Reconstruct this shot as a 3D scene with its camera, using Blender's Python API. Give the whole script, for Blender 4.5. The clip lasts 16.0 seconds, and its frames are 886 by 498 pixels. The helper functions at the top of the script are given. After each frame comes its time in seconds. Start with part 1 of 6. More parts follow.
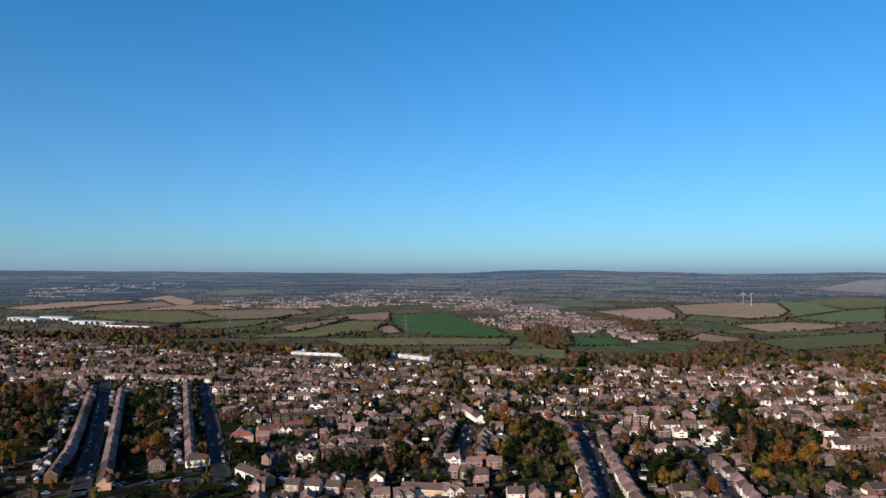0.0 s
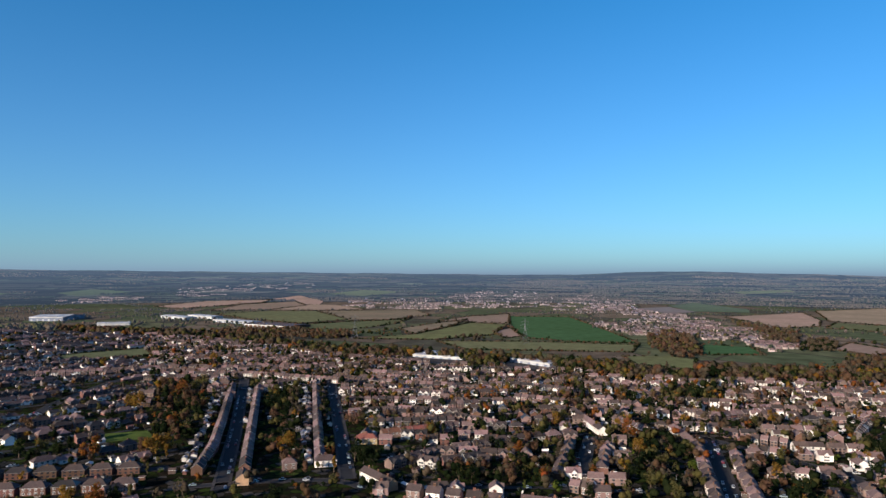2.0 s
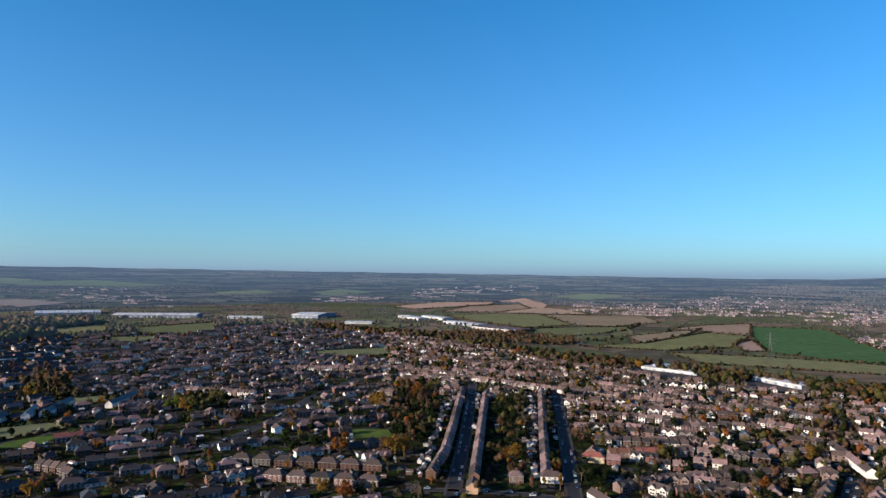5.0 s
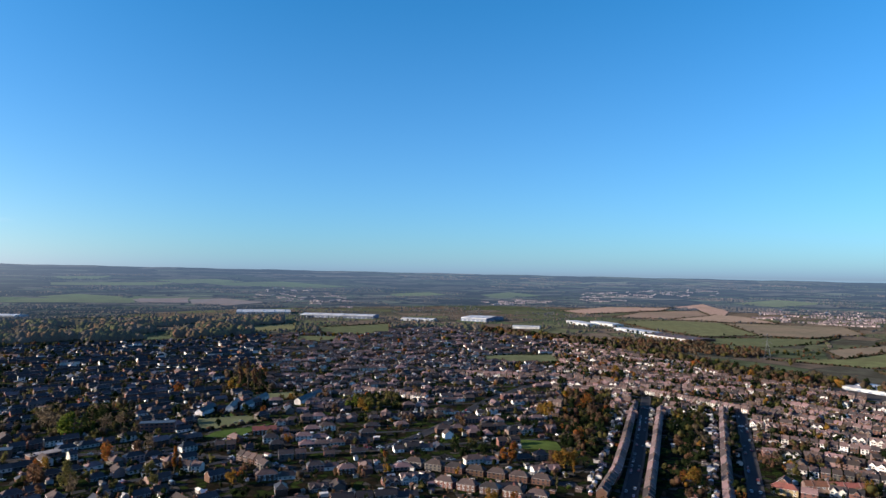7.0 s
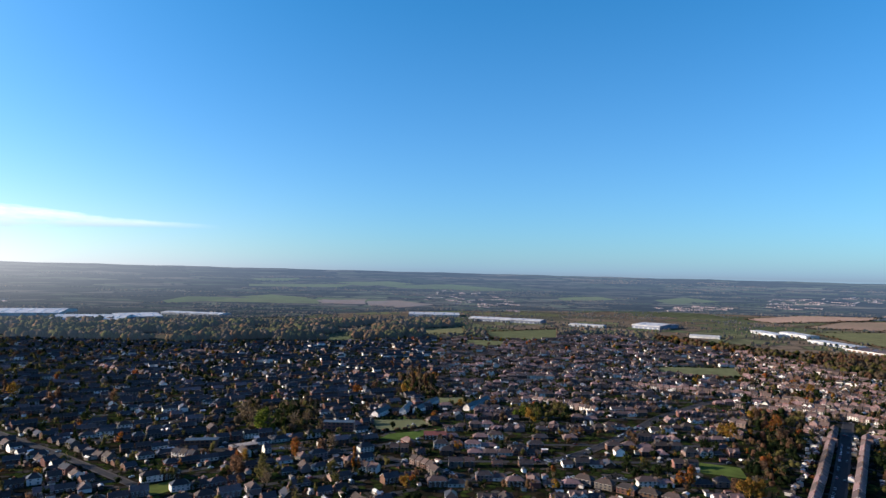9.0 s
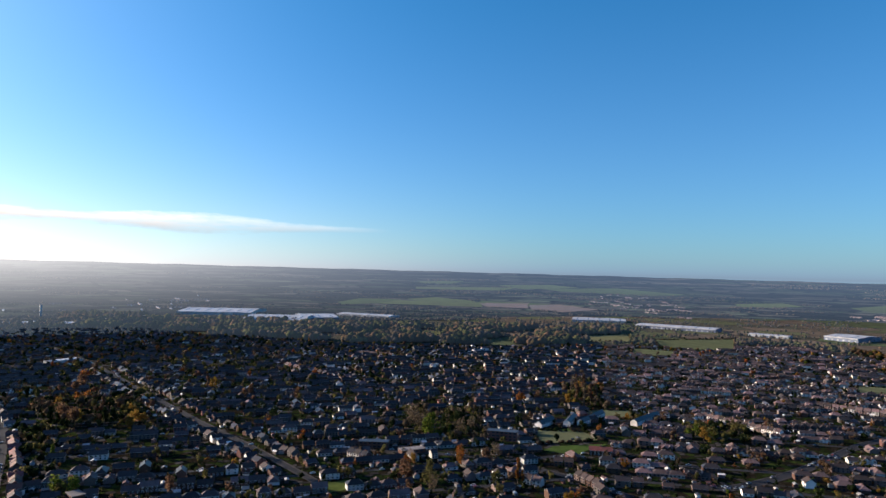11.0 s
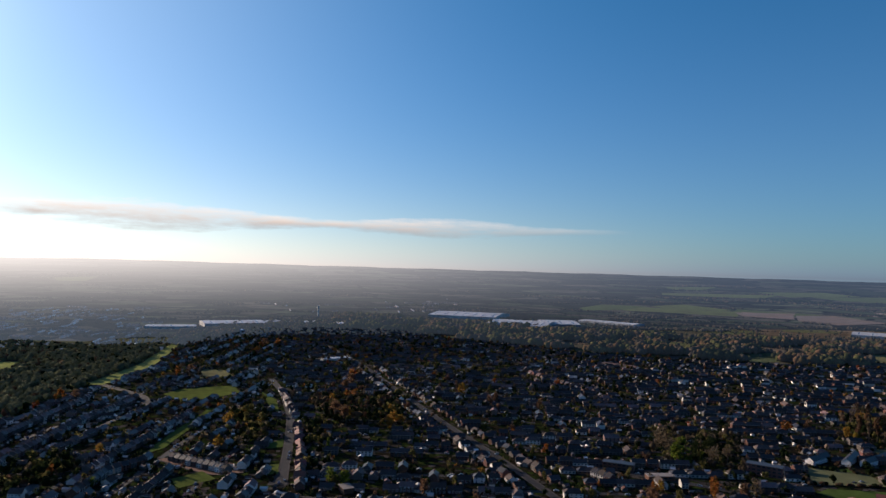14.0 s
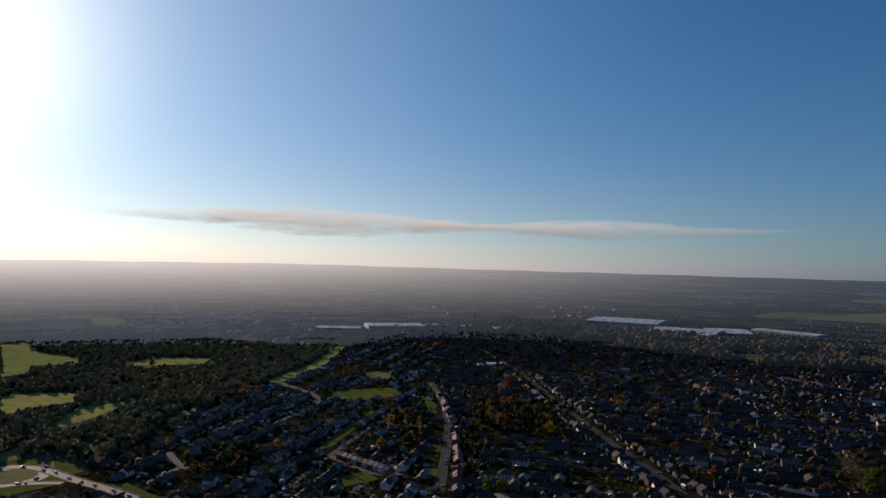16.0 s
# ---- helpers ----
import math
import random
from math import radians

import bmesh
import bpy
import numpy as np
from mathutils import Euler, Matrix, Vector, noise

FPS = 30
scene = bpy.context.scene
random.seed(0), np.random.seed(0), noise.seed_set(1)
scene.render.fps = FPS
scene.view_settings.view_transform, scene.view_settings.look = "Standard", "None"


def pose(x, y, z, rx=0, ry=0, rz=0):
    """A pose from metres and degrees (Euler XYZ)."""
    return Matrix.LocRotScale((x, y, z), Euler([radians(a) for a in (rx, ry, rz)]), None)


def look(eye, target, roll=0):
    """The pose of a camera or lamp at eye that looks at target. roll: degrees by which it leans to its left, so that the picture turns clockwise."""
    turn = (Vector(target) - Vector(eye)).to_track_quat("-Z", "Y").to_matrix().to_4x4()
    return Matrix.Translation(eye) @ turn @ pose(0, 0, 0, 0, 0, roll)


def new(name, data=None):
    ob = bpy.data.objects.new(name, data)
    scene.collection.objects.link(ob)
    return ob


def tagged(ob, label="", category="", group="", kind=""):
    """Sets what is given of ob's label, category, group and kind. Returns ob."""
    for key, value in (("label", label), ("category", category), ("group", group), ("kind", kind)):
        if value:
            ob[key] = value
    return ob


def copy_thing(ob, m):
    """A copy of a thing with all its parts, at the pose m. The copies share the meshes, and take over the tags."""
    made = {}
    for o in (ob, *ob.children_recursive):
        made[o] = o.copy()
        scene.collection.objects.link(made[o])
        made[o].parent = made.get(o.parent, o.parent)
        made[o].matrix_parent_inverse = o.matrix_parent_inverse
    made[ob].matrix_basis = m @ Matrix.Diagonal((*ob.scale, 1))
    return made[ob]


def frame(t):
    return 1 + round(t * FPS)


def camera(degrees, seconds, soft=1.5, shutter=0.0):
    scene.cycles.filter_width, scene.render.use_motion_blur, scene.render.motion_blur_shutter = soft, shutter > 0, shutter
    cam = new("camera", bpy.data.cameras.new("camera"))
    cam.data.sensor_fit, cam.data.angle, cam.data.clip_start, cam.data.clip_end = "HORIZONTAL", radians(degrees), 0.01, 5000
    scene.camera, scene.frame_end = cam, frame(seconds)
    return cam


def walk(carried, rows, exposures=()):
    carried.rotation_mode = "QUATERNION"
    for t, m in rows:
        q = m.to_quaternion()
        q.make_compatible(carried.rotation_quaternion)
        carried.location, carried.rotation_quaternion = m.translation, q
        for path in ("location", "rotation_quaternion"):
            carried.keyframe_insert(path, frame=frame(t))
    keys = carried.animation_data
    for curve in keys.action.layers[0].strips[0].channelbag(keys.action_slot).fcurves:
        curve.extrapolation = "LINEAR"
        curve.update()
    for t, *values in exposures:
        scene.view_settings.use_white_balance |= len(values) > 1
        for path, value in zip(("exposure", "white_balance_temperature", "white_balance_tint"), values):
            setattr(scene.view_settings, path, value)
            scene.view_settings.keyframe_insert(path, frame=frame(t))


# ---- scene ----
cam = camera(67.07, 16.0, soft=1.5)
# seconds, east, north, height in metres; turn to the left, look up, lean to the right in degrees
PATH = [
    (0.0, 0.00, 0.00, 120.00, -0.000, 2.142, -0.085),
    (0.5, 0.18, 0.03, 121.41, 2.535, 2.159, -0.092),
    (1.0, 0.33, 0.02, 122.85, 5.063, 2.156, -0.124),
    (1.5, 0.42, -0.01, 124.35, 7.615, 2.152, -0.169),
    (2.0, 0.48, 0.01, 125.92, 10.205, 2.153, -0.225),
    (2.5, 0.43, 0.07, 127.55, 12.971, 2.161, -0.296),
    (3.0, 0.28, 0.17, 129.16, 15.909, 2.154, -0.386),
    (3.5, 0.04, 0.26, 130.76, 19.079, 2.146, -0.460),
    (4.0, -0.23, 0.36, 132.35, 22.357, 2.136, -0.514),
    (6.5, -1.50, 0.62, 140.73, 39.907, 2.102, -0.844),
    (7.0, -1.53, 0.93, 142.53, 43.484, 2.101, -0.901),
    (7.5, -1.59, 1.19, 144.35, 47.034, 2.084, -0.948),
    (8.0, -1.70, 1.31, 146.20, 50.587, 2.077, -1.002),
    (8.5, -1.84, 1.29, 148.06, 54.146, 2.061, -1.065),
    (9.0, -2.00, 1.16, 149.93, 57.721, 2.042, -1.133),
    (11.5, -1.69, 0.39, 159.53, 74.987, 1.920, -1.288),
    (12.0, -1.69, 0.27, 161.49, 78.423, 1.902, -1.327),
    (12.5, -1.69, 0.18, 163.44, 81.809, 1.864, -1.359),
    (13.0, -1.67, 0.13, 165.37, 85.187, 1.810, -1.371),
    (13.5, -1.66, 0.07, 167.26, 88.591, 1.762, -1.358),
    (14.0, -1.62, 0.03, 169.10, 91.995, 1.727, -1.377),
    (14.5, -1.50, 0.09, 170.85, 95.369, 1.701, -1.431),
    (15.0, -1.33, 0.24, 172.50, 98.703, 1.673, -1.443),
    (15.5, -1.18, 0.45, 174.07, 102.022, 1.650, -1.402),
    (16.0, -1.04, 0.75, 175.61, 105.253, 1.651, -1.346),
]
EXPOSURES = [(0.0, 0.88, 6760, 11), (3.5, 1.05, 6680, 10), (7.0, 1.26, 6640, 10), (9.0, 1.31, 6760, 11), (11.5, 0.98, 6800, 13), (12.5, 0.79, 6900, 14), (14.5, 0.35, 7130, 17), (15.2, 0.16, 7200, 18), (16.0, -0.10, 7280, 19)]
walk(cam, [(t, pose(x, y, z, 90 + up, 0, turn) @ pose(0, 0, 0, 0, 0, -lean)) for t, x, y, z, turn, up, lean in PATH], EXPOSURES)

# ---- sky, sun and light ----
SUN_TURN, SUN_UP = 145.0, 16.0
sun_way = Vector((-math.sin(radians(SUN_TURN)) * math.cos(radians(SUN_UP)), math.cos(radians(SUN_TURN)) * math.cos(radians(SUN_UP)), math.sin(radians(SUN_UP))))
lamp = new("sun", bpy.data.lights.new("sun", "SUN"))
lamp.data.energy, lamp.data.angle, lamp.data.color = 4.8, radians(0.6), (1.0, 0.855, 0.71)
lamp.matrix_world = look(sun_way * 100, (0, 0, 0))

world = bpy.data.worlds.new("world")
scene.world = world
world.use_nodes = True
wt = world.node_tree
wt.nodes.clear()


def wnode(kind, operation=None, use_clamp=False, data_type=None):
    n = wt.nodes.new(kind)
    if operation:
        n.operation = operation
    if use_clamp:
        n.use_clamp = True
    if data_type:
        n.data_type = data_type
    return n


def wmath(op, a, b=None, c=None, clamp=False):
    n = wnode("ShaderNodeMath", operation=op, use_clamp=clamp)
    for i, v in enumerate((a, b, c)):
        if v is None:
            continue
        if isinstance(v, (int, float)):
            n.inputs[i].default_value = v
        else:
            wt.links.new(v, n.inputs[i])
    return n.outputs[0]


sky = wnode("ShaderNodeTexSky")
sky.sky_type, sky.sun_disc, sky.altitude = "NISHITA", False, 100.0
sky.sun_elevation, sky.sun_rotation = radians(SUN_UP), radians(-SUN_TURN)
sky.air_density, sky.dust_density, sky.ozone_density = 1.0, 0.3, 3.0
coord = wnode("ShaderNodeTexCoord")
split = wnode("ShaderNodeSeparateXYZ")
wt.links.new(coord.outputs["Generated"], split.inputs[0])
sx, sy, sz = split.outputs
turn_deg = wmath("MULTIPLY", wmath("ARCTAN2", wmath("MULTIPLY", sx, -1.0), sy), 57.2958)
up_deg = wmath("MULTIPLY", wmath("ARCSINE", sz), 57.2958)
# a long thin cloud bank low over the horizon, thicker towards the sun
cloud_at = wnode("ShaderNodeCombineXYZ")
wt.links.new(wmath("MULTIPLY", turn_deg, 0.16), cloud_at.inputs[0])
wt.links.new(wmath("MULTIPLY", up_deg, 0.9), cloud_at.inputs[1])
puffs = wnode("ShaderNodeTexNoise")
puffs.inputs["Scale"].default_value, puffs.inputs["Detail"].default_value, puffs.inputs["Roughness"].default_value = 1.5, 8.0, 0.6
wt.links.new(cloud_at.outputs[0], puffs.inputs["Vector"])
reach = wmath("MULTIPLY", wmath("SUBTRACT", turn_deg, 76.0), 1 / 50.0, clamp=True)
beyond = wmath("SUBTRACT", 1.0, wmath("MULTIPLY", wmath("SUBTRACT", turn_deg, 123.0), 1 / 12.0, clamp=True))
def lobe(at, wide, high):
    d = wmath("DIVIDE", wmath("SUBTRACT", turn_deg, at), wide)
    return wmath("MULTIPLY", wmath("POWER", 2.718, wmath("MULTIPLY", wmath("MULTIPLY", d, d), -1.0)), high)


half = wmath("ADD", wmath("ADD", lobe(92.0, 7.0, 0.5), lobe(116.0, 10.0, 0.85)), 0.22)
mid = wmath("MULTIPLY_ADD", wmath("SUBTRACT", turn_deg, 100.0), 0.010, 3.55)
off = wmath("DIVIDE", wmath("SUBTRACT", up_deg, mid), half)
bank = wmath("SUBTRACT", 1.0, wmath("MULTIPLY", off, off))
bank = wmath("MULTIPLY_ADD", wmath("SUBTRACT", puffs.outputs["Fac"], 0.5), 4.2, bank)
edge = wmath("MULTIPLY", wmath("MULTIPLY", wmath("ADD", bank, 0.35), 0.5, clamp=True), wmath("MULTIPLY", wmath("MULTIPLY", reach, 2.6, clamp=True), beyond))
# aureole of the low sun in the hazy air
dot = wnode("ShaderNodeVectorMath", operation="DOT_PRODUCT")
wt.links.new(coord.outputs["Generated"], dot.inputs[0])
dot.inputs[1].default_value = sun_way
near_sun = wmath("MAXIMUM", dot.outputs["Value"], 0.0)
halo = wmath("MULTIPLY_ADD", wmath("POWER", near_sun, 60.0), 16.0, wmath("MULTIPLY", wmath("POWER", near_sun, 7.0), 4.2))
# haze low over the horizon, bright on the sun's side
low = wmath("POWER", 2.718, wmath("MULTIPLY", wmath("ABSOLUTE", up_deg), -0.28))
glow = wmath("MULTIPLY", wmath("MULTIPLY", low, wmath("POWER", near_sun, 2.1)), 15.0)
halo_col = wnode("ShaderNodeVectorMath", operation="SCALE")
halo_col.inputs[0].default_value = (1.0, 0.87, 0.70)
wt.links.new(halo, halo_col.inputs["Scale"])
glow_col = wnode("ShaderNodeVectorMath", operation="SCALE")
glow_col.inputs[0].default_value = (1.0, 0.83, 0.65)
wt.links.new(glow, glow_col.inputs["Scale"])
# wide, bluish brightening of the clear sky on the sun's side
wide_col = wnode("ShaderNodeVectorMath", operation="SCALE")
wide_col.inputs[0].default_value = (0.62, 0.95, 1.22)
wt.links.new(wmath("MULTIPLY", wmath("POWER", near_sun, 3.0), 1.3), wide_col.inputs["Scale"])
halos = wnode("ShaderNodeVectorMath", operation="ADD")
wt.links.new(halo_col.outputs[0], halos.inputs[0])
wt.links.new(wide_col.outputs[0], halos.inputs[1])
both = wnode("ShaderNodeVectorMath", operation="ADD")
wt.links.new(halos.outputs[0], both.inputs[0])
wt.links.new(glow_col.outputs[0], both.inputs[1])
# the deep blue of a dry autumn day
clear = wnode("ShaderNodeVectorMath", operation="MULTIPLY")
wt.links.new(sky.outputs[0], clear.inputs[0])
tint = wnode("ShaderNodeMix", data_type="RGBA")
wt.links.new(wmath("MULTIPLY", up_deg, 1 / 22.0, clamp=True), tint.inputs["Factor"])
tint.inputs[6].default_value, tint.inputs[7].default_value = (0.52, 0.96, 1.46, 1), (0.20, 1.02, 1.52, 1)
# towards the zenith the blue deepens
zenith = wnode("ShaderNodeMix", data_type="RGBA")
wt.links.new(wmath("MULTIPLY", wmath("SUBTRACT", up_deg, 24.0), 1 / 20.0, clamp=True), zenith.inputs["Factor"])
wt.links.new(tint.outputs[2], zenith.inputs[6])
zenith.inputs[7].default_value = (0.42, 0.90, 1.62, 1)
wt.links.new(zenith.outputs[2], clear.inputs[1])
add = wnode("ShaderNodeVectorMath", operation="ADD")
pale = wnode("ShaderNodeMix", data_type="RGBA")
thick = wmath("MULTIPLY_ADD", wmath("POWER", 2.718, wmath("MULTIPLY", wmath("ABSOLUTE", up_deg), -0.9)), 0.6, wmath("MULTIPLY", wmath("POWER", 2.718, wmath("MULTIPLY", wmath("ABSOLUTE", up_deg), -0.1)), 0.35))
wt.links.new(thick, pale.inputs["Factor"])
wt.links.new(clear.outputs[0], pale.inputs[6])
pale.inputs[7].default_value = (2.15, 3.70, 5.35, 1)
# a thin grey layer of haze lies right on the horizon
layer = wnode("ShaderNodeMix", data_type="RGBA")
wt.links.new(wmath("MULTIPLY", wmath("POWER", 2.718, wmath("MULTIPLY", wmath("ABSOLUTE", up_deg), -1.9)), 0.75), layer.inputs["Factor"])
wt.links.new(pale.outputs[2], layer.inputs[6])
layer.inputs[7].default_value = (1.75, 2.45, 3.35, 1)
wt.links.new(layer.outputs[2], add.inputs[0])
wt.links.new(both.outputs[0], add.inputs[1])
cloud_col = wnode("ShaderNodeMix", data_type="RGBA")
wt.links.new(wmath("MULTIPLY_ADD", off, 0.55, 0.55, clamp=True), cloud_col.inputs["Factor"])
cloud_col.inputs[6].default_value, cloud_col.inputs[7].default_value = (4.4, 3.9, 3.9, 1), (12.5, 11.3, 10.4, 1)
blend = wnode("ShaderNodeMix", data_type="RGBA")
wt.links.new(wmath("MULTIPLY", edge, 0.92), blend.inputs["Factor"])
wt.links.new(add.outputs[0], blend.inputs[6])
wt.links.new(cloud_col.outputs[2], blend.inputs[7])
bg = wnode("ShaderNodeBackground")
bg.inputs["Strength"].default_value = 0.06
wt.links.new(blend.outputs[2], bg.inputs["Color"])
wt.links.new(bg.outputs[0], wnode("ShaderNodeOutputWorld").inputs[0])

# ---- materials ----
def material(name, colour, rough=0.85, spread=0.25, grain=0.0, grain_scale=1.0, island=False, metal=0.0, hue=0.02, second=None, second_scale=0.05, spec=0.08, bump=0.0, thin_leaf=True):
    """A plain surface whose tone varies from object to object (or leaf to leaf), with stains at a second, larger scale."""
    m = bpy.data.materials.new(name)
    m.use_nodes = True
    nt = m.node_tree
    b = nt.nodes["Principled BSDF"]
    b.inputs["Roughness"].default_value, b.inputs["Metallic"].default_value = rough, metal
    b.inputs["Specular IOR Level"].default_value = spec
    geo = nt.nodes.new("ShaderNodeNewGeometry")
    if island:
        rnd = geo.outputs["Random Per Island"]
    else:
        tone = nt.nodes.new("ShaderNodeAttribute")
        tone.attribute_name = "tone"
        both = nt.nodes.new("ShaderNodeMath")
        both.operation = "ADD"
        nt.links.new(nt.nodes.new("ShaderNodeObjectInfo").outputs["Random"], both.inputs[0])
        nt.links.new(tone.outputs["Fac"], both.inputs[1])
        wrap = nt.nodes.new("ShaderNodeMath")
        wrap.operation = "FRACT"
        nt.links.new(both.outputs[0], wrap.inputs[0])
        rnd = wrap.outputs[0]
    base = nt.nodes.new("ShaderNodeMix")
    base.data_type = "RGBA"
    base.inputs[6].default_value = (*colour, 1)
    base.inputs[7].default_value = (*(second or [c * 0.6 for c in colour]), 1)
    big = nt.nodes.new("ShaderNodeTexNoise")
    big.inputs["Scale"].default_value, big.inputs["Detail"].default_value = second_scale, 4
    nt.links.new(geo.outputs["Position"], big.inputs["Vector"])
    ramp = nt.nodes.new("ShaderNodeMapRange")
    ramp.inputs["From Min"].default_value, ramp.inputs["From Max"].default_value = 0.35, 0.65
    nt.links.new(big.outputs["Fac"], ramp.inputs["Value"])
    nt.links.new(ramp.outputs[0], base.inputs["Factor"])
    hsv = nt.nodes.new("ShaderNodeHueSaturation")
    nt.links.new(base.outputs[2], hsv.inputs["Color"])
    val = nt.nodes.new("ShaderNodeMapRange")
    val.inputs["To Min"].default_value, val.inputs["To Max"].default_value = 1 - spread, 1 + spread
    nt.links.new(rnd, val.inputs["Value"])
    hh = nt.nodes.new("ShaderNodeMapRange")
    hh.inputs["To Min"].default_value, hh.inputs["To Max"].default_value = 0.5 + hue, 0.5 - hue
    nt.links.new(rnd, hh.inputs["Value"])
    nt.links.new(hh.outputs[0], hsv.inputs["Hue"])
    last = val.outputs[0]
    if grain:
        fine = nt.nodes.new("ShaderNodeTexNoise")
        fine.inputs["Scale"].default_value, fine.inputs["Detail"].default_value = grain_scale, 5
        nt.links.new(geo.outputs["Position"], fine.inputs["Vector"])
        g = nt.nodes.new("ShaderNodeMapRange")
        g.inputs["From Min"].default_value, g.inputs["From Max"].default_value = 0.3, 0.7
        g.inputs["To Min"].default_value, g.inputs["To Max"].default_value = 1 - grain, 1 + grain
        nt.links.new(fine.outputs["Fac"], g.inputs["Value"])
        mul = nt.nodes.new("ShaderNodeMath")
        mul.operation = "MULTIPLY"
        nt.links.new(last, mul.inputs[0])
        nt.links.new(g.outputs[0], mul.inputs[1])
        last = mul.outputs[0]
        if bump:
            bp = nt.nodes.new("ShaderNodeBump")
            bp.inputs["Strength"].default_value, bp.inputs["Distance"].default_value = bump, 0.5
            nt.links.new(fine.outputs["Fac"], bp.inputs["Height"])
            nt.links.new(bp.outputs[0], b.inputs["Normal"])
    nt.links.new(last, hsv.inputs["Value"])
    nt.links.new(hsv.outputs[0], b.inputs["Base Color"])
    if island and thin_leaf:
        # thin leaves let some of the low sun through
        thin = nt.nodes.new("ShaderNodeBsdfTranslucent")
        nt.links.new(hsv.outputs[0], thin.inputs["Color"])
        mixed_leaf = nt.nodes.new("ShaderNodeMixShader")
        mixed_leaf.inputs[0].default_value = 0.64
        nt.links.new(b.outputs[0], mixed_leaf.inputs[1])
        nt.links.new(thin.outputs[0], mixed_leaf.inputs[2])
        nt.links.new(mixed_leaf.outputs[0], nt.nodes["Material Output"].inputs[0])
    return m


WALLS = {
    "white": material("white_render", (0.67, 0.625, 0.565), 0.8, 0.3, 0.1, 0.6),
    "brick": material("red_brown_brick", (0.125, 0.068, 0.052), 0.9, 0.25, 0.15, 1.2),
    "pink": material("pale_pink_brick", (0.200, 0.136, 0.120), 0.9, 0.22, 0.12, 1.2),
    "cream": material("cream_brick", (0.3456, 0.2448, 0.1440), 0.9, 0.15, 0.12, 1.2),
    "grey": material("grey_render", (0.115, 0.100, 0.088), 0.85, 0.2, 0.1, 0.6),
}
ROOFS = {
    "brown": material("brown_concrete_tile", (0.058, 0.041, 0.037), 0.8, 0.4, 0.18, 0.9, second=(0.044, 0.033, 0.031), second_scale=0.2, spec=0.2),
    "grey": material("grey_slate", (0.041, 0.034, 0.031), 0.38, 0.3, 0.18, 0.9, second=(0.030, 0.026, 0.024), second_scale=0.2, spec=0.25),
    "red": material("red_clay_tile", (0.180, 0.065, 0.048), 0.65, 0.25, 0.18, 0.9, second=(0.120, 0.054, 0.042), second_scale=0.2, spec=0.15),
    "pink": material("faded_pink_tile", (0.138, 0.092, 0.085), 0.6, 0.4, 0.18, 0.9, second=(0.106, 0.074, 0.068), second_scale=0.2, spec=0.08),
}
GLASS = material("window_glass", (0.03, 0.035, 0.045), 0.12, 0.3, spec=0.6)
UPVC = material("white_upvc", (0.7319, 0.7319, 0.7140), 0.4, 0.06)
FASCIA = material("painted_fascia", (0.34, 0.32, 0.30), 0.5, 0.5)
DOOR = material("painted_door", (0.10, 0.09, 0.12), 0.5, 0.6, hue=0.3)
POT = material("terracotta_pot", (0.42, 0.20, 0.12), 0.9, 0.2)
BARK = material("bark", (0.10, 0.075, 0.055), 0.95, 0.25, 0.3, 2.0)
ASPHALT = material("asphalt", (0.0250, 0.0248, 0.0260), 0.85, 0.1, 0.15, 0.3, second=(0.0180, 0.0180, 0.0194), second_scale=0.03, spec=0.12)
PAVING = material("pale_paving", (0.0525, 0.0476, 0.0448), 0.9, 0.15, 0.2, 0.4)
# asphalt with low-sun glint painted in as pale grey; also a pale flat roof
PALE_GLINT = material("pale_glint_grey", (0.20, 0.18, 0.16), 0.8, 0.1, 0.15, 0.3, spec=0.2)
RED_TARMAC = material("red_tarmac", (0.196, 0.091, 0.070), 0.9, 0.1, 0.15, 0.3)
FIELDS = {
    "emerald": material("winter_wheat", (0.044, 0.094, 0.042), 0.9, 0.1, 0.18, 0.05, second=(0.040, 0.085, 0.036), spec=0.0, second_scale=0.006),
    "grass": material("pasture_grass", (0.104, 0.113, 0.060), 0.95, 0.15, 0.2, 0.05, second=(0.115, 0.118, 0.06), spec=0.0, second_scale=0.008),
    "pasture": material("rough_pasture", (0.150, 0.156, 0.069), 0.95, 0.15, 0.2, 0.05, second=(0.125, 0.119, 0.062), spec=0.0, second_scale=0.008),
    "brown": material("ploughed_soil", (0.225, 0.162, 0.120), 0.95, 0.15, 0.15, 0.05, second=(0.178, 0.140, 0.102), spec=0.0, second_scale=0.006),
    "tan": material("stubble", (0.285, 0.208, 0.150), 0.95, 0.15, 0.15, 0.05, second=(0.235, 0.180, 0.128), spec=0.0, second_scale=0.006),
    "green": material("fresh_pasture_grass", (0.120, 0.150, 0.075), 0.95, 0.12, 0.15, 0.05, second=(0.105, 0.135, 0.070), spec=0.0, second_scale=0.008),
    "meadow": material("bright_meadow_grass", (0.235, 0.250, 0.078), 0.9, 0.12, 0.2, 0.06, second=(0.185, 0.205, 0.068), spec=0.0, second_scale=0.012),
    "far_green": material("distant_grass", (0.078, 0.098, 0.036), 0.95, 0.15, 0.15, 0.05, second=(0.070, 0.080, 0.034), spec=0.0, second_scale=0.01),
    "far_brown": material("distant_soil", (0.150, 0.110, 0.085), 0.95, 0.15, 0.15, 0.05, second=(0.140, 0.118, 0.105), spec=0.0, second_scale=0.01),
    "lawn": material("mown_lawn", (0.074, 0.103, 0.026), 0.9, 0.12, 0.2, 0.1, second=(0.060, 0.080, 0.023), spec=0.0, second_scale=0.02),
}
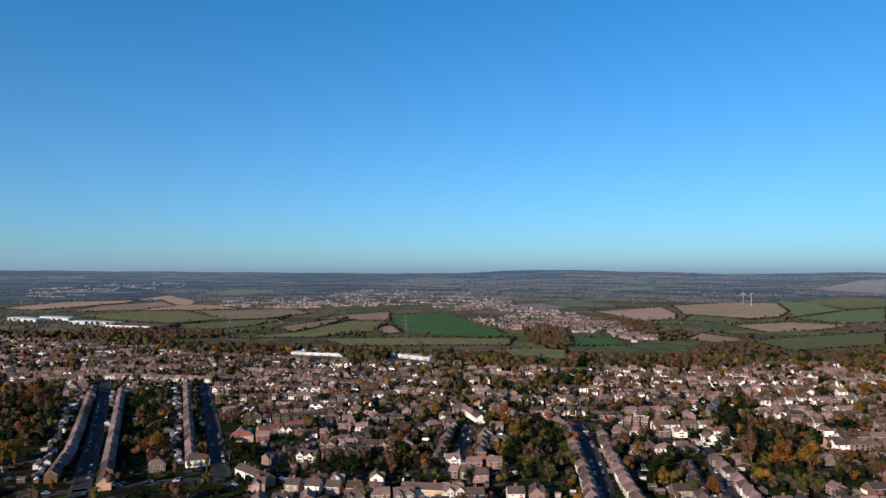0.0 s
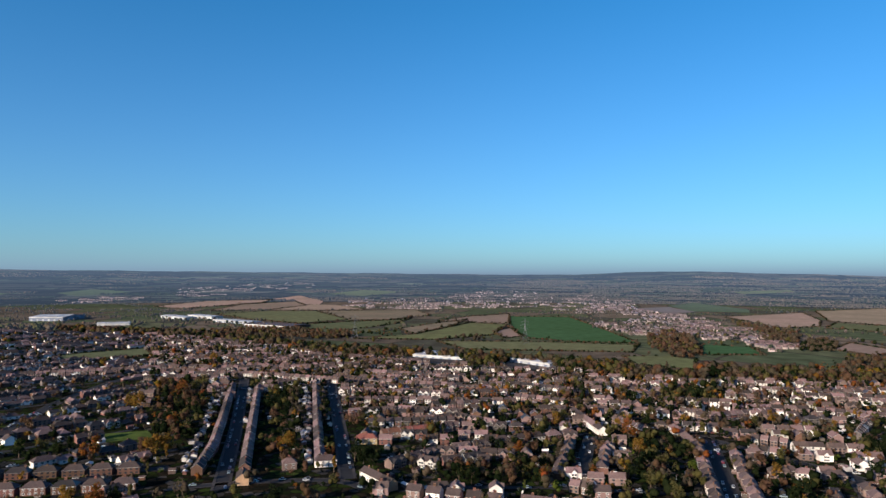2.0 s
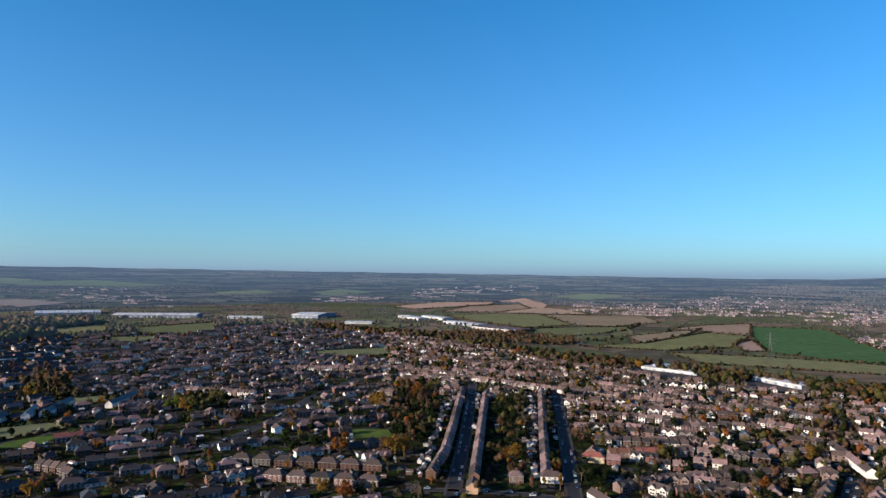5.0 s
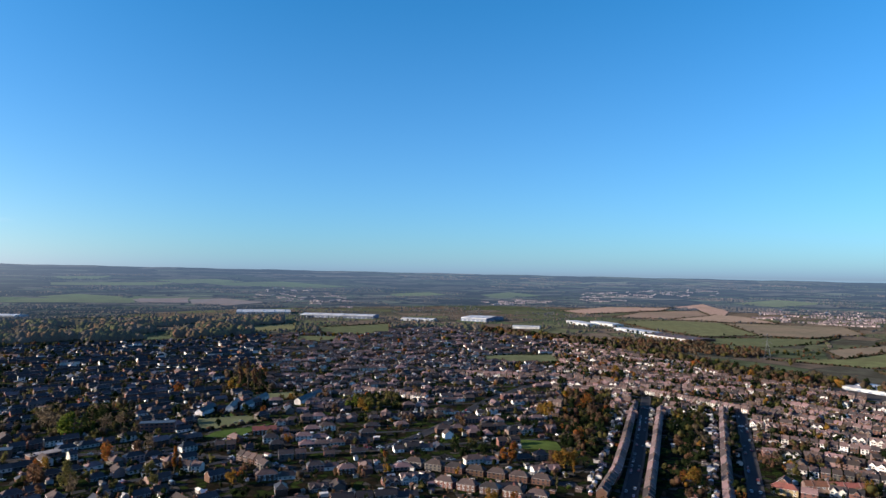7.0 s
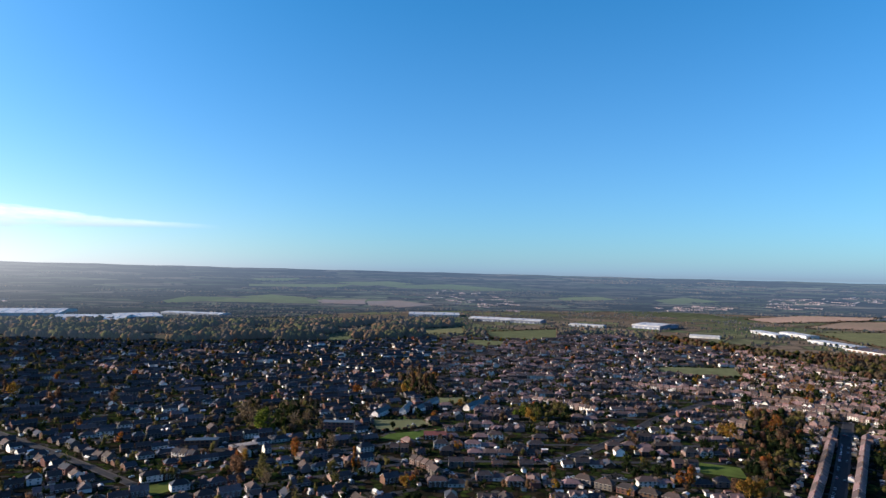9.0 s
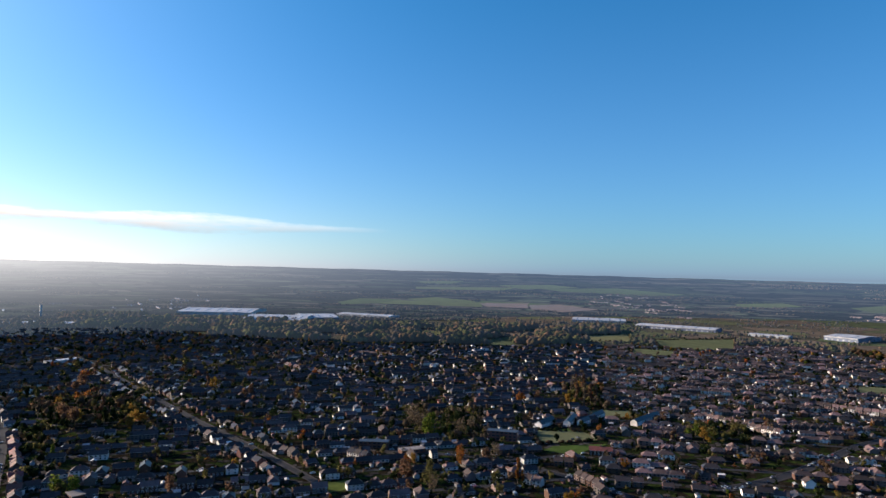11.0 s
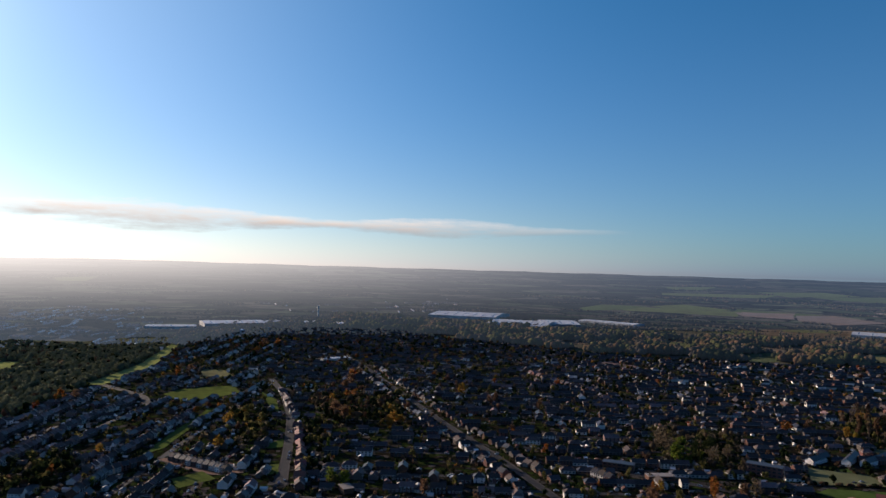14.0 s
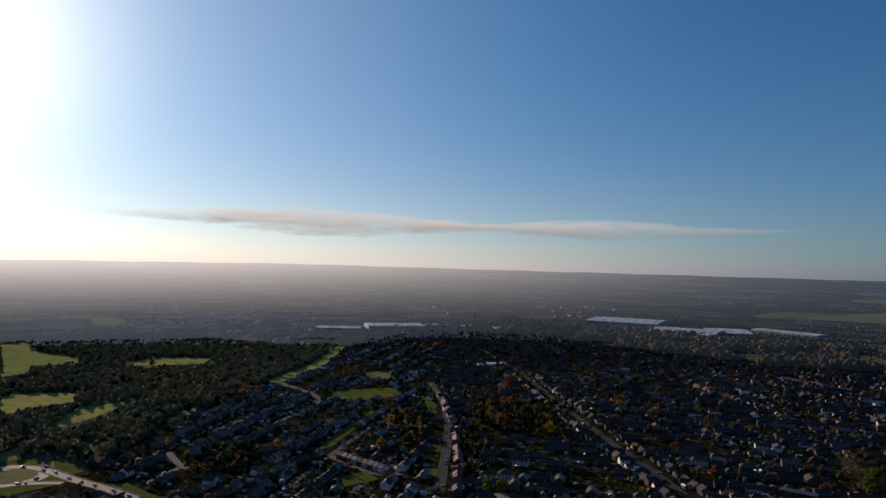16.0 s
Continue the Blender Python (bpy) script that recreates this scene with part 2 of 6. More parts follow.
LEAVES = {
    "orange": material("orange_autumn_leaves", (0.2422, 0.0908, 0.0202), 0.8, 0.35, grain=0.35, grain_scale=1.1, island=True, spec=0.0, bump=0.7, hue=0.025, second=(0.1666, 0.0788, 0.0262), second_scale=0.3),
    "gold": material("golden_leaves", (0.2494, 0.1377, 0.0259), 0.8, 0.35, grain=0.35, grain_scale=1.1, island=True, spec=0.0, bump=0.7, hue=0.025, second=(0.1696, 0.1077, 0.0279), second_scale=0.3),
    "olive": material("yellowing_green_leaves", (0.118, 0.102, 0.036), 0.8, 0.16, grain=0.35, grain_scale=1.1, island=True, spec=0.0, bump=0.7, hue=0.012, second=(0.092, 0.086, 0.032), second_scale=0.3),
    "green": material("evergreen_leaves", (0.0202, 0.0293, 0.0110), 0.75, 0.4, grain=0.35, grain_scale=1.1, island=True, spec=0.0, bump=0.7, hue=0.03, second=(0.0165, 0.0250, 0.0105), second_scale=0.3),
    # paler copy of the olive foliage: sunward haze is put into its colour
    "sage": material("haze_paled_leaves", (0.20, 0.205, 0.120), 0.8, 0.07, grain=0.2, grain_scale=1.1, island=True, spec=0.0, bump=0.4, hue=0.008, second=(0.165, 0.172, 0.102), second_scale=0.05),
    "lime": material("bright_green_leaves", (0.1008, 0.1277, 0.0202), 0.8, 0.35, grain=0.35, grain_scale=1.1, island=True, spec=0.0, bump=0.7, hue=0.03, second=(0.0672, 0.0941, 0.0202), second_scale=0.3),
    "russet": material("russet_leaves", (0.1440, 0.0854, 0.0533), 0.85, 0.2, grain=0.35, grain_scale=1.1, island=True, spec=0.0, bump=0.7, hue=0.015, second=(0.1045, 0.0618, 0.0363), second_scale=0.3),
    "bare": material("bare_brown_twigs", (0.120, 0.092, 0.062), 0.9, 0.14, grain=0.35, grain_scale=1.1, island=True, spec=0.0, bump=0.7, hue=0.015, second=(0.095, 0.074, 0.050), second_scale=0.3),
}
CLAD = {
    "white": material("white_cladding", (0.50, 0.49, 0.47), 0.45, 0.08, 0.05, 0.3),
    "grey": material("grey_cladding", (0.38, 0.40, 0.42), 0.5, 0.08, 0.05, 0.3),
    "blue": material("blue_grey_cladding", (0.16, 0.19, 0.25), 0.45, 0.08, 0.05, 0.3),
    "brick": WALLS["brick"],
}
SHED_ROOF = material("pale_sheet_roof", (0.47, 0.455, 0.44), 0.4, 0.15, 0.08, 0.2, spec=0.2)
STEEL = material("galvanised_steel", (0.20, 0.205, 0.21), 0.5, 0.1, metal=0.6)
BLADE = material("white_turbine_paint", (0.36, 0.36, 0.37), 0.5, 0.05)


def patchwork(name, colours, size, edge_colour, edge_width, grain_scale, rings=0.0, wander=0.9):
    """Ground broken into uneven plots, each with a tone of its own, and dark lines of hedge between them."""
    m = bpy.data.materials.new(name)
    m.use_nodes = True
    nt = m.node_tree
    b = nt.nodes["Principled BSDF"]
    b.inputs["Roughness"].default_value, b.inputs["Specular IOR Level"].default_value = 0.95, 0.0
    geo = nt.nodes.new("ShaderNodeNewGeometry")
    place = geo.outputs["Position"]
    if rings:
        # plots drawn out along the lie of the far ridges
        xyz, out = nt.nodes.new("ShaderNodeSeparateXYZ"), nt.nodes.new("ShaderNodeCombineXYZ")
        nt.links.new(place, xyz.inputs[0])
        around, length = nt.nodes.new("ShaderNodeMath"), nt.nodes.new("ShaderNodeVectorMath")
        around.operation, length.operation = "ARCTAN2", "LENGTH"
        nt.links.new(xyz.outputs[0], around.inputs[0])
        nt.links.new(xyz.outputs[1], around.inputs[1])
        nt.links.new(place, length.inputs[0])
        wide = nt.nodes.new("ShaderNodeMath")
        wide.operation = "MULTIPLY"
        wide.inputs[1].default_value = 4000.0 / rings
        nt.links.new(around.outputs[0], wide.inputs[0])
        nt.links.new(wide.outputs[0], out.inputs[0])
        nt.links.new(length.outputs["Value"], out.inputs[1])
        place = out.outputs[0]
    warp = nt.nodes.new("ShaderNodeTexNoise")
    warp.inputs["Scale"].default_value = 0.6 / size
    nt.links.new(place, warp.inputs["Vector"])
    shift = nt.nodes.new("ShaderNodeVectorMath")
    shift.operation = "MULTIPLY_ADD"
    shift.inputs[1].default_value = (size * wander, size * wander, 0)
    nt.links.new(warp.outputs["Color"], shift.inputs[0])
    nt.links.new(place, shift.inputs[2])
    cells = []
    for feature in ("F1", "DISTANCE_TO_EDGE"):
        v = nt.nodes.new("ShaderNodeTexVoronoi")
        v.voronoi_dimensions, v.feature = "2D", feature
        v.inputs["Scale"].default_value = 1 / size
        nt.links.new(shift.outputs[0], v.inputs["Vector"])
        cells.append(v)
    tone = nt.nodes.new("ShaderNodeSeparateColor")
    nt.links.new(cells[0].outputs["Color"], tone.inputs[0])
    ramp = nt.nodes.new("ShaderNodeValToRGB")
    ramp.color_ramp.interpolation = "CONSTANT"
    for i, c in enumerate(colours):
        e = ramp.color_ramp.elements[i] if i < 2 else ramp.color_ramp.elements.new(i / len(colours))
        e.position, e.color = i / len(colours), (*c, 1)
    nt.links.new(tone.outputs[0], ramp.inputs[0])
    fine = nt.nodes.new("ShaderNodeTexNoise")
    fine.inputs["Scale"].default_value, fine.inputs["Detail"].default_value = grain_scale, 6
    nt.links.new(geo.outputs["Position"], fine.inputs["Vector"])
    g = nt.nodes.new("ShaderNodeMapRange")
    g.inputs["From Min"].default_value, g.inputs["From Max"].default_value = 0.3, 0.7
    g.inputs["To Min"].default_value, g.inputs["To Max"].default_value = 0.65, 1.35
    nt.links.new(fine.outputs["Fac"], g.inputs["Value"])
    hsv = nt.nodes.new("ShaderNodeHueSaturation")
    nt.links.new(ramp.outputs[0], hsv.inputs["Color"])
    broad = nt.nodes.new("ShaderNodeTexNoise")
    broad.inputs["Scale"].default_value, broad.inputs["Detail"].default_value = 0.09 / size, 6
    nt.links.new(place, broad.inputs["Vector"])
    swell = nt.nodes.new("ShaderNodeMapRange")
    swell.inputs["From Min"].default_value, swell.inputs["From Max"].default_value = 0.38, 0.62
    swell.inputs["To Min"].default_value, swell.inputs["To Max"].default_value = (0.6, 1.4) if rings else (0.85, 1.15)
    nt.links.new(broad.outputs["Fac"], swell.inputs["Value"])
    value = nt.nodes.new("ShaderNodeMath")
    value.operation = "MULTIPLY"
    nt.links.new(g.outputs[0], value.inputs[0])
    nt.links.new(swell.outputs[0], value.inputs[1])
    nt.links.new(value.outputs[0], hsv.inputs["Value"])
    line = nt.nodes.new("ShaderNodeMath")
    line.operation = "LESS_THAN"
    line.inputs[1].default_value = edge_width / size
    nt.links.new(cells[1].outputs["Distance"], line.inputs[0])
    mix = nt.nodes.new("ShaderNodeMix")
    mix.data_type = "RGBA"
    nt.links.new(line.outputs[0], mix.inputs["Factor"])
    nt.links.new(hsv.outputs[0], mix.inputs[6])
    mix.inputs[7].default_value = (*edge_colour, 1)
    nt.links.new(mix.outputs[2], b.inputs["Base Color"])
    return m


FARMLAND = patchwork("farmland", [(0.078, 0.086, 0.048), (0.125, 0.098, 0.072), (0.066, 0.080, 0.044), (0.098, 0.078, 0.058), (0.064, 0.062, 0.046), (0.090, 0.095, 0.054)], 150, (0.05, 0.047, 0.035), 3.5, 0.03, wander=0.35)
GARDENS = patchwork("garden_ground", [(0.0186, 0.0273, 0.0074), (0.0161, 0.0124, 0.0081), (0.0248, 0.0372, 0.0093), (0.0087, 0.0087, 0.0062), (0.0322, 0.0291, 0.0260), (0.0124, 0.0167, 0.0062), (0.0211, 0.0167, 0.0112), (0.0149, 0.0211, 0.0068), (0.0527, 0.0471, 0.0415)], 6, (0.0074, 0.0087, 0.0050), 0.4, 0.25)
FAR_PLAIN = patchwork("far_plain", [(0.0485, 0.0549, 0.0342), (0.0140, 0.0145, 0.0118), (0.0580, 0.0520, 0.0400), (0.0175, 0.0187, 0.0152), (0.0269, 0.0326, 0.0194), (0.0129, 0.0131, 0.0113), (0.0559, 0.0607, 0.0394), (0.0204, 0.0187, 0.0156), (0.0480, 0.0450, 0.0360)], 80, (0.0084, 0.0085, 0.0076), 5.0, 0.012, rings=3.0, wander=1.3)


def haze_emission(m):
    """Paints haze into a material as emission: stronger towards the far ridge and on the sun's side."""
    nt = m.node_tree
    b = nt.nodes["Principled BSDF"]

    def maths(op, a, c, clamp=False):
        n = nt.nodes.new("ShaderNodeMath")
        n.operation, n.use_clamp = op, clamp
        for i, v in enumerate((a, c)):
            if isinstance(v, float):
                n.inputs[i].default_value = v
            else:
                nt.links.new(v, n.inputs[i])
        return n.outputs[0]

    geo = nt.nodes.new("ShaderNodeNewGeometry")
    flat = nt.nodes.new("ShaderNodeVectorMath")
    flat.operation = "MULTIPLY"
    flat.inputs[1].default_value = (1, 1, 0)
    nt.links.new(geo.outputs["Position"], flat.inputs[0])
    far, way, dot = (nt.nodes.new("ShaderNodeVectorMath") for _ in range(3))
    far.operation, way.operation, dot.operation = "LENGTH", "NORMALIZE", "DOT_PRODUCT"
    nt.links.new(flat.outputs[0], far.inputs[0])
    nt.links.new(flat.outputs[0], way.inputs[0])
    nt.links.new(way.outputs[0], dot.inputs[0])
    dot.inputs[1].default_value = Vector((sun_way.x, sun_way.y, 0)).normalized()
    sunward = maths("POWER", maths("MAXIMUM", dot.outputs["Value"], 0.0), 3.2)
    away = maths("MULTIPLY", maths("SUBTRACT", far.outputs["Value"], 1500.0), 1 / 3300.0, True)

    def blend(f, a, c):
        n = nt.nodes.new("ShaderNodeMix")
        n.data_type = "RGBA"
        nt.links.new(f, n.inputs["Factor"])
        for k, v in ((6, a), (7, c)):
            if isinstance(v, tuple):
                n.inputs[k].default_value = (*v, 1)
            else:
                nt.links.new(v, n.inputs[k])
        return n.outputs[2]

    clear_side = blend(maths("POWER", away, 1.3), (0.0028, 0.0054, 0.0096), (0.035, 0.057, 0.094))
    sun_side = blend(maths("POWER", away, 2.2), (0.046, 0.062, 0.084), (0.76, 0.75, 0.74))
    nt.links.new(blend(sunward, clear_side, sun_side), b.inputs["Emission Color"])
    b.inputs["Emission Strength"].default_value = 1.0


# the far ground and fields glow, so that haze is painted onto them
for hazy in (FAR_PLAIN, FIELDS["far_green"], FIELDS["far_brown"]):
    haze_emission(hazy)
# distant walls, roofs and woods, with the same painted haze as emission
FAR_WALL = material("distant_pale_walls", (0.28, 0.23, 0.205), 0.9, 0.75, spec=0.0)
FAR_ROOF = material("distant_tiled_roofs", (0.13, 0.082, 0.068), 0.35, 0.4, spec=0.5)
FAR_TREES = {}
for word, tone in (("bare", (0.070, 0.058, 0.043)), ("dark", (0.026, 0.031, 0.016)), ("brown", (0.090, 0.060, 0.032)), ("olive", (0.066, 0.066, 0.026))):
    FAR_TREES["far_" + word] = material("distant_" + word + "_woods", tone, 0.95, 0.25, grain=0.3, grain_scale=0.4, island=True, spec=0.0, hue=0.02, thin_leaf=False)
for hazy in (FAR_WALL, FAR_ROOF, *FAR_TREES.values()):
    haze_emission(hazy)

# ---- lie of the land ----
def turn_of(x, y):
    return math.degrees(math.atan2(-x, y))


def sky_line(turn):
    """Height to which the far land climbs, by direction."""
    return float(np.interp(turn, (0, 22, 40, 75, 105, 118, 139), (120, 132, 141, 159.5, 173.5, 182, 165)))


def land(x, y):
    """Height of the ground: level under the town, climbing gently to the far ridge."""
    r = math.hypot(x, y)
    if r < 2600:
        return 0.0
    turn = turn_of(x, y)
    top = sky_line(turn)
    z = top - r * math.tan(math.atan(top / 2600) * max(0.0, 4880 - r) / 2280)
    k = max(0.0, (r - 3900) / 980) ** 2
    hills = 30 * math.exp(-((turn + 9) / 6.5) ** 2) + 14 * math.exp(-((turn + 31) / 3.5) ** 2) + 10 * math.exp(-((turn + 18) / 5) ** 2) + 1.6 * math.sin(turn * 0.9) + 1.0 * math.sin(turn * 2.3 + 1)
    return z + k * hills


TOWN_TURN = (-60, -34, -20, -10, 4, 20, 33, 45, 56, 66, 79, 90, 97, 107, 111, 116, 121, 126, 131, 139, 160)
TOWN_EDGE = (1080, 1060, 930, 850, 925, 1060, 1480, 1760, 1560, 1440, 1430, 1600, 1830, 1840, 1560, 1200, 960, 790, 660, 520, 470)


def town_edge(turn):
    return float(np.interp(turn, TOWN_TURN, TOWN_EDGE))


class Shape:
    """Collects faces for one mesh, each with a material."""

    def __init__(self):
        self.v, self.f, self.m, self.mats, self.tones, self.tone = [], [], [], [], [], 0.0

    def face(self, points, mat):
        if mat not in self.mats:
            self.mats.append(mat)
        n = len(self.v)
        self.v += [tuple(p) for p in points]
        self.f.append(tuple(range(n, n + len(points))))
        self.m.append(self.mats.index(mat))
        self.tones.append(self.tone)

    def box(self, x0, y0, z0, x1, y1, z1, mat, bottom=False):
        a, b, c, d = (x0, y0), (x1, y0), (x1, y1), (x0, y1)
        for p, q in ((a, b), (b, c), (c, d), (d, a)):
            self.face([(*p, z0), (*q, z0), (*q, z1), (*p, z1)], mat)
        self.face([(*a, z1), (*b, z1), (*c, z1), (*d, z1)], mat)
        if bottom:
            self.face([(*d, z0), (*c, z0), (*b, z0), (*a, z0)], mat)

    def tube(self, p, q, r0, r1, mat, sides=6):
        p, q = Vector(p), Vector(q)
        t = (q - p).to_track_quat("Z", "Y")
        rings = [[o + t @ Vector((r * math.cos(2 * math.pi * i / sides), r * math.sin(2 * math.pi * i / sides), 0)) for i in range(sides)] for o, r in ((p, r0), (q, r1))]
        for i in range(sides):
            j = (i + 1) % sides
            self.face([rings[0][i], rings[0][j], rings[1][j], rings[1][i]], mat)
        self.face(rings[1], mat)

    def mesh(self, name):
        me = bpy.data.meshes.new(name)
        me.from_pydata(self.v, [], self.f)
        for m in self.mats:
            me.materials.append(m)
        me.polygons.foreach_set("material_index", self.m)
        if any(self.tones):
            me.attributes.new("tone", "FLOAT", "FACE").data.foreach_set("value", self.tones)
        me.update()
        return me


def part(name, shape, parent=None, label=""):
    ob = new(name, shape if isinstance(shape, bpy.types.Mesh) else shape.mesh(name))
    if parent:
        ob.parent = parent
    if label:
        ob["label"] = label
    return ob


# the ground, one sheet of rings round the middle, out to the far ridge
def build_ground():
    radii = [0, 150, 300, 450, 600, 800, 1000, 1300, 1600, 2000, 2400, 2600] + list(range(2700, 3300, 100))
    sides = 240
    v, f = [(0, 0, 0)], []
    for r in radii[1:]:
        for i in range(sides):
            a = 2 * math.pi * i / sides
            x, y = -math.sin(a) * r, math.cos(a) * r
            v.append((x, y, land(x, y)))
    for i in range(sides):
        f.append((0, 1 + i, 1 + (i + 1) % sides))
    for k in range(len(radii) - 2):
        for i in range(sides):
            a, b = 1 + k * sides + i, 1 + k * sides + (i + 1) % sides
            f.append((a, a + sides, b + sides, b))
    me = bpy.data.meshes.new("ground")
    me.from_pydata(v, [], f)
    me.materials.append(FARMLAND)
    for p in me.polygons:
        p.use_smooth = True
    tagged(new("ground", me), "patchwork farmland of hedged fields reaching the horizon", "ground", kind="structure")


build_ground()


def far_start(turn):
    """Where the hazy far plain begins, by direction."""
    return float(np.interp(turn, (40, 60, 75, 90, 108, 114, 120, 128, 150), (2900, 2550, 2080, 1980, 1850, 1650, 1540, 1660, 1720)))


def build_far_plain():
    """The far plain and its low ridge, which close the view."""
    turns = np.arange(-180, 180.1, 1.0)
    v, f, n = [], [], 24
    for t in turns:
        start = far_start(t)
        for k in range(n):
            r = start + (4880 - start) * k / (n - 1)
            x, y = -math.sin(radians(t)) * r, math.cos(radians(t)) * r
            v.append((x, y, land(x, y) + (0.9 if k else -0.5)))
    for i in range(len(turns) - 1):
        for k in range(n - 1):
            f.append((i * n + k, i * n + k + 1, (i + 1) * n + k + 1, (i + 1) * n + k))
    me = bpy.data.meshes.new("backdrop")
    me.from_pydata(v, [], f)
    # glowing material: the plain's haze is painted in as emission
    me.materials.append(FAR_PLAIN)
    for p in me.polygons:
        p.use_smooth = True
    tagged(new("backdrop", me), "far plain with a low wooded ridge and painted-in blue haze", "distance", kind="structure")


build_far_plain()


def build_town_ground():
    v, f = [], []
    turns = np.arange(-60, 162, 2.0)
    rings = 12
    for t in turns:
        for k in range(rings + 1):
            r = 30 + (town_edge(t) + 15 - 30) * k / rings
            v.append((-math.sin(radians(t)) * r, math.cos(radians(t)) * r, 0.12))
    for i in range(len(turns) - 1):
        for k in range(rings):
            a = i * (rings + 1) + k
            f.append((a, a + 1, a + rings + 2, a + rings + 1))
    me = bpy.data.meshes.new("garden_ground")
    me.from_pydata(v, [], f)
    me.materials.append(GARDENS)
    tagged(new("garden_ground", me), "suburban gardens of lawn, soil and paving between houses", "ground", kind="structure")


build_town_ground()

FIELD_AREAS, ROAD_LINES = [], []
FIELD_WORDS = {"emerald": "deep green field of young winter wheat", "grass": "green pasture field with hedged edges", "pasture": "rough yellow-green pasture field beyond the houses", "brown": "bare brown ploughed field", "tan": "pale tan stubble field", "green": "fresh green pasture beyond the ploughed land", "meadow": "sunlit green meadow between dark woods", "far_green": "green field strip on the far plain with painted-in haze", "far_brown": "brown ploughed strip on the far plain with painted-in haze", "lawn": "mown green lawn among the houses"}


def inside(x, y, poly):
    hit, j = False, len(poly) - 1
    for i in range(len(poly)):
        (xa, ya), (xb, yb) = poly[i], poly[j]
        if (ya > y) != (yb > y) and x < (xb - xa) * (y - ya) / (yb - ya) + xa:
            hit = not hit
        j = i
    return hit


def field(kind, corners):
    """A field draped on the land: its outline is filled from the middle outwards in rings, edges softened."""
    FIELD_AREAS.append((kind, corners))
    cx, cy = sum(p[0] for p in corners) / len(corners), sum(p[1] for p in corners) / len(corners)
    rnd = random.Random(int(cx * 7 + cy))
    rim = []
    for i, (x0, y0) in enumerate(corners):
        x1, y1 = corners[(i + 1) % len(corners)]
        for k in range(6):
            w = k / 6
            j = 0.02 * math.hypot(x1 - x0, y1 - y0) * (rnd.random() - 0.5)
            rim.append((x0 + (x1 - x0) * w + j, y0 + (y1 - y0) * w + j))
    lift = 0.3 + 0.06 * (len(FIELD_AREAS) % 5) + (1.6 if math.hypot(cx, cy) > 2000 else 0)
    v, f, n = [(cx, cy, land(cx, cy) + lift)], [], len(rim)
    for k in range(1, 9):
        for x, y in rim:
            px, py = cx + (x - cx) * k / 8, cy + (y - cy) * k / 8
            v.append((px, py, land(px, py) + lift))
    for i in range(n):
        j = (i + 1) % n
        f.append((0, 1 + i, 1 + j))
        for k in range(7):
            a, b = 1 + k * n, 1 + (k + 1) * n
            f.append((a + i, b + i, b + j, a + j))
    me = bpy.data.meshes.new("field")
    me.from_pydata(v, [], f)
    me.materials.append(FIELDS[kind])
    tagged(new("field", me), FIELD_WORDS[kind], "field", kind="structure")


def yard(corners):
    """A paved service yard, kept clear of houses and trees."""
    FIELD_AREAS.append(("yard", corners))
    s = Shape()
    s.face([(x, y, 0.24) for x, y in corners], PAVING)
    tagged(part("service_yard", s), "grey paved service yard before a pale shed", "yard", kind="structure")


def road_strip(line, width, surface=None, lift=0.2):
    """A carriageway with a raised pavement along each side."""
    ROAD_LINES.append((line, width))
    pts = []
    for (x0, y0), (x1, y1) in zip(line, line[1:]):
        n = max(2, int(math.hypot(x1 - x0, y1 - y0) / 12))
        pts += [(x0 + (x1 - x0) * k / n, y0 + (y1 - y0) * k / n) for k in range(n)]
    pts.append(line[-1])
    for _ in range(3):
        pts = [pts[0]] + [((a[0] + 2 * b[0] + c[0]) / 4, (a[1] + 2 * b[1] + c[1]) / 4) for a, b, c in zip(pts, pts[1:], pts[2:])] + [pts[-1]]
    sides = []
    for i, (x, y) in enumerate(pts):
        (xa, ya), (xb, yb) = pts[max(0, i - 1)], pts[min(len(pts) - 1, i + 1)]
        d = Vector((xb - xa, yb - ya)).normalized()
        sides.append((x, y, -d.y, d.x))
    lane, paves = Shape(), Shape()
    w = width * 0.34
    for (x0, y0, a0, b0), (x1, y1, a1, b1) in zip(sides, sides[1:]):
        lane.face([(x0 - a0 * w, y0 - b0 * w, lift), (x1 - a1 * w, y1 - b1 * w, lift), (x1 + a1 * w, y1 + b1 * w, lift), (x0 + a0 * w, y0 + b0 * w, lift)], surface or ASPHALT)
        for s in (-1, 1):
            p, q = s * w, s * width / 2
            paves.face([(x0 + a0 * p, y0 + b0 * p, lift + 0.12), (x1 + a1 * p, y1 + b1 * p, lift + 0.12), (x1 + a1 * q, y1 + b1 * q, lift + 0.12), (x0 + a0 * q, y0 + b0 * q, lift + 0.12)], PAVING)
            paves.face([(x0 + a0 * p, y0 + b0 * p, lift), (x1 + a1 * p, y1 + b1 * p, lift), (x1 + a1 * p, y1 + b1 * p, lift + 0.12), (x0 + a0 * p, y0 + b0 * p, lift + 0.12)], PAVING)
    tagged(part("road", lane), "worn grey asphalt road between houses", "road", kind="structure")
    tagged(part("pavement", paves), "pale paved footway with kerb along the road", "pavement", kind="structure")


field("tan", [(-1485, 2247), (-1479, 2603), (-1269, 2791), (-1234, 2618), (-1322, 2166)])
field("brown", [(-1161, 2074), (-1244, 2443), (-1128, 2708), (-982, 2469), (-997, 2175)])
field("tan", [(-1284, 2824), (-1260, 3087), (-1023, 2763), (-951, 2511), (-1011, 2540), (-1161, 2777)])
field("tan", [(-982, 2143), (-991, 2543), (-867, 2516), (-681, 2252), (-834, 2179)])
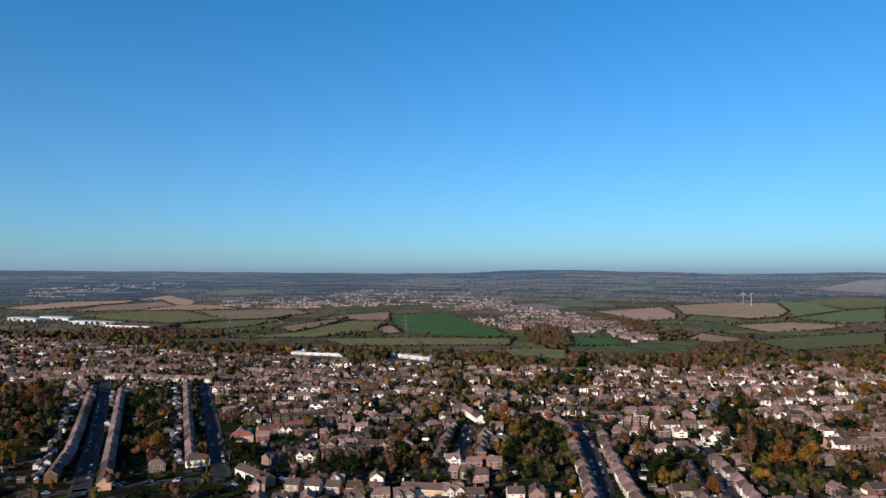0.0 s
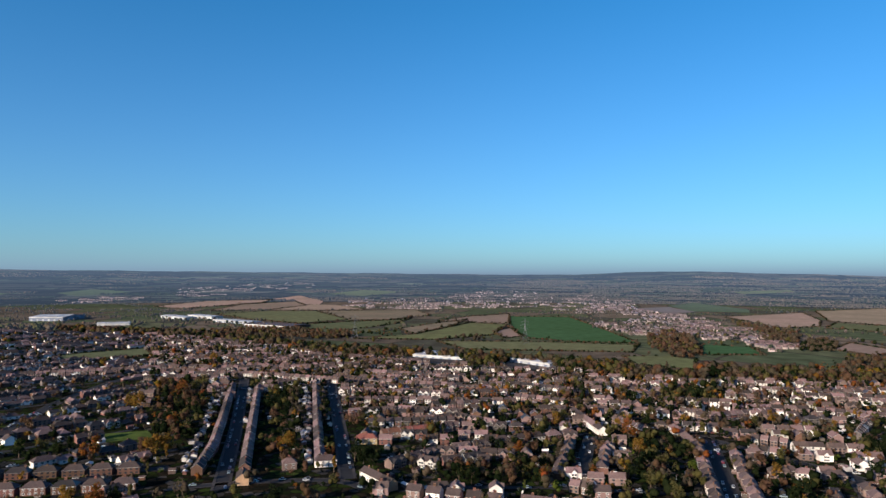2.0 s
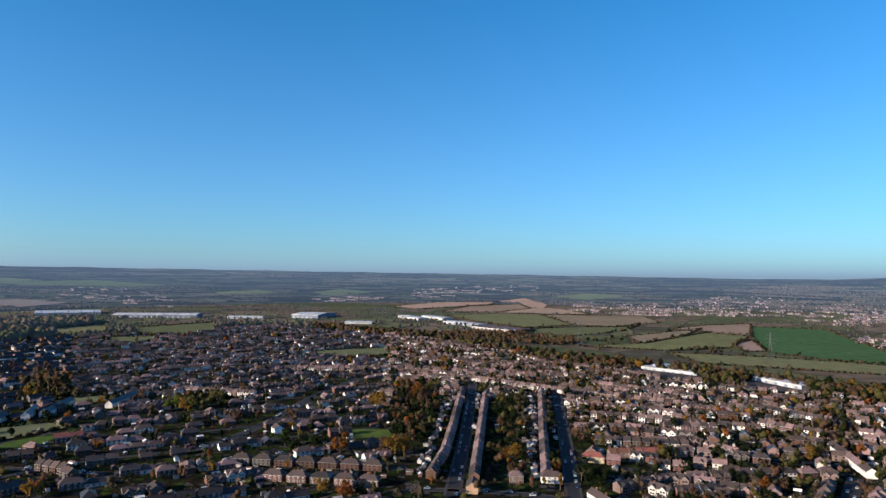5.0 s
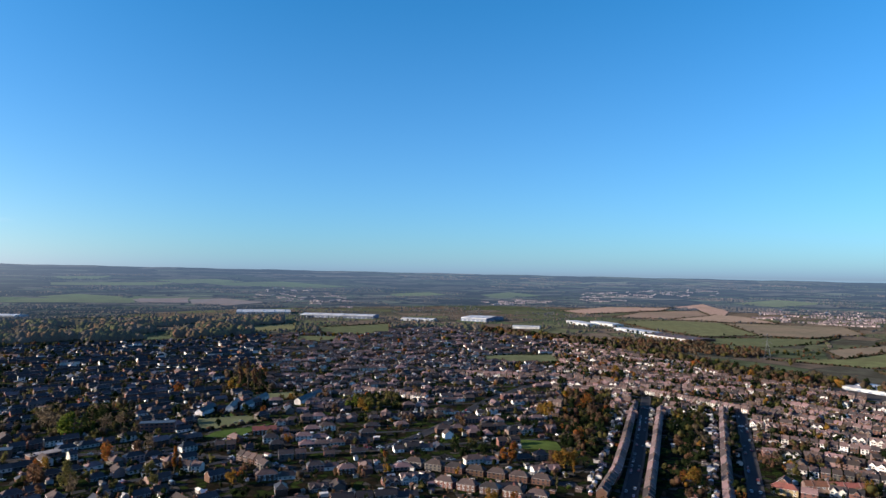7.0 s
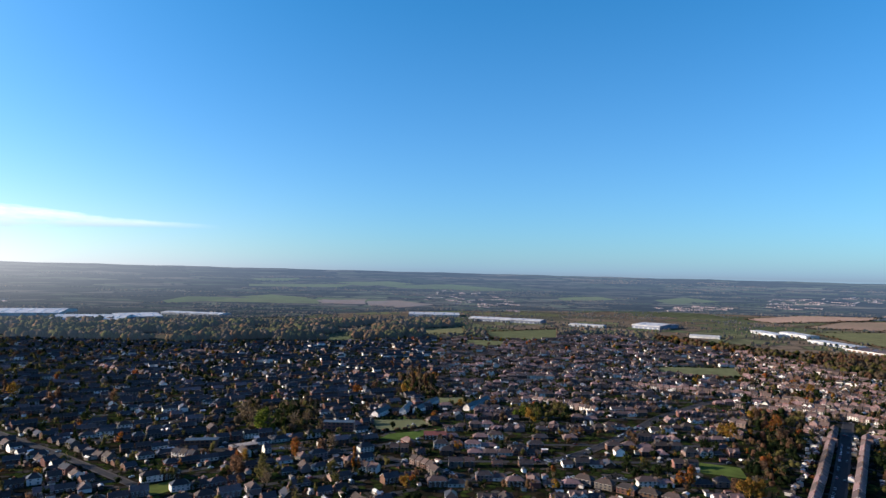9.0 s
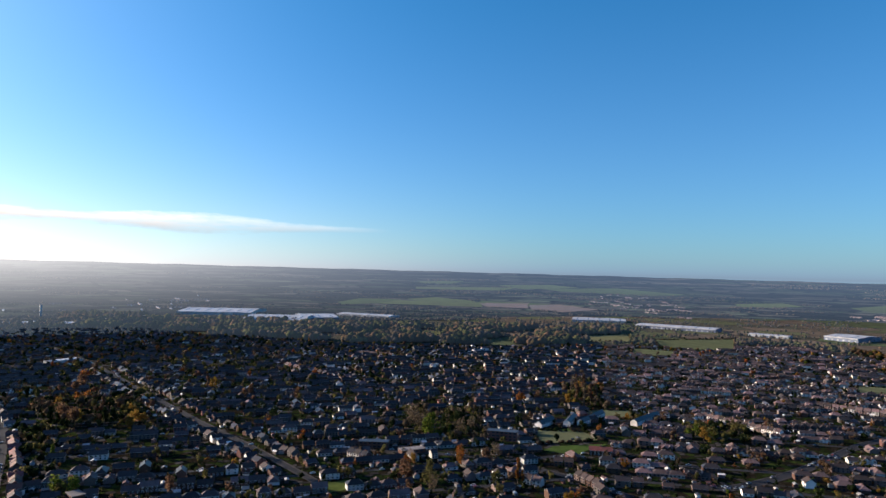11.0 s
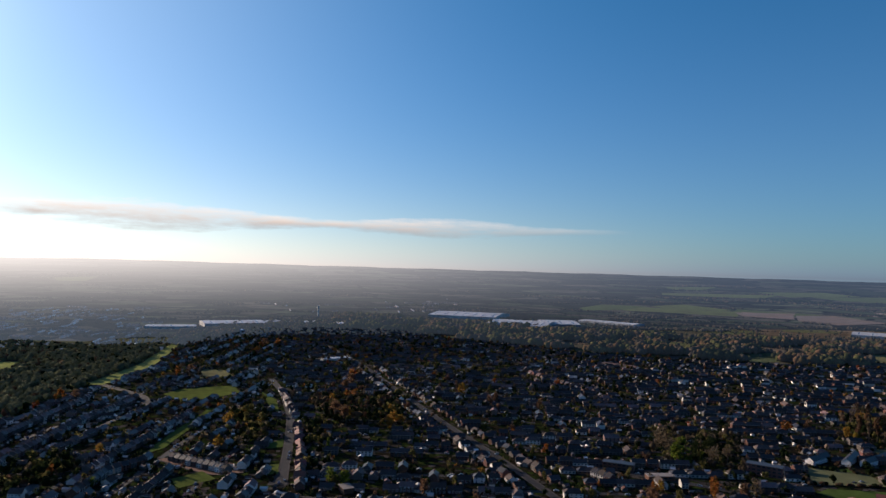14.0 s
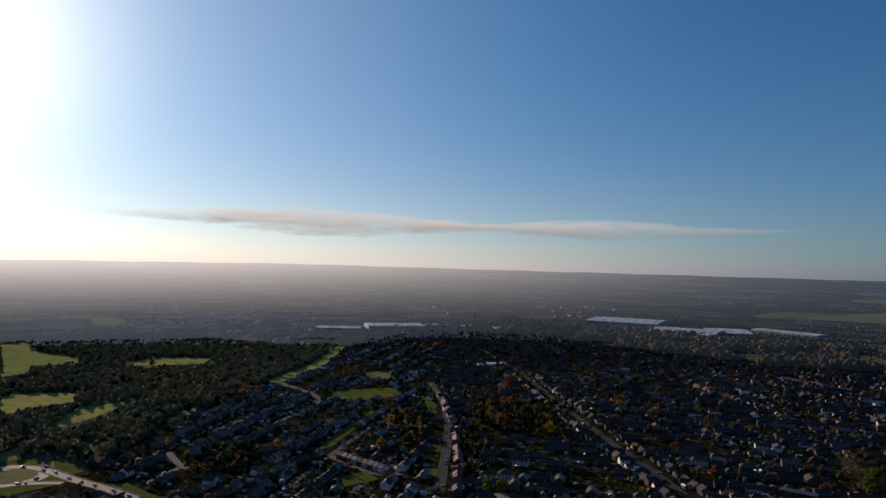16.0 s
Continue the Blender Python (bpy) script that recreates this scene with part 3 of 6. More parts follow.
field("grass", [(-1037, 1882), (-963, 2081), (-809, 2115), (-579, 1755), (-651, 1596), (-839, 1705)])
field("brown", [(-798, 2115), (-502, 2258), (-399, 2005), (-470, 1779), (-564, 1735)])
field("grass", [(-649, 1545), (-548, 1694), (-464, 1756), (-423, 1848), (-418, 1635), (-470, 1453), (-584, 1463)])
field("brown", [(-371, 1498), (-326, 1656), (-264, 1853), (-265, 1622), (-313, 1384)])
field("pasture", [(-398, 1249), (-304, 1370), (-237, 1720), (-136, 1682), (-145, 1387), (-238, 1264)])
field("brown", [(-332, 1761), (-274, 1982), (-168, 2130), (-141, 1742), (-228, 1761)])
field("brown", [(-151, 1471), (-123, 1587), (-82, 1360), (-116, 1326)])
field("emerald", [(-159, 2010), (19, 2016), (99, 1540), (136, 1279), (17, 1278), (-74, 1337), (-127, 1643)])
field("grass", [(-232, 1233), (-68, 1265), (133, 1247), (110, 1128), (-162, 1110)])
field("pasture", [(91, 1069), (161, 1086), (196, 1047), (170, 937), (99, 972)])
field("emerald", [(247, 1283), (322, 1250), (313, 1132), (214, 1113)])
field("tan", [(865, 2525), (1150, 2694), (1316, 2640), (1118, 2166), (945, 1881), (831, 1806), (720, 2003)])
field("tan", [(475, 2116), (784, 2409), (700, 2006), (617, 1780), (514, 1713), (496, 1921)])
field("grass", [(617, 1738), (721, 1952), (811, 1763), (956, 1857), (879, 1721), (700, 1641)])
field("tan", [(668, 1567), (874, 1683), (955, 1573), (823, 1446), (668, 1400)])
field("green", [(1376, 2736), (1467, 2651), (1333, 2239), (998, 1907), (1174, 2267)])
field("green", [(932, 1788), (1292, 2170), (1532, 2317), (1100, 1666), (965, 1646)])
field("grass", [(1478, 2755), (1774, 2936), (1857, 2808), (1589, 2404), (1388, 2299)])
field("brown", [(450, 1239), (528, 1373), (550, 1265), (549, 1212), (475, 1161)])
field("grass", [(552, 1202), (663, 1277), (928, 1405), (751, 1137), (546, 1053)])
field("far_brown", [(1910, 3450), (2340, 3764), (2473, 3735), (2030, 3068), (1937, 3250)])
field("far_green", [(412, 2771), (549, 3012), (662, 2607), (610, 2364), (437, 2398)])
field("far_brown", [(251, 2565), (400, 2692), (440, 2360), (333, 2244)])
field("far_green", [(-1179, 3221), (-1092, 3555), (-838, 3496), (-968, 3153)])
field("far_green", [(865, 3712), (1180, 3817), (1162, 3659), (886, 3546)])
field("far_green", [(-3139, 731), (-2946, 1174), (-2715, 1094), (-2860, 833), (-2920, 680)])
field("far_brown", [(-2937, 1197), (-2834, 1359), (-2630, 1274), (-2740, 1117)])
field("far_brown", [(-2800, 1356), (-2796, 1513), (-2519, 1559), (-2421, 1322), (-2568, 1256)])
field("far_green", [(-2632, 2373), (-2589, 2626), (-2415, 2577), (-2464, 2260)])
field("far_green", [(-2308, 2726), (-2319, 2985), (-2073, 2962), (-2118, 2634)])
field("far_green", [(-4116, 1223), (-4094, 1515), (-3946, 1371), (-4008, 1191)])
field("far_green", [(-3823, 1111), (-3703, 1707), (-3558, 1549), (-3715, 1080)])
field("far_green", [(-3636, 1808), (-3514, 2288), (-3086, 2471), (-3100, 2241), (-3442, 1877)])
field("far_green", [(-3011, 512), (-3205, 651), (-3131, 843), (-2941, 675), (-2863, 495)])
field("far_green", [(-3162, 866), (-3257, 1053), (-3003, 1190), (-2909, 954)])
field("far_green", [(-3058, 1226), (-2837, 1485), (-2709, 1366), (-2892, 1133)])
field("far_brown", [(-2917, 1157), (-2892, 1403), (-2734, 1314), (-2752, 1117)])
field("far_green", [(-3843, 1647), (-3794, 1984), (-3598, 2089), (-3602, 1713)])
field("meadow", [(-1089, -1230), (-1125, -1197), (-1027, -1084), (-992, -938), (-931, -885), (-889, -932), (-816, -874), (-786, -885)])
field("meadow", [(-981, -829), (-1056, -813), (-1083, -727), (-1014, -700), (-949, -785)])
field("meadow", [(-673, -757), (-709, -741), (-728, -687), (-687, -648), (-642, -670), (-596, -668)])
field("meadow", [(-560, -567), (-629, -608), (-664, -618), (-711, -596), (-678, -578), (-617, -566), (-579, -565)])
field("meadow", [(-480, -536), (-501, -539), (-467, -503), (-458, -511)])
field("meadow", [(-611, -479), (-709, -499), (-730, -504), (-686, -482), (-630, -474)])
field("meadow", [(-901, -515), (-1072, -531), (-1371, -605), (-1347, -579), (-1031, -494), (-901, -491)])
field("lawn", [(-854, -385), (-893, -375), (-928, -319), (-880, -294), (-813, -325), (-828, -363)])
field("far_green", [(-1637, -1519), (-1735, -1525), (-1626, -1380), (-1473, -1293), (-1498, -1380)])
field("far_green", [(-3402, -2147), (-3592, -2001), (-3362, -1942), (-3307, -2051)])
field("grass", [(-761, 901), (-688, 1016), (-616, 930), (-696, 840)])
field("grass", [(-1257, 857), (-1186, 919), (-1104, 845), (-1163, 793)])
field("grass", [(-1548, 918), (-1550, 1049), (-1396, 953), (-1395, 821)])
field("grass", [(-1409, 1021), (-1401, 1265), (-1157, 1046), (-1273, 938)])
field("lawn", [(-360, 467), (-326, 488), (-306, 467), (-334, 448)])
field("grass", [(-616, 305), (-596, 353), (-563, 352), (-564, 285)])
field("grass", [(-690, 408), (-678, 461), (-637, 437), (-651, 392)])
field("lawn", [(-542, 279), (-554, 295), (-549, 349), (-523, 299)])
field("pasture", [(-1064, -417), (-1056, -374), (-997, -341), (-971, -389)])
field("lawn", [(-521, -226), (-543, -210), (-525, -192), (-500, -212)])
field("lawn", [(-583, -279), (-660, -288), (-778, -296), (-772, -285), (-607, -270)])
field("lawn", [(-888, -268), (-840, -234), (-762, -208), (-788, -226)])
field("lawn", [(-628, -185), (-654, -174), (-624, -166), (-615, -180)])
field("lawn", [(-564, -165), (-571, -155), (-543, -148), (-540, -157)])
field("lawn", [(-440, -390), (-451, -376), (-430, -326), (-422, -349)])
field("lawn", [(-456, -447), (-474, -444), (-463, -428), (-445, -433)])
field("lawn", [(-380, -474), (-396, -436), (-433, -420), (-470, -436), (-486, -473), (-470, -510), (-433, -526), (-396, -510)])
field("lawn", [(-500, 80), (-504, 102), (-484, 98), (-476, 76)])
field("lawn", [(-610, 329), (-616, 351), (-584, 327), (-575, 302)])

yard([(-240, 1004), (-140, 972), (-128, 915), (-222, 940)])
yard([(-82, 985), (-12, 922), (-16, 878), (-78, 925)])
road_strip([(-196, 364), (-261, 509), (-374, 748)], 11)
road_strip([(-130, 398), (-170, 503), (-276, 774)], 11)
road_strip([(-227, 360), (-191, 380), (-164, 388), (-131, 400), (-114, 382)], 8)
road_strip([(-480, 756), (-390, 771), (-274, 789)], 10)
road_strip([(-411, 357), (-416, 400), (-437, 468), (-485, 582), (-516, 710), (-499, 786)], 11)
road_strip([(88, 363), (99, 443), (110, 552)], 11)
road_strip([(154, 362), (170, 418), (178, 457)], 10)
road_strip([(11, 436), (21, 538)], 10)
road_strip([(101, 559), (136, 513), (181, 464), (182, 457)], 8)
road_strip([(-377, 349), (-250, 397)], 9)
road_strip([(-561, 258), (-567, 313), (-597, 373), (-623, 423)], 7)
road_strip([(-579, 139), (-563, 172), (-533, 223), (-465, 267), (-414, 283)], 8)
road_strip([(-516, -138), (-636, -164), (-746, -191), (-886, -238), (-991, -285)], 9)
road_strip([(-1438, -299), (-1146, -170), (-931, -91), (-744, -21), (-616, 32), (-532, 63), (-499, 75)], 8)
road_strip([(-574, -258), (-549, -217), (-531, -197), (-550, -176)], 10, RED_TARMAC)
# asphalt approach roads, painted pale for the glint of the low sun
road_strip([(-450, -502), (-461, -479), (-455, -455), (-442, -418), (-435, -380), (-423, -345)], 12, PALE_GLINT, 0.55)
road_strip([(-413, -459), (-428, -443), (-434, -422)], 10, PALE_GLINT, 0.58)
road_strip([(-484, -487), (-454, -457)], 9, PALE_GLINT, 0.52)
road_strip([(-922, -517), (-834, -399), (-784, -373)], 10)
road_strip([(-537, -403), (-509, -376), (-499, -357)], 7)

# ---- houses ----
TAKEN = {}


def taken(x, y, gap):
    c = 20
    for i in range(int((x - gap) // c), int((x + gap) // c) + 1):
        for j in range(int((y - gap) // c), int((y + gap) // c) + 1):
            for px, py in TAKEN.get((i, j), ()):
                if (px - x) ** 2 + (py - y) ** 2 < gap * gap:
                    return True
    return False


def take(x, y):
    TAKEN.setdefault((int(x // 20), int(y // 20)), []).append((x, y))


def on_road(x, y, gap):
    for line, width in ROAD_LINES:
        for (x0, y0), (x1, y1) in zip(line, line[1:]):
            dx, dy = x1 - x0, y1 - y0
            w = max(0.0, min(1.0, ((x - x0) * dx + (y - y0) * dy) / (dx * dx + dy * dy + 1e-9)))
            if math.hypot(x - x0 - dx * w, y - y0 - dy * w) < width / 2 + gap:
                return True
    return False


def on_field(x, y):
    return any(inside(x, y, p) for _, p in FIELD_AREAS)


def wall_shape(form, length, depth, eaves, ridge, mat):
    s = Shape()
    x, y = length / 2, depth / 2
    s.face([(-x, -y, 0), (x, -y, 0), (x, -y, eaves), (-x, -y, eaves)], mat)
    s.face([(x, y, 0), (-x, y, 0), (-x, y, eaves), (x, y, eaves)], mat)
    if form == "hip":
        s.face([(x, -y, 0), (x, y, 0), (x, y, eaves), (x, -y, eaves)], mat)
        s.face([(-x, y, 0), (-x, -y, 0), (-x, -y, eaves), (-x, y, eaves)], mat)
    else:
        s.face([(x, -y, 0), (x, y, 0), (x, y, eaves), (x, 0, ridge), (x, -y, eaves)], mat)
        s.face([(-x, y, 0), (-x, -y, 0), (-x, -y, eaves), (-x, 0, ridge), (-x, y, eaves)], mat)
    if form == "cross":
        # two front gables, one to each dwelling, that stand forward under the eaves
        for c in ((-length / 4, length / 4) if length > 9.5 else (0.0,)):
            g, front, peak = min(2.3, length * 0.2), -y - 0.9, ridge - 0.6
            s.face([(c - g, front, 0), (c + g, front, 0), (c + g, front, eaves), (c, front, peak), (c - g, front, eaves)], mat)
            s.face([(c - g, -y, 0), (c - g, front, 0), (c - g, front, eaves), (c - g, -y, eaves)], mat)
            s.face([(c + g, front, 0), (c + g, -y, 0), (c + g, -y, eaves), (c + g, front, eaves)], mat)
    return s


def roof_shape(form, length, depth, eaves, ridge, mat):
    s = Shape()
    o, t = 0.35, 0.18
    x, y = length / 2 + (0.25 if form != "hip" else o), depth / 2 + o
    lo = eaves - o * (ridge - eaves) / (depth / 2) + 0.1
    hi = ridge + 0.1
    if form == "hip":
        k = max(0.4, length / 2 - depth / 2 * 0.85)
        s.face([(-x, -y, lo + t), (x, -y, lo + t), (k, 0, hi + t), (-k, 0, hi + t)], mat)
        s.face([(x, y, lo + t), (-x, y, lo + t), (-k, 0, hi + t), (k, 0, hi + t)], mat)
        s.face([(x, -y, lo + t), (x, y, lo + t), (k, 0, hi + t)], mat)
        s.face([(-x, y, lo + t), (-x, -y, lo + t), (-k, 0, hi + t)], mat)
        c = [(-x, -y), (x, -y), (x, y), (-x, y)]
        for p, q in zip(c, c[1:] + c[:1]):
            s.face([(*p, lo), (*q, lo), (*q, lo + t), (*p, lo + t)], FASCIA)
        return s
    for sy in (-1, 1):
        s.face([(-x, sy * y, lo + t), (x, sy * y, lo + t), (x, 0, hi + t), (-x, 0, hi + t)][::-sy], mat)
        s.face([(-x, sy * y, lo), (x, sy * y, lo), (x, sy * y, lo + t), (-x, sy * y, lo + t)], FASCIA)
        for sx in (-1, 1):
            s.face([(sx * x, sy * y, lo), (sx * x, 0, hi), (sx * x, 0, hi + t), (sx * x, sy * y, lo + t)], FASCIA)
    if form == "cross":
        for c in ((-length / 4, length / 4) if length > 9.5 else (0.0,)):
            g, front, peak, back = min(2.3, length * 0.2) + 0.3, -depth / 2 - 1.2, ridge - 0.35, -0.3
            e = eaves - 0.1
            s.face([(c - g, front, e), (c, front, peak), (c, back, peak), (c - g, -depth / 2 * 0.95, e)], mat)
            s.face([(c + g, front, e), (c + g, -depth / 2 * 0.95, e), (c, back, peak), (c, front, peak)], mat)
            for sx in (-1, 1):
                s.face([(c + sx * g, front - 0.02, e - 0.25), (c, front - 0.02, peak - 0.25), (c, front - 0.02, peak), (c + sx * g, front - 0.02, e)], FASCIA)
    return s


def chimney_shape(ridge, mat):
    s = Shape()
    s.box(-0.75, -0.35, ridge - 1.2, 0.75, 0.35, ridge + 1.1, mat)
    s.box(-0.83, -0.43, ridge + 1.1, 0.83, 0.43, ridge + 1.25, mat, True)
    for x in (-0.45, 0, 0.45):
        s.tube((x, 0, ridge + 1.25), (x, 0, ridge + 1.7), 0.13, 0.11, POT, 6)
    return s


def window_shape(w, h):
    s = Shape()
    s.box(-w / 2, -0.10, -h / 2, w / 2, 0.06, h / 2, UPVC, True)
    for a, b in ((-w / 2 + 0.12, -0.06), (0.06, w / 2 - 0.12)):
        s.face([(a, -0.104, -h / 2 + 0.12), (b, -0.104, -h / 2 + 0.12), (b, -0.104, h / 2 - 0.12), (a, -0.104, h / 2 - 0.12)], GLASS)
    return s


SHARED, PROTOS = {}, {}


def shared(key, maker):
    if key not in SHARED:
        SHARED[key] = maker().mesh(key[0])
    return SHARED[key]


WALL_WORDS = {"white": "white-rendered", "brick": "red-brown brick", "pink": "pale pink brick", "cream": "cream brick", "grey": "grey-rendered"}
ROOF_WORDS = {"brown": "brown tiled", "grey": "grey slate", "red": "red clay tiled", "pink": "faded pink tiled"}
FORM_WORDS = {"gable": "semi-detached pair", "hip": "hipped semi-detached pair", "cross": "front-gabled semi-detached pair", "terrace": "terraced block"}


def place_house(form, wall, roof, length, x, y, angle, detail, low=False):
    """A house block; alike blocks share their meshes. detail: 2 all windows and doors, 1 front windows, 0 shell alone."""
    length = round(length)
    key = (form, wall, roof, length, detail, low)
    m = pose(x, y, land(x, y), 0, 0, angle)
    take(x, y)
    if key in PROTOS:
        return copy_thing(PROTOS[key], m)
    depth, eaves, ridge = {"gable": (7.4, 4.4, 7.2), "hip": (7.6, 4.4, 7.1), "cross": (7.4, 4.3, 7.0), "terrace": (6.9, 4.5, 7.1)}[form]
    if low:
        depth, eaves, ridge = depth + 0.4, 2.5, 5.0
    base = "terrace" if form == "terrace" else form
    wm, rm = WALLS[wall], ROOFS[roof]
    wmesh = shared(("wall", form, wall, length, low), lambda: wall_shape(base if base != "terrace" else "gable", length, depth, eaves, ridge, wm))
    top = new("house")
    tagged(top, f"{WALL_WORDS[wall]} {'bungalow' if low else FORM_WORDS[form]} with {ROOF_WORDS[roof]} roof", "house")
    part("wall", wmesh, top)
    part("roof", shared(("roof", form, roof, length, low), lambda: roof_shape(base if base != "terrace" else "gable", length, depth, eaves, ridge, rm)), top)
    if form == "terrace" and length >= 20:
        pw = shared(("party_wall", low), lambda: party_wall_shape(depth, eaves, ridge))
        for i in range(max(1, round(length / 11))):
            o = part("party_wall", pw, top, "pale coping on the party wall")
            o.location = (length * ((i + 0.5) / max(1, round(length / 11)) - 0.5), 0, 0)
    if detail >= 1:
        part("chimney", shared(("chimney", form, wall, low), lambda: chimney_shape(ridge, WALLS["brick"])), top)
    if detail >= 1:
        cols = 2 if length < 10 else 4 if length < 18 else 6 if length < 30 else 10
        front = -depth / 2 - (0.9 if form == "cross" else 0)
        for face in ((-1, 1) if detail >= 2 else (-1,)):
            for i in range(cols):
                wx = length * ((i + 0.5) / cols - 0.5)
                if form == "cross":
                    wx = (-1 if i < cols / 2 else 1) * (length / 4 if length > 9.5 else 0) + (0.9 if i % 2 else -0.9)
                for zz, w, h in ((3.5, 1.4, 1.15), (1.35, 1.6, 1.4)):
                    if zz < 2 and i % 2 == 0 and face < 0:
                        if detail >= 2:
                            s = shared(("door",), lambda: door_shape())
                            d = part("door", s, top, "panelled front door")
                            d.location = (wx, front, 1.05)
                        continue
                    if low and zz > 2:
                        continue
                    if detail == 1 and zz < 2:
                        continue
                    wo = part("window", shared(("window", w, h), lambda: window_shape(w, h)), top)
                    wo.location = (wx, front if face < 0 else depth / 2, zz)
                    if face > 0:
                        wo.rotation_euler = (0, 0, math.pi)
    top.matrix_world = m
    PROTOS[key] = top
    return top


def party_wall_shape(depth, eaves, ridge):
    """A pale coped fire wall that stands a little above the shaded slope of a terrace's roof."""
    s = Shape()
    w, up = 0.16, 0.42
    lo, hi, out = eaves + 0.1, ridge + 0.25, depth / 2 + 0.45
    mat = WALLS["pink"]
    s.face([(-w, 0, hi + up), (w, 0, hi + up), (w, -out, lo + up), (-w, -out, lo + up)], mat)
    for sx in (-w, w):
        s.face([(sx, 0, hi - 0.5), (sx, -out, lo - 0.6), (sx, -out, lo + up), (sx, 0, hi + up)], mat)
    for y, z in ((0, hi), (-out, lo)):
        s.face([(-w, y, z - 0.6), (w, y, z - 0.6), (w, y, z + up), (-w, y, z + up)], mat)
    return s


def door_shape():
    s = Shape()
    s.box(-0.55, -0.06, -1.05, 0.55, 0.05, 1.08, UPVC, True)
    s.face([(-0.45, -0.064, -1.0), (0.45, -0.064, -1.0), (0.45, -0.064, 1.0), (-0.45, -0.064, 1.0)], DOOR)
    s.face([(-0.3, -0.067, 0.3), (0.3, -0.067, 0.3), (0.3, -0.067, 0.85), (-0.3, -0.067, 0.85)], GLASS)
    return s


FAR_HOUSES = Shape()
OUTBUILDINGS = Shape()
SHED_TONES = [WALLS["white"], WALLS["grey"], ROOFS["brown"], ROOFS["grey"], ROOFS["pink"], FASCIA, WALLS["brick"]]


def lay(target, s, x, y, z, angle, size=1.0):
    c, n = math.cos(radians(angle)) * size, math.sin(radians(angle)) * size
    for f, m in zip(s.f, s.m):
        target.face([(x + c * s.v[i][0] - n * s.v[i][1], y + n * s.v[i][0] + c * s.v[i][1], z + s.v[i][2] * size) for i in f], s.mats[m])


def far_house(form, wall, roof, length, x, y, angle, size=1.0, rnd=random, low=False):
    """A house among very many; chimney and windows only while it is close enough."""
    take(x, y)
    d = math.hypot(x, y)
    FAR_HOUSES.tone = rnd.random()
    form = "gable" if form == "terrace" or (form == "cross" and d > 1200) else form
    depth, eaves, ridge = (7.6, 2.5, 4.9) if low else (7.4, 4.3, 6.9)
    lay(FAR_HOUSES, wall_shape(form, length, depth, eaves, ridge, WALLS[wall]), x, y, land(x, y), angle, size)
    FAR_HOUSES.tone = rnd.random()
    lay(FAR_HOUSES, roof_shape(form, length, depth, eaves, ridge, ROOFS[roof]), x, y, land(x, y), angle, size)
    if d < 1100:
        s = Shape()
        cx = rnd.choice((0, 0, length * 0.3, -length * 0.3))
        s.box(cx - 0.7, -0.35, ridge - 0.9, cx + 0.7, 0.35, ridge + 1.1, WALLS["brick"])
        n = 2 if length < 11 else 4
        for side in (-1, 1):
            front = side * (depth / 2 + 0.04) if form != "cross" or side > 0 else -depth / 2 - 0.94
            for i in range(n):
                wx = length * ((i + 0.5) / n - 0.5)
                if form == "cross" and side < 0:
                    wx = (-1 if i < n / 2 else 1) * (length / 4 if length > 9.5 else 0) + (0.9 if i % 2 else -0.9)
                for z0 in ((0.8,) if low else (0.7, 2.75)):
                    s.face([(wx - 0.75, front, z0), (wx + 0.75, front, z0), (wx + 0.75, front, z0 + 1.15), (wx - 0.75, front, z0 + 1.15)], GLASS)
        lay(FAR_HOUSES, s, x, y, land(x, y), angle)


def small_building(w, d, h, wall, roof):
    """A garage or garden shed: walls and a low pitched roof."""
    a, b = Shape(), Shape()
    a.face([(-w, -d, 0), (w, -d, 0), (w, -d, h), (0, -d, h + w * 0.45), (-w, -d, h)], wall)
    a.face([(w, d, 0), (-w, d, 0), (-w, d, h), (0, d, h + w * 0.45), (w, d, h)], wall)
    for s in (-1, 1):
        a.face([(s * w, -d, 0), (s * w, d, 0), (s * w, d, h), (s * w, -d, h)], wall)
        b.face([(s * (w + 0.2), -d - 0.2, h - 0.02), (s * (w + 0.2), d + 0.2, h - 0.02), (0, d + 0.2, h + w * 0.45 + 0.1), (0, -d - 0.2, h + w * 0.45 + 0.1)], roof)
        b.face([(s * (w + 0.2), -d - 0.2, h - 0.14), (s * (w + 0.2), d + 0.2, h - 0.14), (s * (w + 0.2), d + 0.2, h - 0.02), (s * (w + 0.2), -d - 0.2, h - 0.02)], UPVC)
    return a, b


SHEDS = {}
GARDEN_SPOTS = []


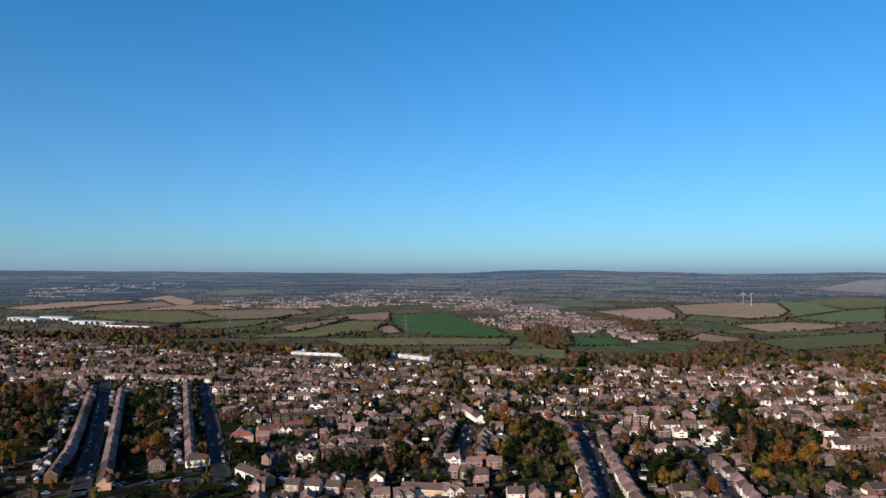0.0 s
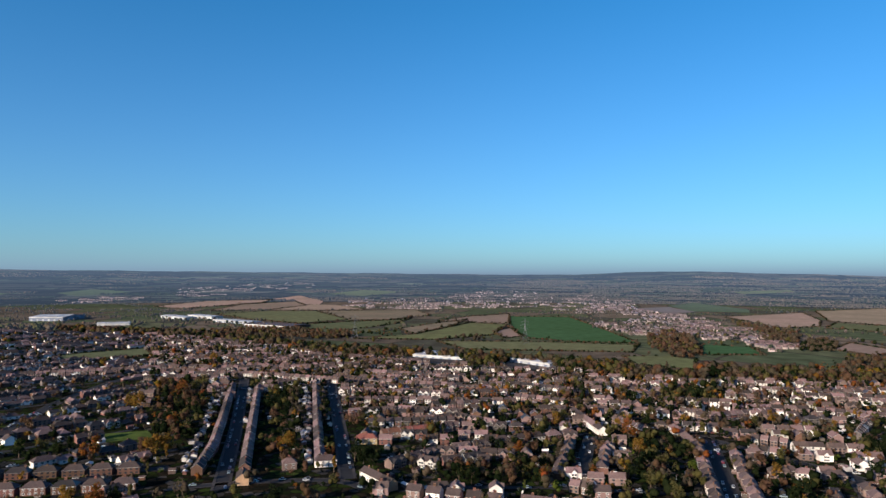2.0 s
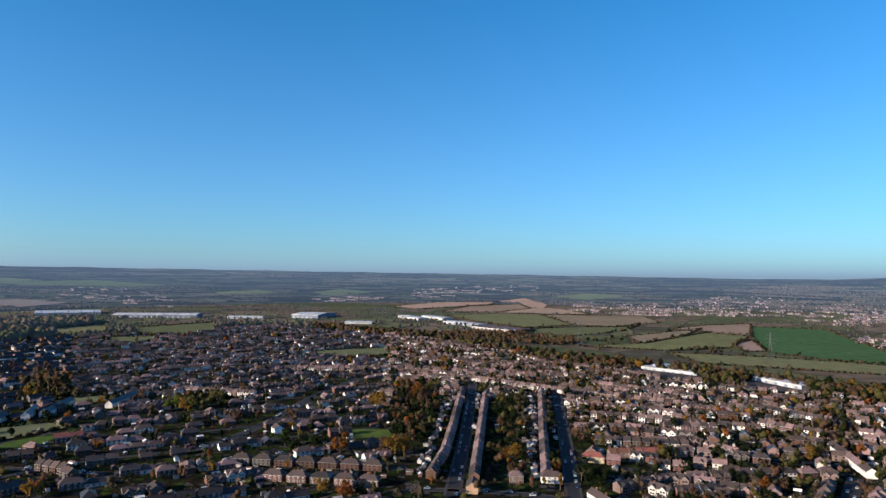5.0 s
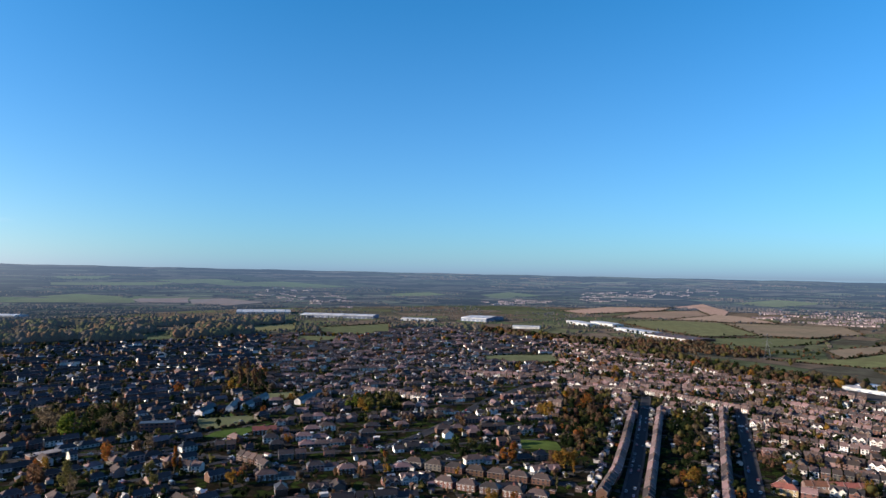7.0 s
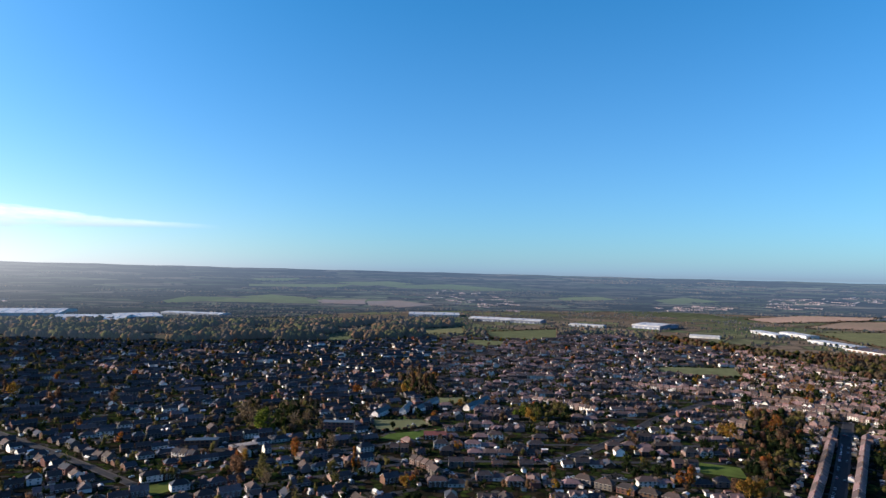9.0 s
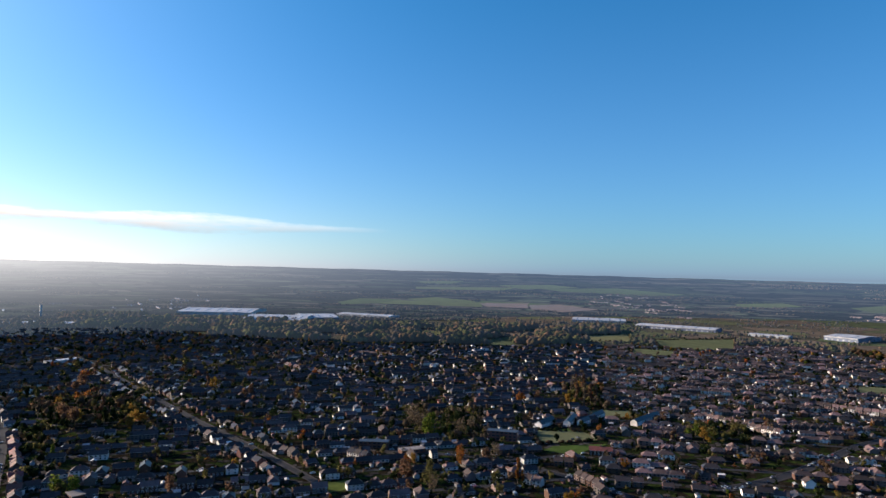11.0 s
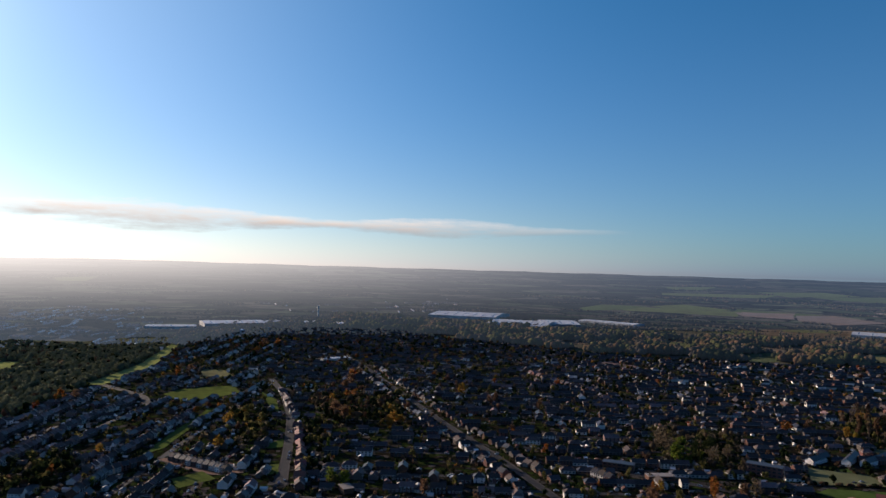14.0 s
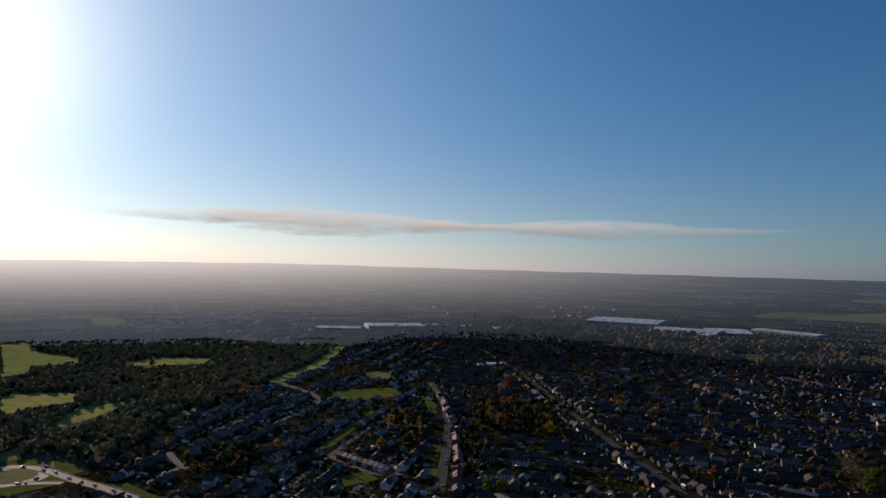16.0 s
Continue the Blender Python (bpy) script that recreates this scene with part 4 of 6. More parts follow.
def outbuilding(x, y, angle, rnd, near):
    if on_road(x, y, 1) or on_field(x, y) or taken(x, y, 4.5):
        return
    w, d, h = rnd.choice(((1.2, 1.8, 1.9), (1.5, 2.6, 2.3), (1.4, 1.5, 2.0), (2.0, 2.2, 2.4)))
    wall, roof = rnd.choice(SHED_TONES), rnd.choice(SHED_TONES)
    take(x, y)
    if near and sum(len(k) for k in SHEDS.values()) < 150:
        key = (w, wall.name, roof.name)
        m = pose(x, y, 0.12, 0, 0, angle)
        if key in SHEDS:
            SHEDS[key].append(copy_thing(SHEDS[key][0], m))
            return
        top = new("garden_shed")
        tagged(top, "small pitched-roof garden shed behind a house", "shed")
        a, b = small_building(w, d, h, wall, roof)
        part("wall", a, top)
        part("roof", b, top)
        door = Shape()
        door.box(-0.45, -d - 0.05, 0.02, 0.45, -d + 0.02, 1.8, DOOR)
        part("door", door, top)
        top.matrix_world = m
        SHEDS[key] = [top]
    else:
        OUTBUILDINGS.tone = rnd.random()
        for s in small_building(w, d, h, wall, roof):
            lay(OUTBUILDINGS, s, x, y, 0.12, angle)


LOOKS = {
    "brick": (["brick", "brick", "pink"], ["brown", "brown", "pink"]),
    "white": (["white", "white", "pink"], ["brown", "pink", "pink"]),
    "mixed": (["pink", "brick", "white", "white", "brick", "grey", "pink"], ["brown", "pink", "pink", "brown", "grey"]),
    "pink": (["pink", "pink", "white"], ["pink", "brown", "pink"]),
    "red": (["brick", "pink"], ["red", "red", "brown"]),
    "dark": (["brick", "white", "grey", "white", "brick", "grey"], ["grey", "grey", "brown"]),
    "old": (["brick", "brick", "pink"], ["pink", "pink", "brown"]),
    "pale": (["cream", "white", "pink", "white"], ["brown"]),
    "dim": (["brick", "grey", "brick"], ["grey", "brown"]),
}


def block(style, x, y, angle, length, rnd, low=False):
    form, look_of = style.split("_")
    form = "gable" if form == "detached" else form
    walls, roofs = LOOKS[look_of]
    wall, roof = rnd.choice(walls), rnd.choice(roofs)
    d = math.hypot(x, y)
    near = -34 < turn_of(x, y) < 142
    if rnd.random() < 0.5 and form not in ("cross", "terrace"):
        angle += 180
    level = 2 if near and d < 1.12 * 2.97 * sky_line(turn_of(x, y)) else 3
    if form == "terrace" and level == 3 and d < 800:
        level = 1
    if level == 3:
        far_house(form, wall, roof, length, x, y, angle, rnd=rnd, low=low)
    else:
        place_house(form, wall, roof, length, x, y, angle, level, low)
    if d < 1150:
        back = radians(angle)
        GARDEN_SPOTS.append((x, y, angle, length))
        for _ in range(3):
            if rnd.random() < 0.5:
                ox, oy = rnd.uniform(-length / 2, length / 2), rnd.choice((1, 1, -1)) * rnd.uniform(9, 18)
                outbuilding(x + math.cos(back) * ox - math.sin(back) * oy, y + math.sin(back) * ox + math.cos(back) * oy, angle + rnd.choice((0, 90)), rnd, level == 2)


def house_row(style, line, pitch, turned=0):
    """A row of like houses along a street, evenly spaced."""
    rnd = random.Random(int(line[0][0] * 3 + line[0][1]))
    form = style.split("_")[0]
    gap = {"detached": 3.2, "gable": 3.2, "hip": 3.0, "cross": 2.6, "terrace": 0.06}[form]
    if pitch > 20:
        gap = 1.7
    if form == "gable" and not turned and pitch > 12:
        pitch, gap = pitch / 2, 1.5
    along = 0.5 * pitch
    for (x0, y0), (x1, y1) in zip(line, line[1:]):
        dx, dy = x1 - x0, y1 - y0
        span = math.hypot(dx, dy)
        angle = math.degrees(math.atan2(dy, dx))
        # the fronts with gables look towards the south
        if form == "cross" and math.cos(radians(angle)) < 0:
            angle += 180
        while along < span:
            block(style, x0 + dx * along / span, y0 + dy * along / span, angle + (turned if rnd.random() < 0.6 else 0) + (rnd.uniform(-8, 8) if turned else 0) + (rnd.uniform(-1.5, 1.5) if form != "terrace" else 0), 9.0 if turned else pitch - gap, rnd, bool(turned) and rnd.random() < 0.65)
            along += pitch
        along -= span



# streets of like houses that fill the rest of the town: rows in pairs, front to front and garden to garden
SIDE_ROADS = Shape()
CAR_SPOTS = []


def district(turn0, turn1, near_by, angle, style_pool, seed, far_by=None, thin=0.12, lows=0.0, stretch=1.0, across=0.2, snug=False, apart=(22, 30)):
    rnd = random.Random(seed)
    c, n = math.cos(radians(angle)), math.sin(radians(angle))
    v = -1950.0
    k = 0
    loose = 0.3 if snug else 0.8
    while v < 1950:
        style = rnd.choice(style_pool)
        bend, wave = rnd.uniform(6, 22), rnd.uniform(250, 420)
        pitch = rnd.choice((10.5, 11.5, 13)) * stretch
        phase = v / 500
        u = -1950.0 + rnd.random() * 20
        last = None
        while u < 1950:
            w = v + bend * math.sin(u / wave + phase)
            x, y = c * u - n * w, n * u + c * w
            t, d = turn_of(x, y), math.hypot(x, y)
            ok = turn0 <= t < turn1 and near_by < d < min(far_by or 9e9, town_edge(t) - 14)
            # cross streets now and then
            if ok and math.sin(u / 33.0 + k) < 0.93:
                if not taken(x, y, 7.0) and not on_road(x, y, 6.5) and not on_field(x, y) and not in_grove(x, y) and rnd.random() > thin:
                    slope = math.degrees(math.atan(bend / wave * math.cos(u / wave + phase)))
                    block(style if rnd.random() < 0.7 else rnd.choice(style_pool), x + rnd.uniform(-loose, loose), y + rnd.uniform(-loose, loose), angle + slope + rnd.uniform(-3, 3) * loose + (90 if rnd.random() < across else 0), pitch - (rnd.choice((0.1, 0.1, 1.2, 3.2)) if snug else 0.9 + rnd.random() * (1.6 if turn1 < 40 else 3.6)), rnd, rnd.random() < lows)
            if k % 2 == 0 and ok:
                # the road that the two rows share lies on the far side of the even row
                rx, ry = c * u - n * (w + 12), n * u + c * (w + 12)
                if last and math.hypot(rx - last[0], ry - last[1]) < 30 and not on_field(rx, ry) and not taken(rx, ry, 7):
                    ax, ay = -n * 2.8, c * 2.8
                    SIDE_ROADS.face([(last[0] - ax, last[1] - ay, 0.16), (rx - ax, ry - ay, 0.16), (rx + ax, ry + ay, 0.16), (last[0] + ax, last[1] + ay, 0.16)], ASPHALT)
                    for side in (-1, 1):
                        if 300 < d < 1150 and rnd.random() < 0.4:
                            CAR_SPOTS.append((rx - n * side * 1.9 + c * rnd.uniform(-4, 4), ry + c * side * 1.9 + n * rnd.uniform(-4, 4), angle + (180 if side > 0 else 0)))
                last = (rx, ry)
            u += pitch + (0.0 if snug else rnd.uniform(-0.6, 1.0))
        v += apart[k % 2] + rnd.uniform(-1.5, 2.5)
        k += 1


GROVES = []


def grove(kind, *corners):
    GROVES.append((kind, list(corners)))


grove("mixed", (-457, 695), (-413, 731), (-322, 571), (-272, 469), (-298, 454))
grove("mixed", (-307, 659), (-285, 706), (-167, 423), (-188, 415))
grove("dark", (-158, 463), (-141, 478), (-123, 423), (-137, 418))
grove("mixed", (-93, 456), (-67, 435), (-9, 471), (-6, 396), (-87, 396))
grove("mixed", (49, 552), (91, 552), (86, 457), (75, 382), (32, 382))
grove("dark", (138, 450), (159, 450), (135, 375), (118, 370))
grove("warm", (235, 553), (287, 514), (205, 362), (178, 362), (189, 418))
grove("olive", (101, 767), (179, 801), (157, 700), (94, 693))
grove("dark", (232, 607), (304, 663), (244, 520), (201, 501))
grove("olive", (-613, 486), (-575, 536), (-506, 474), (-553, 438))
grove("bare", (-741, 205), (-717, 290), (-584, 242), (-630, 175))
grove("warm", (-840, 460), (-827, 515), (-686, 435), (-712, 394))
grove("warm", (-881, -199), (-900, -74), (-719, -57), (-721, -157))
grove("dark", (-719, -171), (-714, -145), (-547, -106), (-551, -126))
grove("dark", (-151, 470), (-119, 455), (-121, 422), (-142, 431))
grove("warm", (-38, 541), (-13, 545), (-11, 479), (-37, 471))
grove("olive", (-773, -265), (-788, -226), (-638, -188), (-607, -212))
grove("dark", (-546, -379), (-585, -331), (-491, -287), (-475, -334))


def in_grove(x, y):
    return any(inside(x, y, p) for _, p in GROVES)



# ---- trees ----
def crown_cards(rnd, height, spread, n, size, form="round"):
    """Centres and corners of the leaf clumps of one crown: several uneven lobes with gaps between them."""
    lobes = []
    for _ in range(max(3, int(n / 26))):
        a, q = rnd.uniform(0, 6.283), math.sqrt(rnd.random())
        h = rnd.uniform(0.32, 0.92)
        reach_out = {"round": math.sin(math.pi * min(1, (h - 0.12) * 1.1)) ** 0.7, "tall": 0.55, "cone": 1.05 - h}[form]
        lobes.append((math.cos(a) * q * spread * 0.72 * reach_out, math.sin(a) * q * spread * 0.72 * reach_out, h * height, spread * rnd.uniform(0.26, 0.46) * (0.7 if form != "round" else 1)))
    quads = []
    for i in range(n):
        lx, ly, lz, lr = lobes[i % len(lobes)]
        d = Vector((rnd.gauss(0, 1), rnd.gauss(0, 1), rnd.gauss(0, 1))).normalized() * lr * rnd.uniform(0.55, 1.08)
        p = Vector((lx, ly, max(height * 0.16, lz + d.z * 1.1))) + Vector((d.x, d.y, 0))
        nrm = (d.normalized() + Vector((rnd.uniform(-0.7, 0.7), rnd.uniform(-0.7, 0.7), rnd.uniform(-0.3, 0.9)))).normalized()
        t = nrm.orthogonal().normalized()
        t = (t * math.cos(i) + nrm.cross(t) * math.sin(i)) * size * rnd.uniform(0.6, 1.3)
        b = nrm.cross(t) * rnd.uniform(0.5, 0.9)
        quads.append((p - t - b * 0.6, p + t * 0.7 - b, p + t + b * 0.7, p - t * 0.5 + b))
    return quads


def trunk_shape(rnd, height, spread):
    s = Shape()
    r = 0.026 * height
    fork = Vector((rnd.uniform(-0.2, 0.2), rnd.uniform(-0.2, 0.2), height * 0.32))
    s.tube((0, 0, -0.1), fork, r * 1.25, r * 0.8, BARK, 7)
    for i in range(5):
        a = i * 1.257 + rnd.uniform(-0.3, 0.3)
        tip = Vector((math.cos(a) * spread * rnd.uniform(0.3, 0.6), math.sin(a) * spread * rnd.uniform(0.3, 0.6), height * rnd.uniform(0.6, 0.88)))
        s.tube(fork, tip, r * 0.55, r * 0.12, BARK, 5)
    return s


TREE_WORDS = {"orange": "tree in full orange autumn leaf", "gold": "tree with golden yellow autumn leaves", "olive": "tree with yellowing green leaves", "green": "dark evergreen garden tree", "sage": "tree with grey-green leaves painted paler for haze", "lime": "bright yellow-green leafy tree", "russet": "tree with thinning russet leaves", "bare": "nearly bare brown winter tree"}
TREE_PROTOS = {}


def tree(colour, x, y, height, form="round", spread=None):
    rnd = random.Random(int(x * 13 + y * 7))
    spread = spread or height * {"round": 0.42, "tall": 0.2, "cone": 0.26}[form]
    sort = (colour, form, rnd.randrange(3))
    size = height / 10.0
    take(x, y)
    m = pose(x, y, land(x, y), 0, 0, rnd.uniform(0, 360))
    if sort not in TREE_PROTOS:
        top = new("tree")
        tagged(top, TREE_WORDS[colour], "tree")
        h, sp = 10.0, 10 * {"round": 0.46, "tall": 0.2, "cone": 0.27}[form]
        s = Shape()
        for q in crown_cards(rnd, h, sp, 420 if colour != "bare" else 260, 0.5 if colour != "bare" else 0.42, form):
            s.face(q, LEAVES[colour])
        part("trunk", trunk_shape(rnd, h, sp), top)
        part("crown", s, top)
        TREE_PROTOS[sort] = top
        ob = top
        ob.matrix_world = m
    else:
        ob = copy_thing(TREE_PROTOS[sort], m)
    ob.scale = (size, size, size)
    return ob


FOLIAGE = {}
GOLD = (1 + 5 ** 0.5) / 2
KNOB = np.array([(x, y * GOLD, 0) for x in (-1, 1) for y in (-1, 1)] + [(0, x, y * GOLD) for x in (-1, 1) for y in (-1, 1)] + [(y * GOLD, 0, x) for x in (-1, 1) for y in (-1, 1)]) / math.hypot(1, GOLD)
KNOB_FACES = []
for i, j, k in ((i, j, k) for i in range(12) for j in range(i + 1, 12) for k in range(j + 1, 12)):
    if all(np.linalg.norm(KNOB[p] - KNOB[q]) < 1.1 for p, q in ((i, j), (j, k), (i, k))):
        out = np.dot(np.cross(KNOB[j] - KNOB[i], KNOB[k] - KNOB[i]), KNOB[i]) > 0
        KNOB_FACES.append((i, j, k) if out else (i, k, j))


KNOT = [(1, 0, 0), (0, 1, 0), (-1, 0, 0), (0, -1, 0), (0, 0, 1), (0, 0, -1)]
KNOT_FACES = [(0, 1, 4), (1, 2, 4), (2, 3, 4), (3, 0, 4), (1, 0, 5), (2, 1, 5), (3, 2, 5), (0, 3, 5)]


def clump(colour, x, y, z, r, high, floor, rnd):
    """A dense knot of twigs and leaves with an uneven skin."""
    points, faces = (KNOT, KNOT_FACES) if math.hypot(x, y) > 2050 else (KNOB, KNOB_FACES)
    v, f, smooth = FOLIAGE.setdefault(colour, ([], [], []))
    n = len(v)
    a = rnd.uniform(0, 6.283)
    c, e = math.cos(a), math.sin(a)
    for p in points:
        w = r * rnd.uniform(0.7, 1.25)
        v.append((x + (c * p[0] - e * p[1]) * w, y + (e * p[0] + c * p[1]) * w, max(floor, z + p[2] * w * high)))
    f += [(n + i, n + j, n + k) for i, j, k in faces]
    smooth += [True] * len(faces)


def wild_tree(colour, x, y, height, n, size, form="round", rnd=random, wide=0.45):
    """One of the countless trees of woods, hedges and back gardens: knots of foliage, with loose sprays round them when close."""
    d, z, spread = math.hypot(x, y), land(x, y), height * wide
    knots = 1 if n < 10 else 2 if n < 16 or d < 1250 else 3
    for i in range(knots):
        a, q = rnd.uniform(0, 6.283), spread * 0.62 * math.sqrt(rnd.random()) if knots > 1 else 0
        h = height * (rnd.uniform(0.36, 0.78) if knots > 1 else 0.5)
        clump(colour, x + math.cos(a) * q, y + math.sin(a) * q, z + h, max(height * 0.2, spread * (rnd.uniform(0.3, 0.5) if knots > 1 and d < 750 else rnd.uniform(0.36, 0.6) if knots > 1 and d < 1350 else rnd.uniform(0.4, 0.62) if knots > 1 else 0.85)), rnd.uniform(0.85, 1.25), z + height * 0.04, rnd)
    sprays = 0 if d > 1250 else int(n * (1.0 if d < 750 else 0.5))
    if sprays:
        v, f, smooth = FOLIAGE.setdefault(colour, ([], [], []))
        for quad in crown_cards(rnd, height, spread * 1.1, sprays, size * 0.8, form):
            k = len(v)
            v += [(p.x + x, p.y + y, p.z + z) for p in quad]
            f.append((k, k + 1, k + 2, k + 3))
            smooth.append(False)


def mixed(rnd, pool):
    total = sum(w for _, w in pool)
    r = rnd.random() * total
    for c, w in pool:
        r -= w
        if r <= 0:
            return c
    return pool[-1][0]


def hides_field(x, y, h):
    """Whether a tree would stand in front of open ground as the town looks out on it."""
    k = h / sky_line(turn_of(x, y))
    return any(on_field(x * (1 + k * w), y * (1 + k * w)) for w in (0.35, 0.8))


def wood(poly, spacing, pool, seed, height=(8, 14), n=42, size=1.25, clumps=0.0, wide=0.68):
    rnd = random.Random(seed)
    xs, ys = [p[0] for p in poly], [p[1] for p in poly]
    box = (max(xs) - min(xs)) * (max(ys) - min(ys))
    for _ in range(int(box / spacing ** 2)):
        x, y = rnd.uniform(min(xs), max(xs)), rnd.uniform(min(ys), max(ys))
        if inside(x, y, poly) and not on_field(x, y) and not on_road(x, y, 2) and not taken(x, y, 6):
            h = rnd.uniform(*height)
            if clumps and noise.noise((x / 110, y / 110, seed)) < clumps - 0.35:
                continue
            if hides_field(x, y, h):
                continue
            colour = mixed(rnd, pool)
            if clumps and rnd.random() < 0.7:
                # trees of a kind stand together
                at = 0.5 + 0.8 * noise.noise((x / 60, y / 60, seed + 9))
                colour = pool[max(0, min(len(pool) - 1, int(at * len(pool))))][0]
            wild_tree(colour, x, y, h, n, size * h / 11, rnd=rnd, wide=wide)


def hedge(line, seed, height=2.4, pool=(("bare", 3), ("green", 3), ("russet", 1))):
    """A clipped field hedge, with a tree left standing here and there."""
    rnd = random.Random(seed)
    for (x0, y0), (x1, y1) in zip(line, line[1:]):
        span = math.hypot(x1 - x0, y1 - y0)
        k, gappy = 0.0, rnd.random() < 0.3
        while k < span:
            x, y = x0 + (x1 - x0) * k / span, y0 + (y1 - y0) * k / span
            far = max(1.0, math.hypot(x, y) / 1500)
            if rnd.random() < 0.05:
                wild_tree(mixed(rnd, pool), x, y, rnd.uniform(6, 10), 22, 1.2, rnd=rnd)
            elif not (gappy and rnd.random() < 0.6):
                h = height * rnd.uniform(0.7, 1.3)
                clump(mixed(rnd, pool), x + rnd.uniform(-1, 1), y + rnd.uniform(-1, 1), land(x, y) + h * 0.5, h * far, 0.7, land(x, y), rnd)
            k += rnd.uniform(3.2, 5) * far



# ---- warehouses, pylons and wind turbines ----
def warehouse(colour, a, b, depth, height):
    """A big shed from corner a to b along its near side: walls, shallow roof, rows of loading doors."""
    (x0, y0), (x1, y1) = a, b
    length = math.hypot(x1 - x0, y1 - y0)
    mx, my = (x0 + x1) / 2, (y0 + y1) / 2
    out = Vector((mx, my)).normalized()
    angle = math.atan2(y1 - y0, x1 - x0)
    if Vector((-math.sin(angle), math.cos(angle))).dot(out) < 0:
        angle += math.pi
    top = new("warehouse")
    tagged(top, f"large {'blue-grey' if colour == 'blue' else colour} {'brick' if colour == 'brick' else 'clad'} warehouse with shallow roof", "warehouse")
    wall, roof, doors = Shape(), Shape(), None
    x, rise = length / 2, height + depth * 0.03
    mat = CLAD[colour]
    wall.face([(-x, 0, 0), (x, 0, 0), (x, 0, height), (-x, 0, height)], mat)
    wall.face([(x, depth, 0), (-x, depth, 0), (-x, depth, height), (x, depth, height)], mat)
    wall.face([(x, 0, 0), (x, depth, 0), (x, depth, height), (x, depth / 2, rise), (x, 0, height)], mat)
    wall.face([(-x, depth, 0), (-x, 0, 0), (-x, 0, height), (-x, depth / 2, rise), (-x, depth, height)], mat)
    for p, q in ((-0.5, depth / 2), (depth + 0.5, depth / 2)):
        roof.face([(-x - 0.4, p, height + 0.2), (x + 0.4, p, height + 0.2), (x + 0.4, q, rise + 0.2), (-x - 0.4, q, rise + 0.2)], SHED_ROOF if colour != "brick" else ROOFS["brown"])
    part("wall", wall, top)
    part("roof", roof, top)
    band = Shape()
    band.box(-x - 0.3, -0.35, height - 1.6, x + 0.3, 0.05, height + 0.25, CLAD["white"] if colour != "white" else CLAD["grey"], True)
    part("parapet", band, top, "contrasting parapet band")
    n = max(2, int(length / 14))
    d = Shape()
    d.box(-2.2, -0.15, 0.1, 2.2, 0.05, 5.0, CLAD["grey"] if colour != "grey" else CLAD["blue"])
    dm = d.mesh("loading_door")
    for i in range(n):
        o = part("loading_door", dm, top)
        o.location = (length * ((i + 0.5) / n - 0.5), 0, 0)
    light = Shape()
    light.box(-1.2, 0, 0, 1.2, depth * 0.3, 0.12, GLASS)
    lm = light.mesh("rooflight")
    for i in range(max(2, int(length / 34))):
        o = part("rooflight", lm, top)
        nn = max(2, int(length / 34))
        o.location = (length * ((i + 0.5) / nn - 0.5), depth * 0.1, height + 0.2 + 0.06 * depth * 0.12)
        o.rotation_euler = (math.atan2(rise - height, depth / 2), 0, 0)
    top.matrix_world = pose(mx, my, land(mx, my), 0, 0, math.degrees(angle))
    for i in range(int(length / 20) + 1):
        for k in range(int(depth / 20) + 1):
            w = i / (int(length / 20) + 1e-6) - 0.5
            take(mx + math.cos(angle) * w * length - math.sin(angle) * k * 20, my + math.sin(angle) * w * length + math.cos(angle) * k * 20)


def pylon(x, y, height, turn):
    top = new("electricity_pylon")
    tagged(top, "grey steel lattice electricity pylon standing in fields", "pylon")
    base = height * 0.11

    def half(z):
        return max(0.7, base * (1 - z / (height * 0.62)) + 0.9) if z < height * 0.62 else max(0.25, 0.9 - (z - height * 0.62) / (height * 0.38) * 0.65)

    levels = [height * k for k in (0, 0.14, 0.27, 0.38, 0.48, 0.56, 0.64, 0.73, 0.82, 0.91, 1.0)]
    for sx in (-1, 1):
        for sy in (-1, 1):
            s = Shape()
            for z0, z1 in zip(levels, levels[1:]):
                s.tube((sx * half(z0), sy * half(z0), z0), (sx * half(z1), sy * half(z1), z1), 0.16, 0.16, STEEL, 4)
            part("leg", s, top)
    s = Shape()
    for z0, z1 in zip(levels, levels[1:]):
        a, b = half(z0), half(z1)
        for (p, q), (r, w) in ((((-a, -a), (b, -b))), (((a, -a), (b, b))), (((a, a), (-b, b))), (((-a, a), (-b, -b)))):
            s.tube((p, q, z0), (r, w, z1), 0.1, 0.1, STEEL, 4)
            s.tube((-p if abs(p) == a else p, q, z0), (r, w, z1), 0.1, 0.1, STEEL, 4)
    part("bracing", s, top)
    for z, w in ((0.62, 7.5), (0.76, 9.0), (0.89, 6.5)):
        s = Shape()
        for sx in (-1, 1):
            s.tube((0, 0, height * z + 1.6), (sx * w, 0, height * z), 0.14, 0.1, STEEL, 4)
            s.tube((0, 0, height * z - 0.4), (sx * w, 0, height * z), 0.14, 0.1, STEEL, 4)
            s.tube((sx * w, 0, height * z), (sx * w, 0, height * z - 2.4), 0.12, 0.12, STEEL, 5)
        part("crossarm", s, top)
    top.matrix_world = pose(x, y, land(x, y), 0, 0, turn)


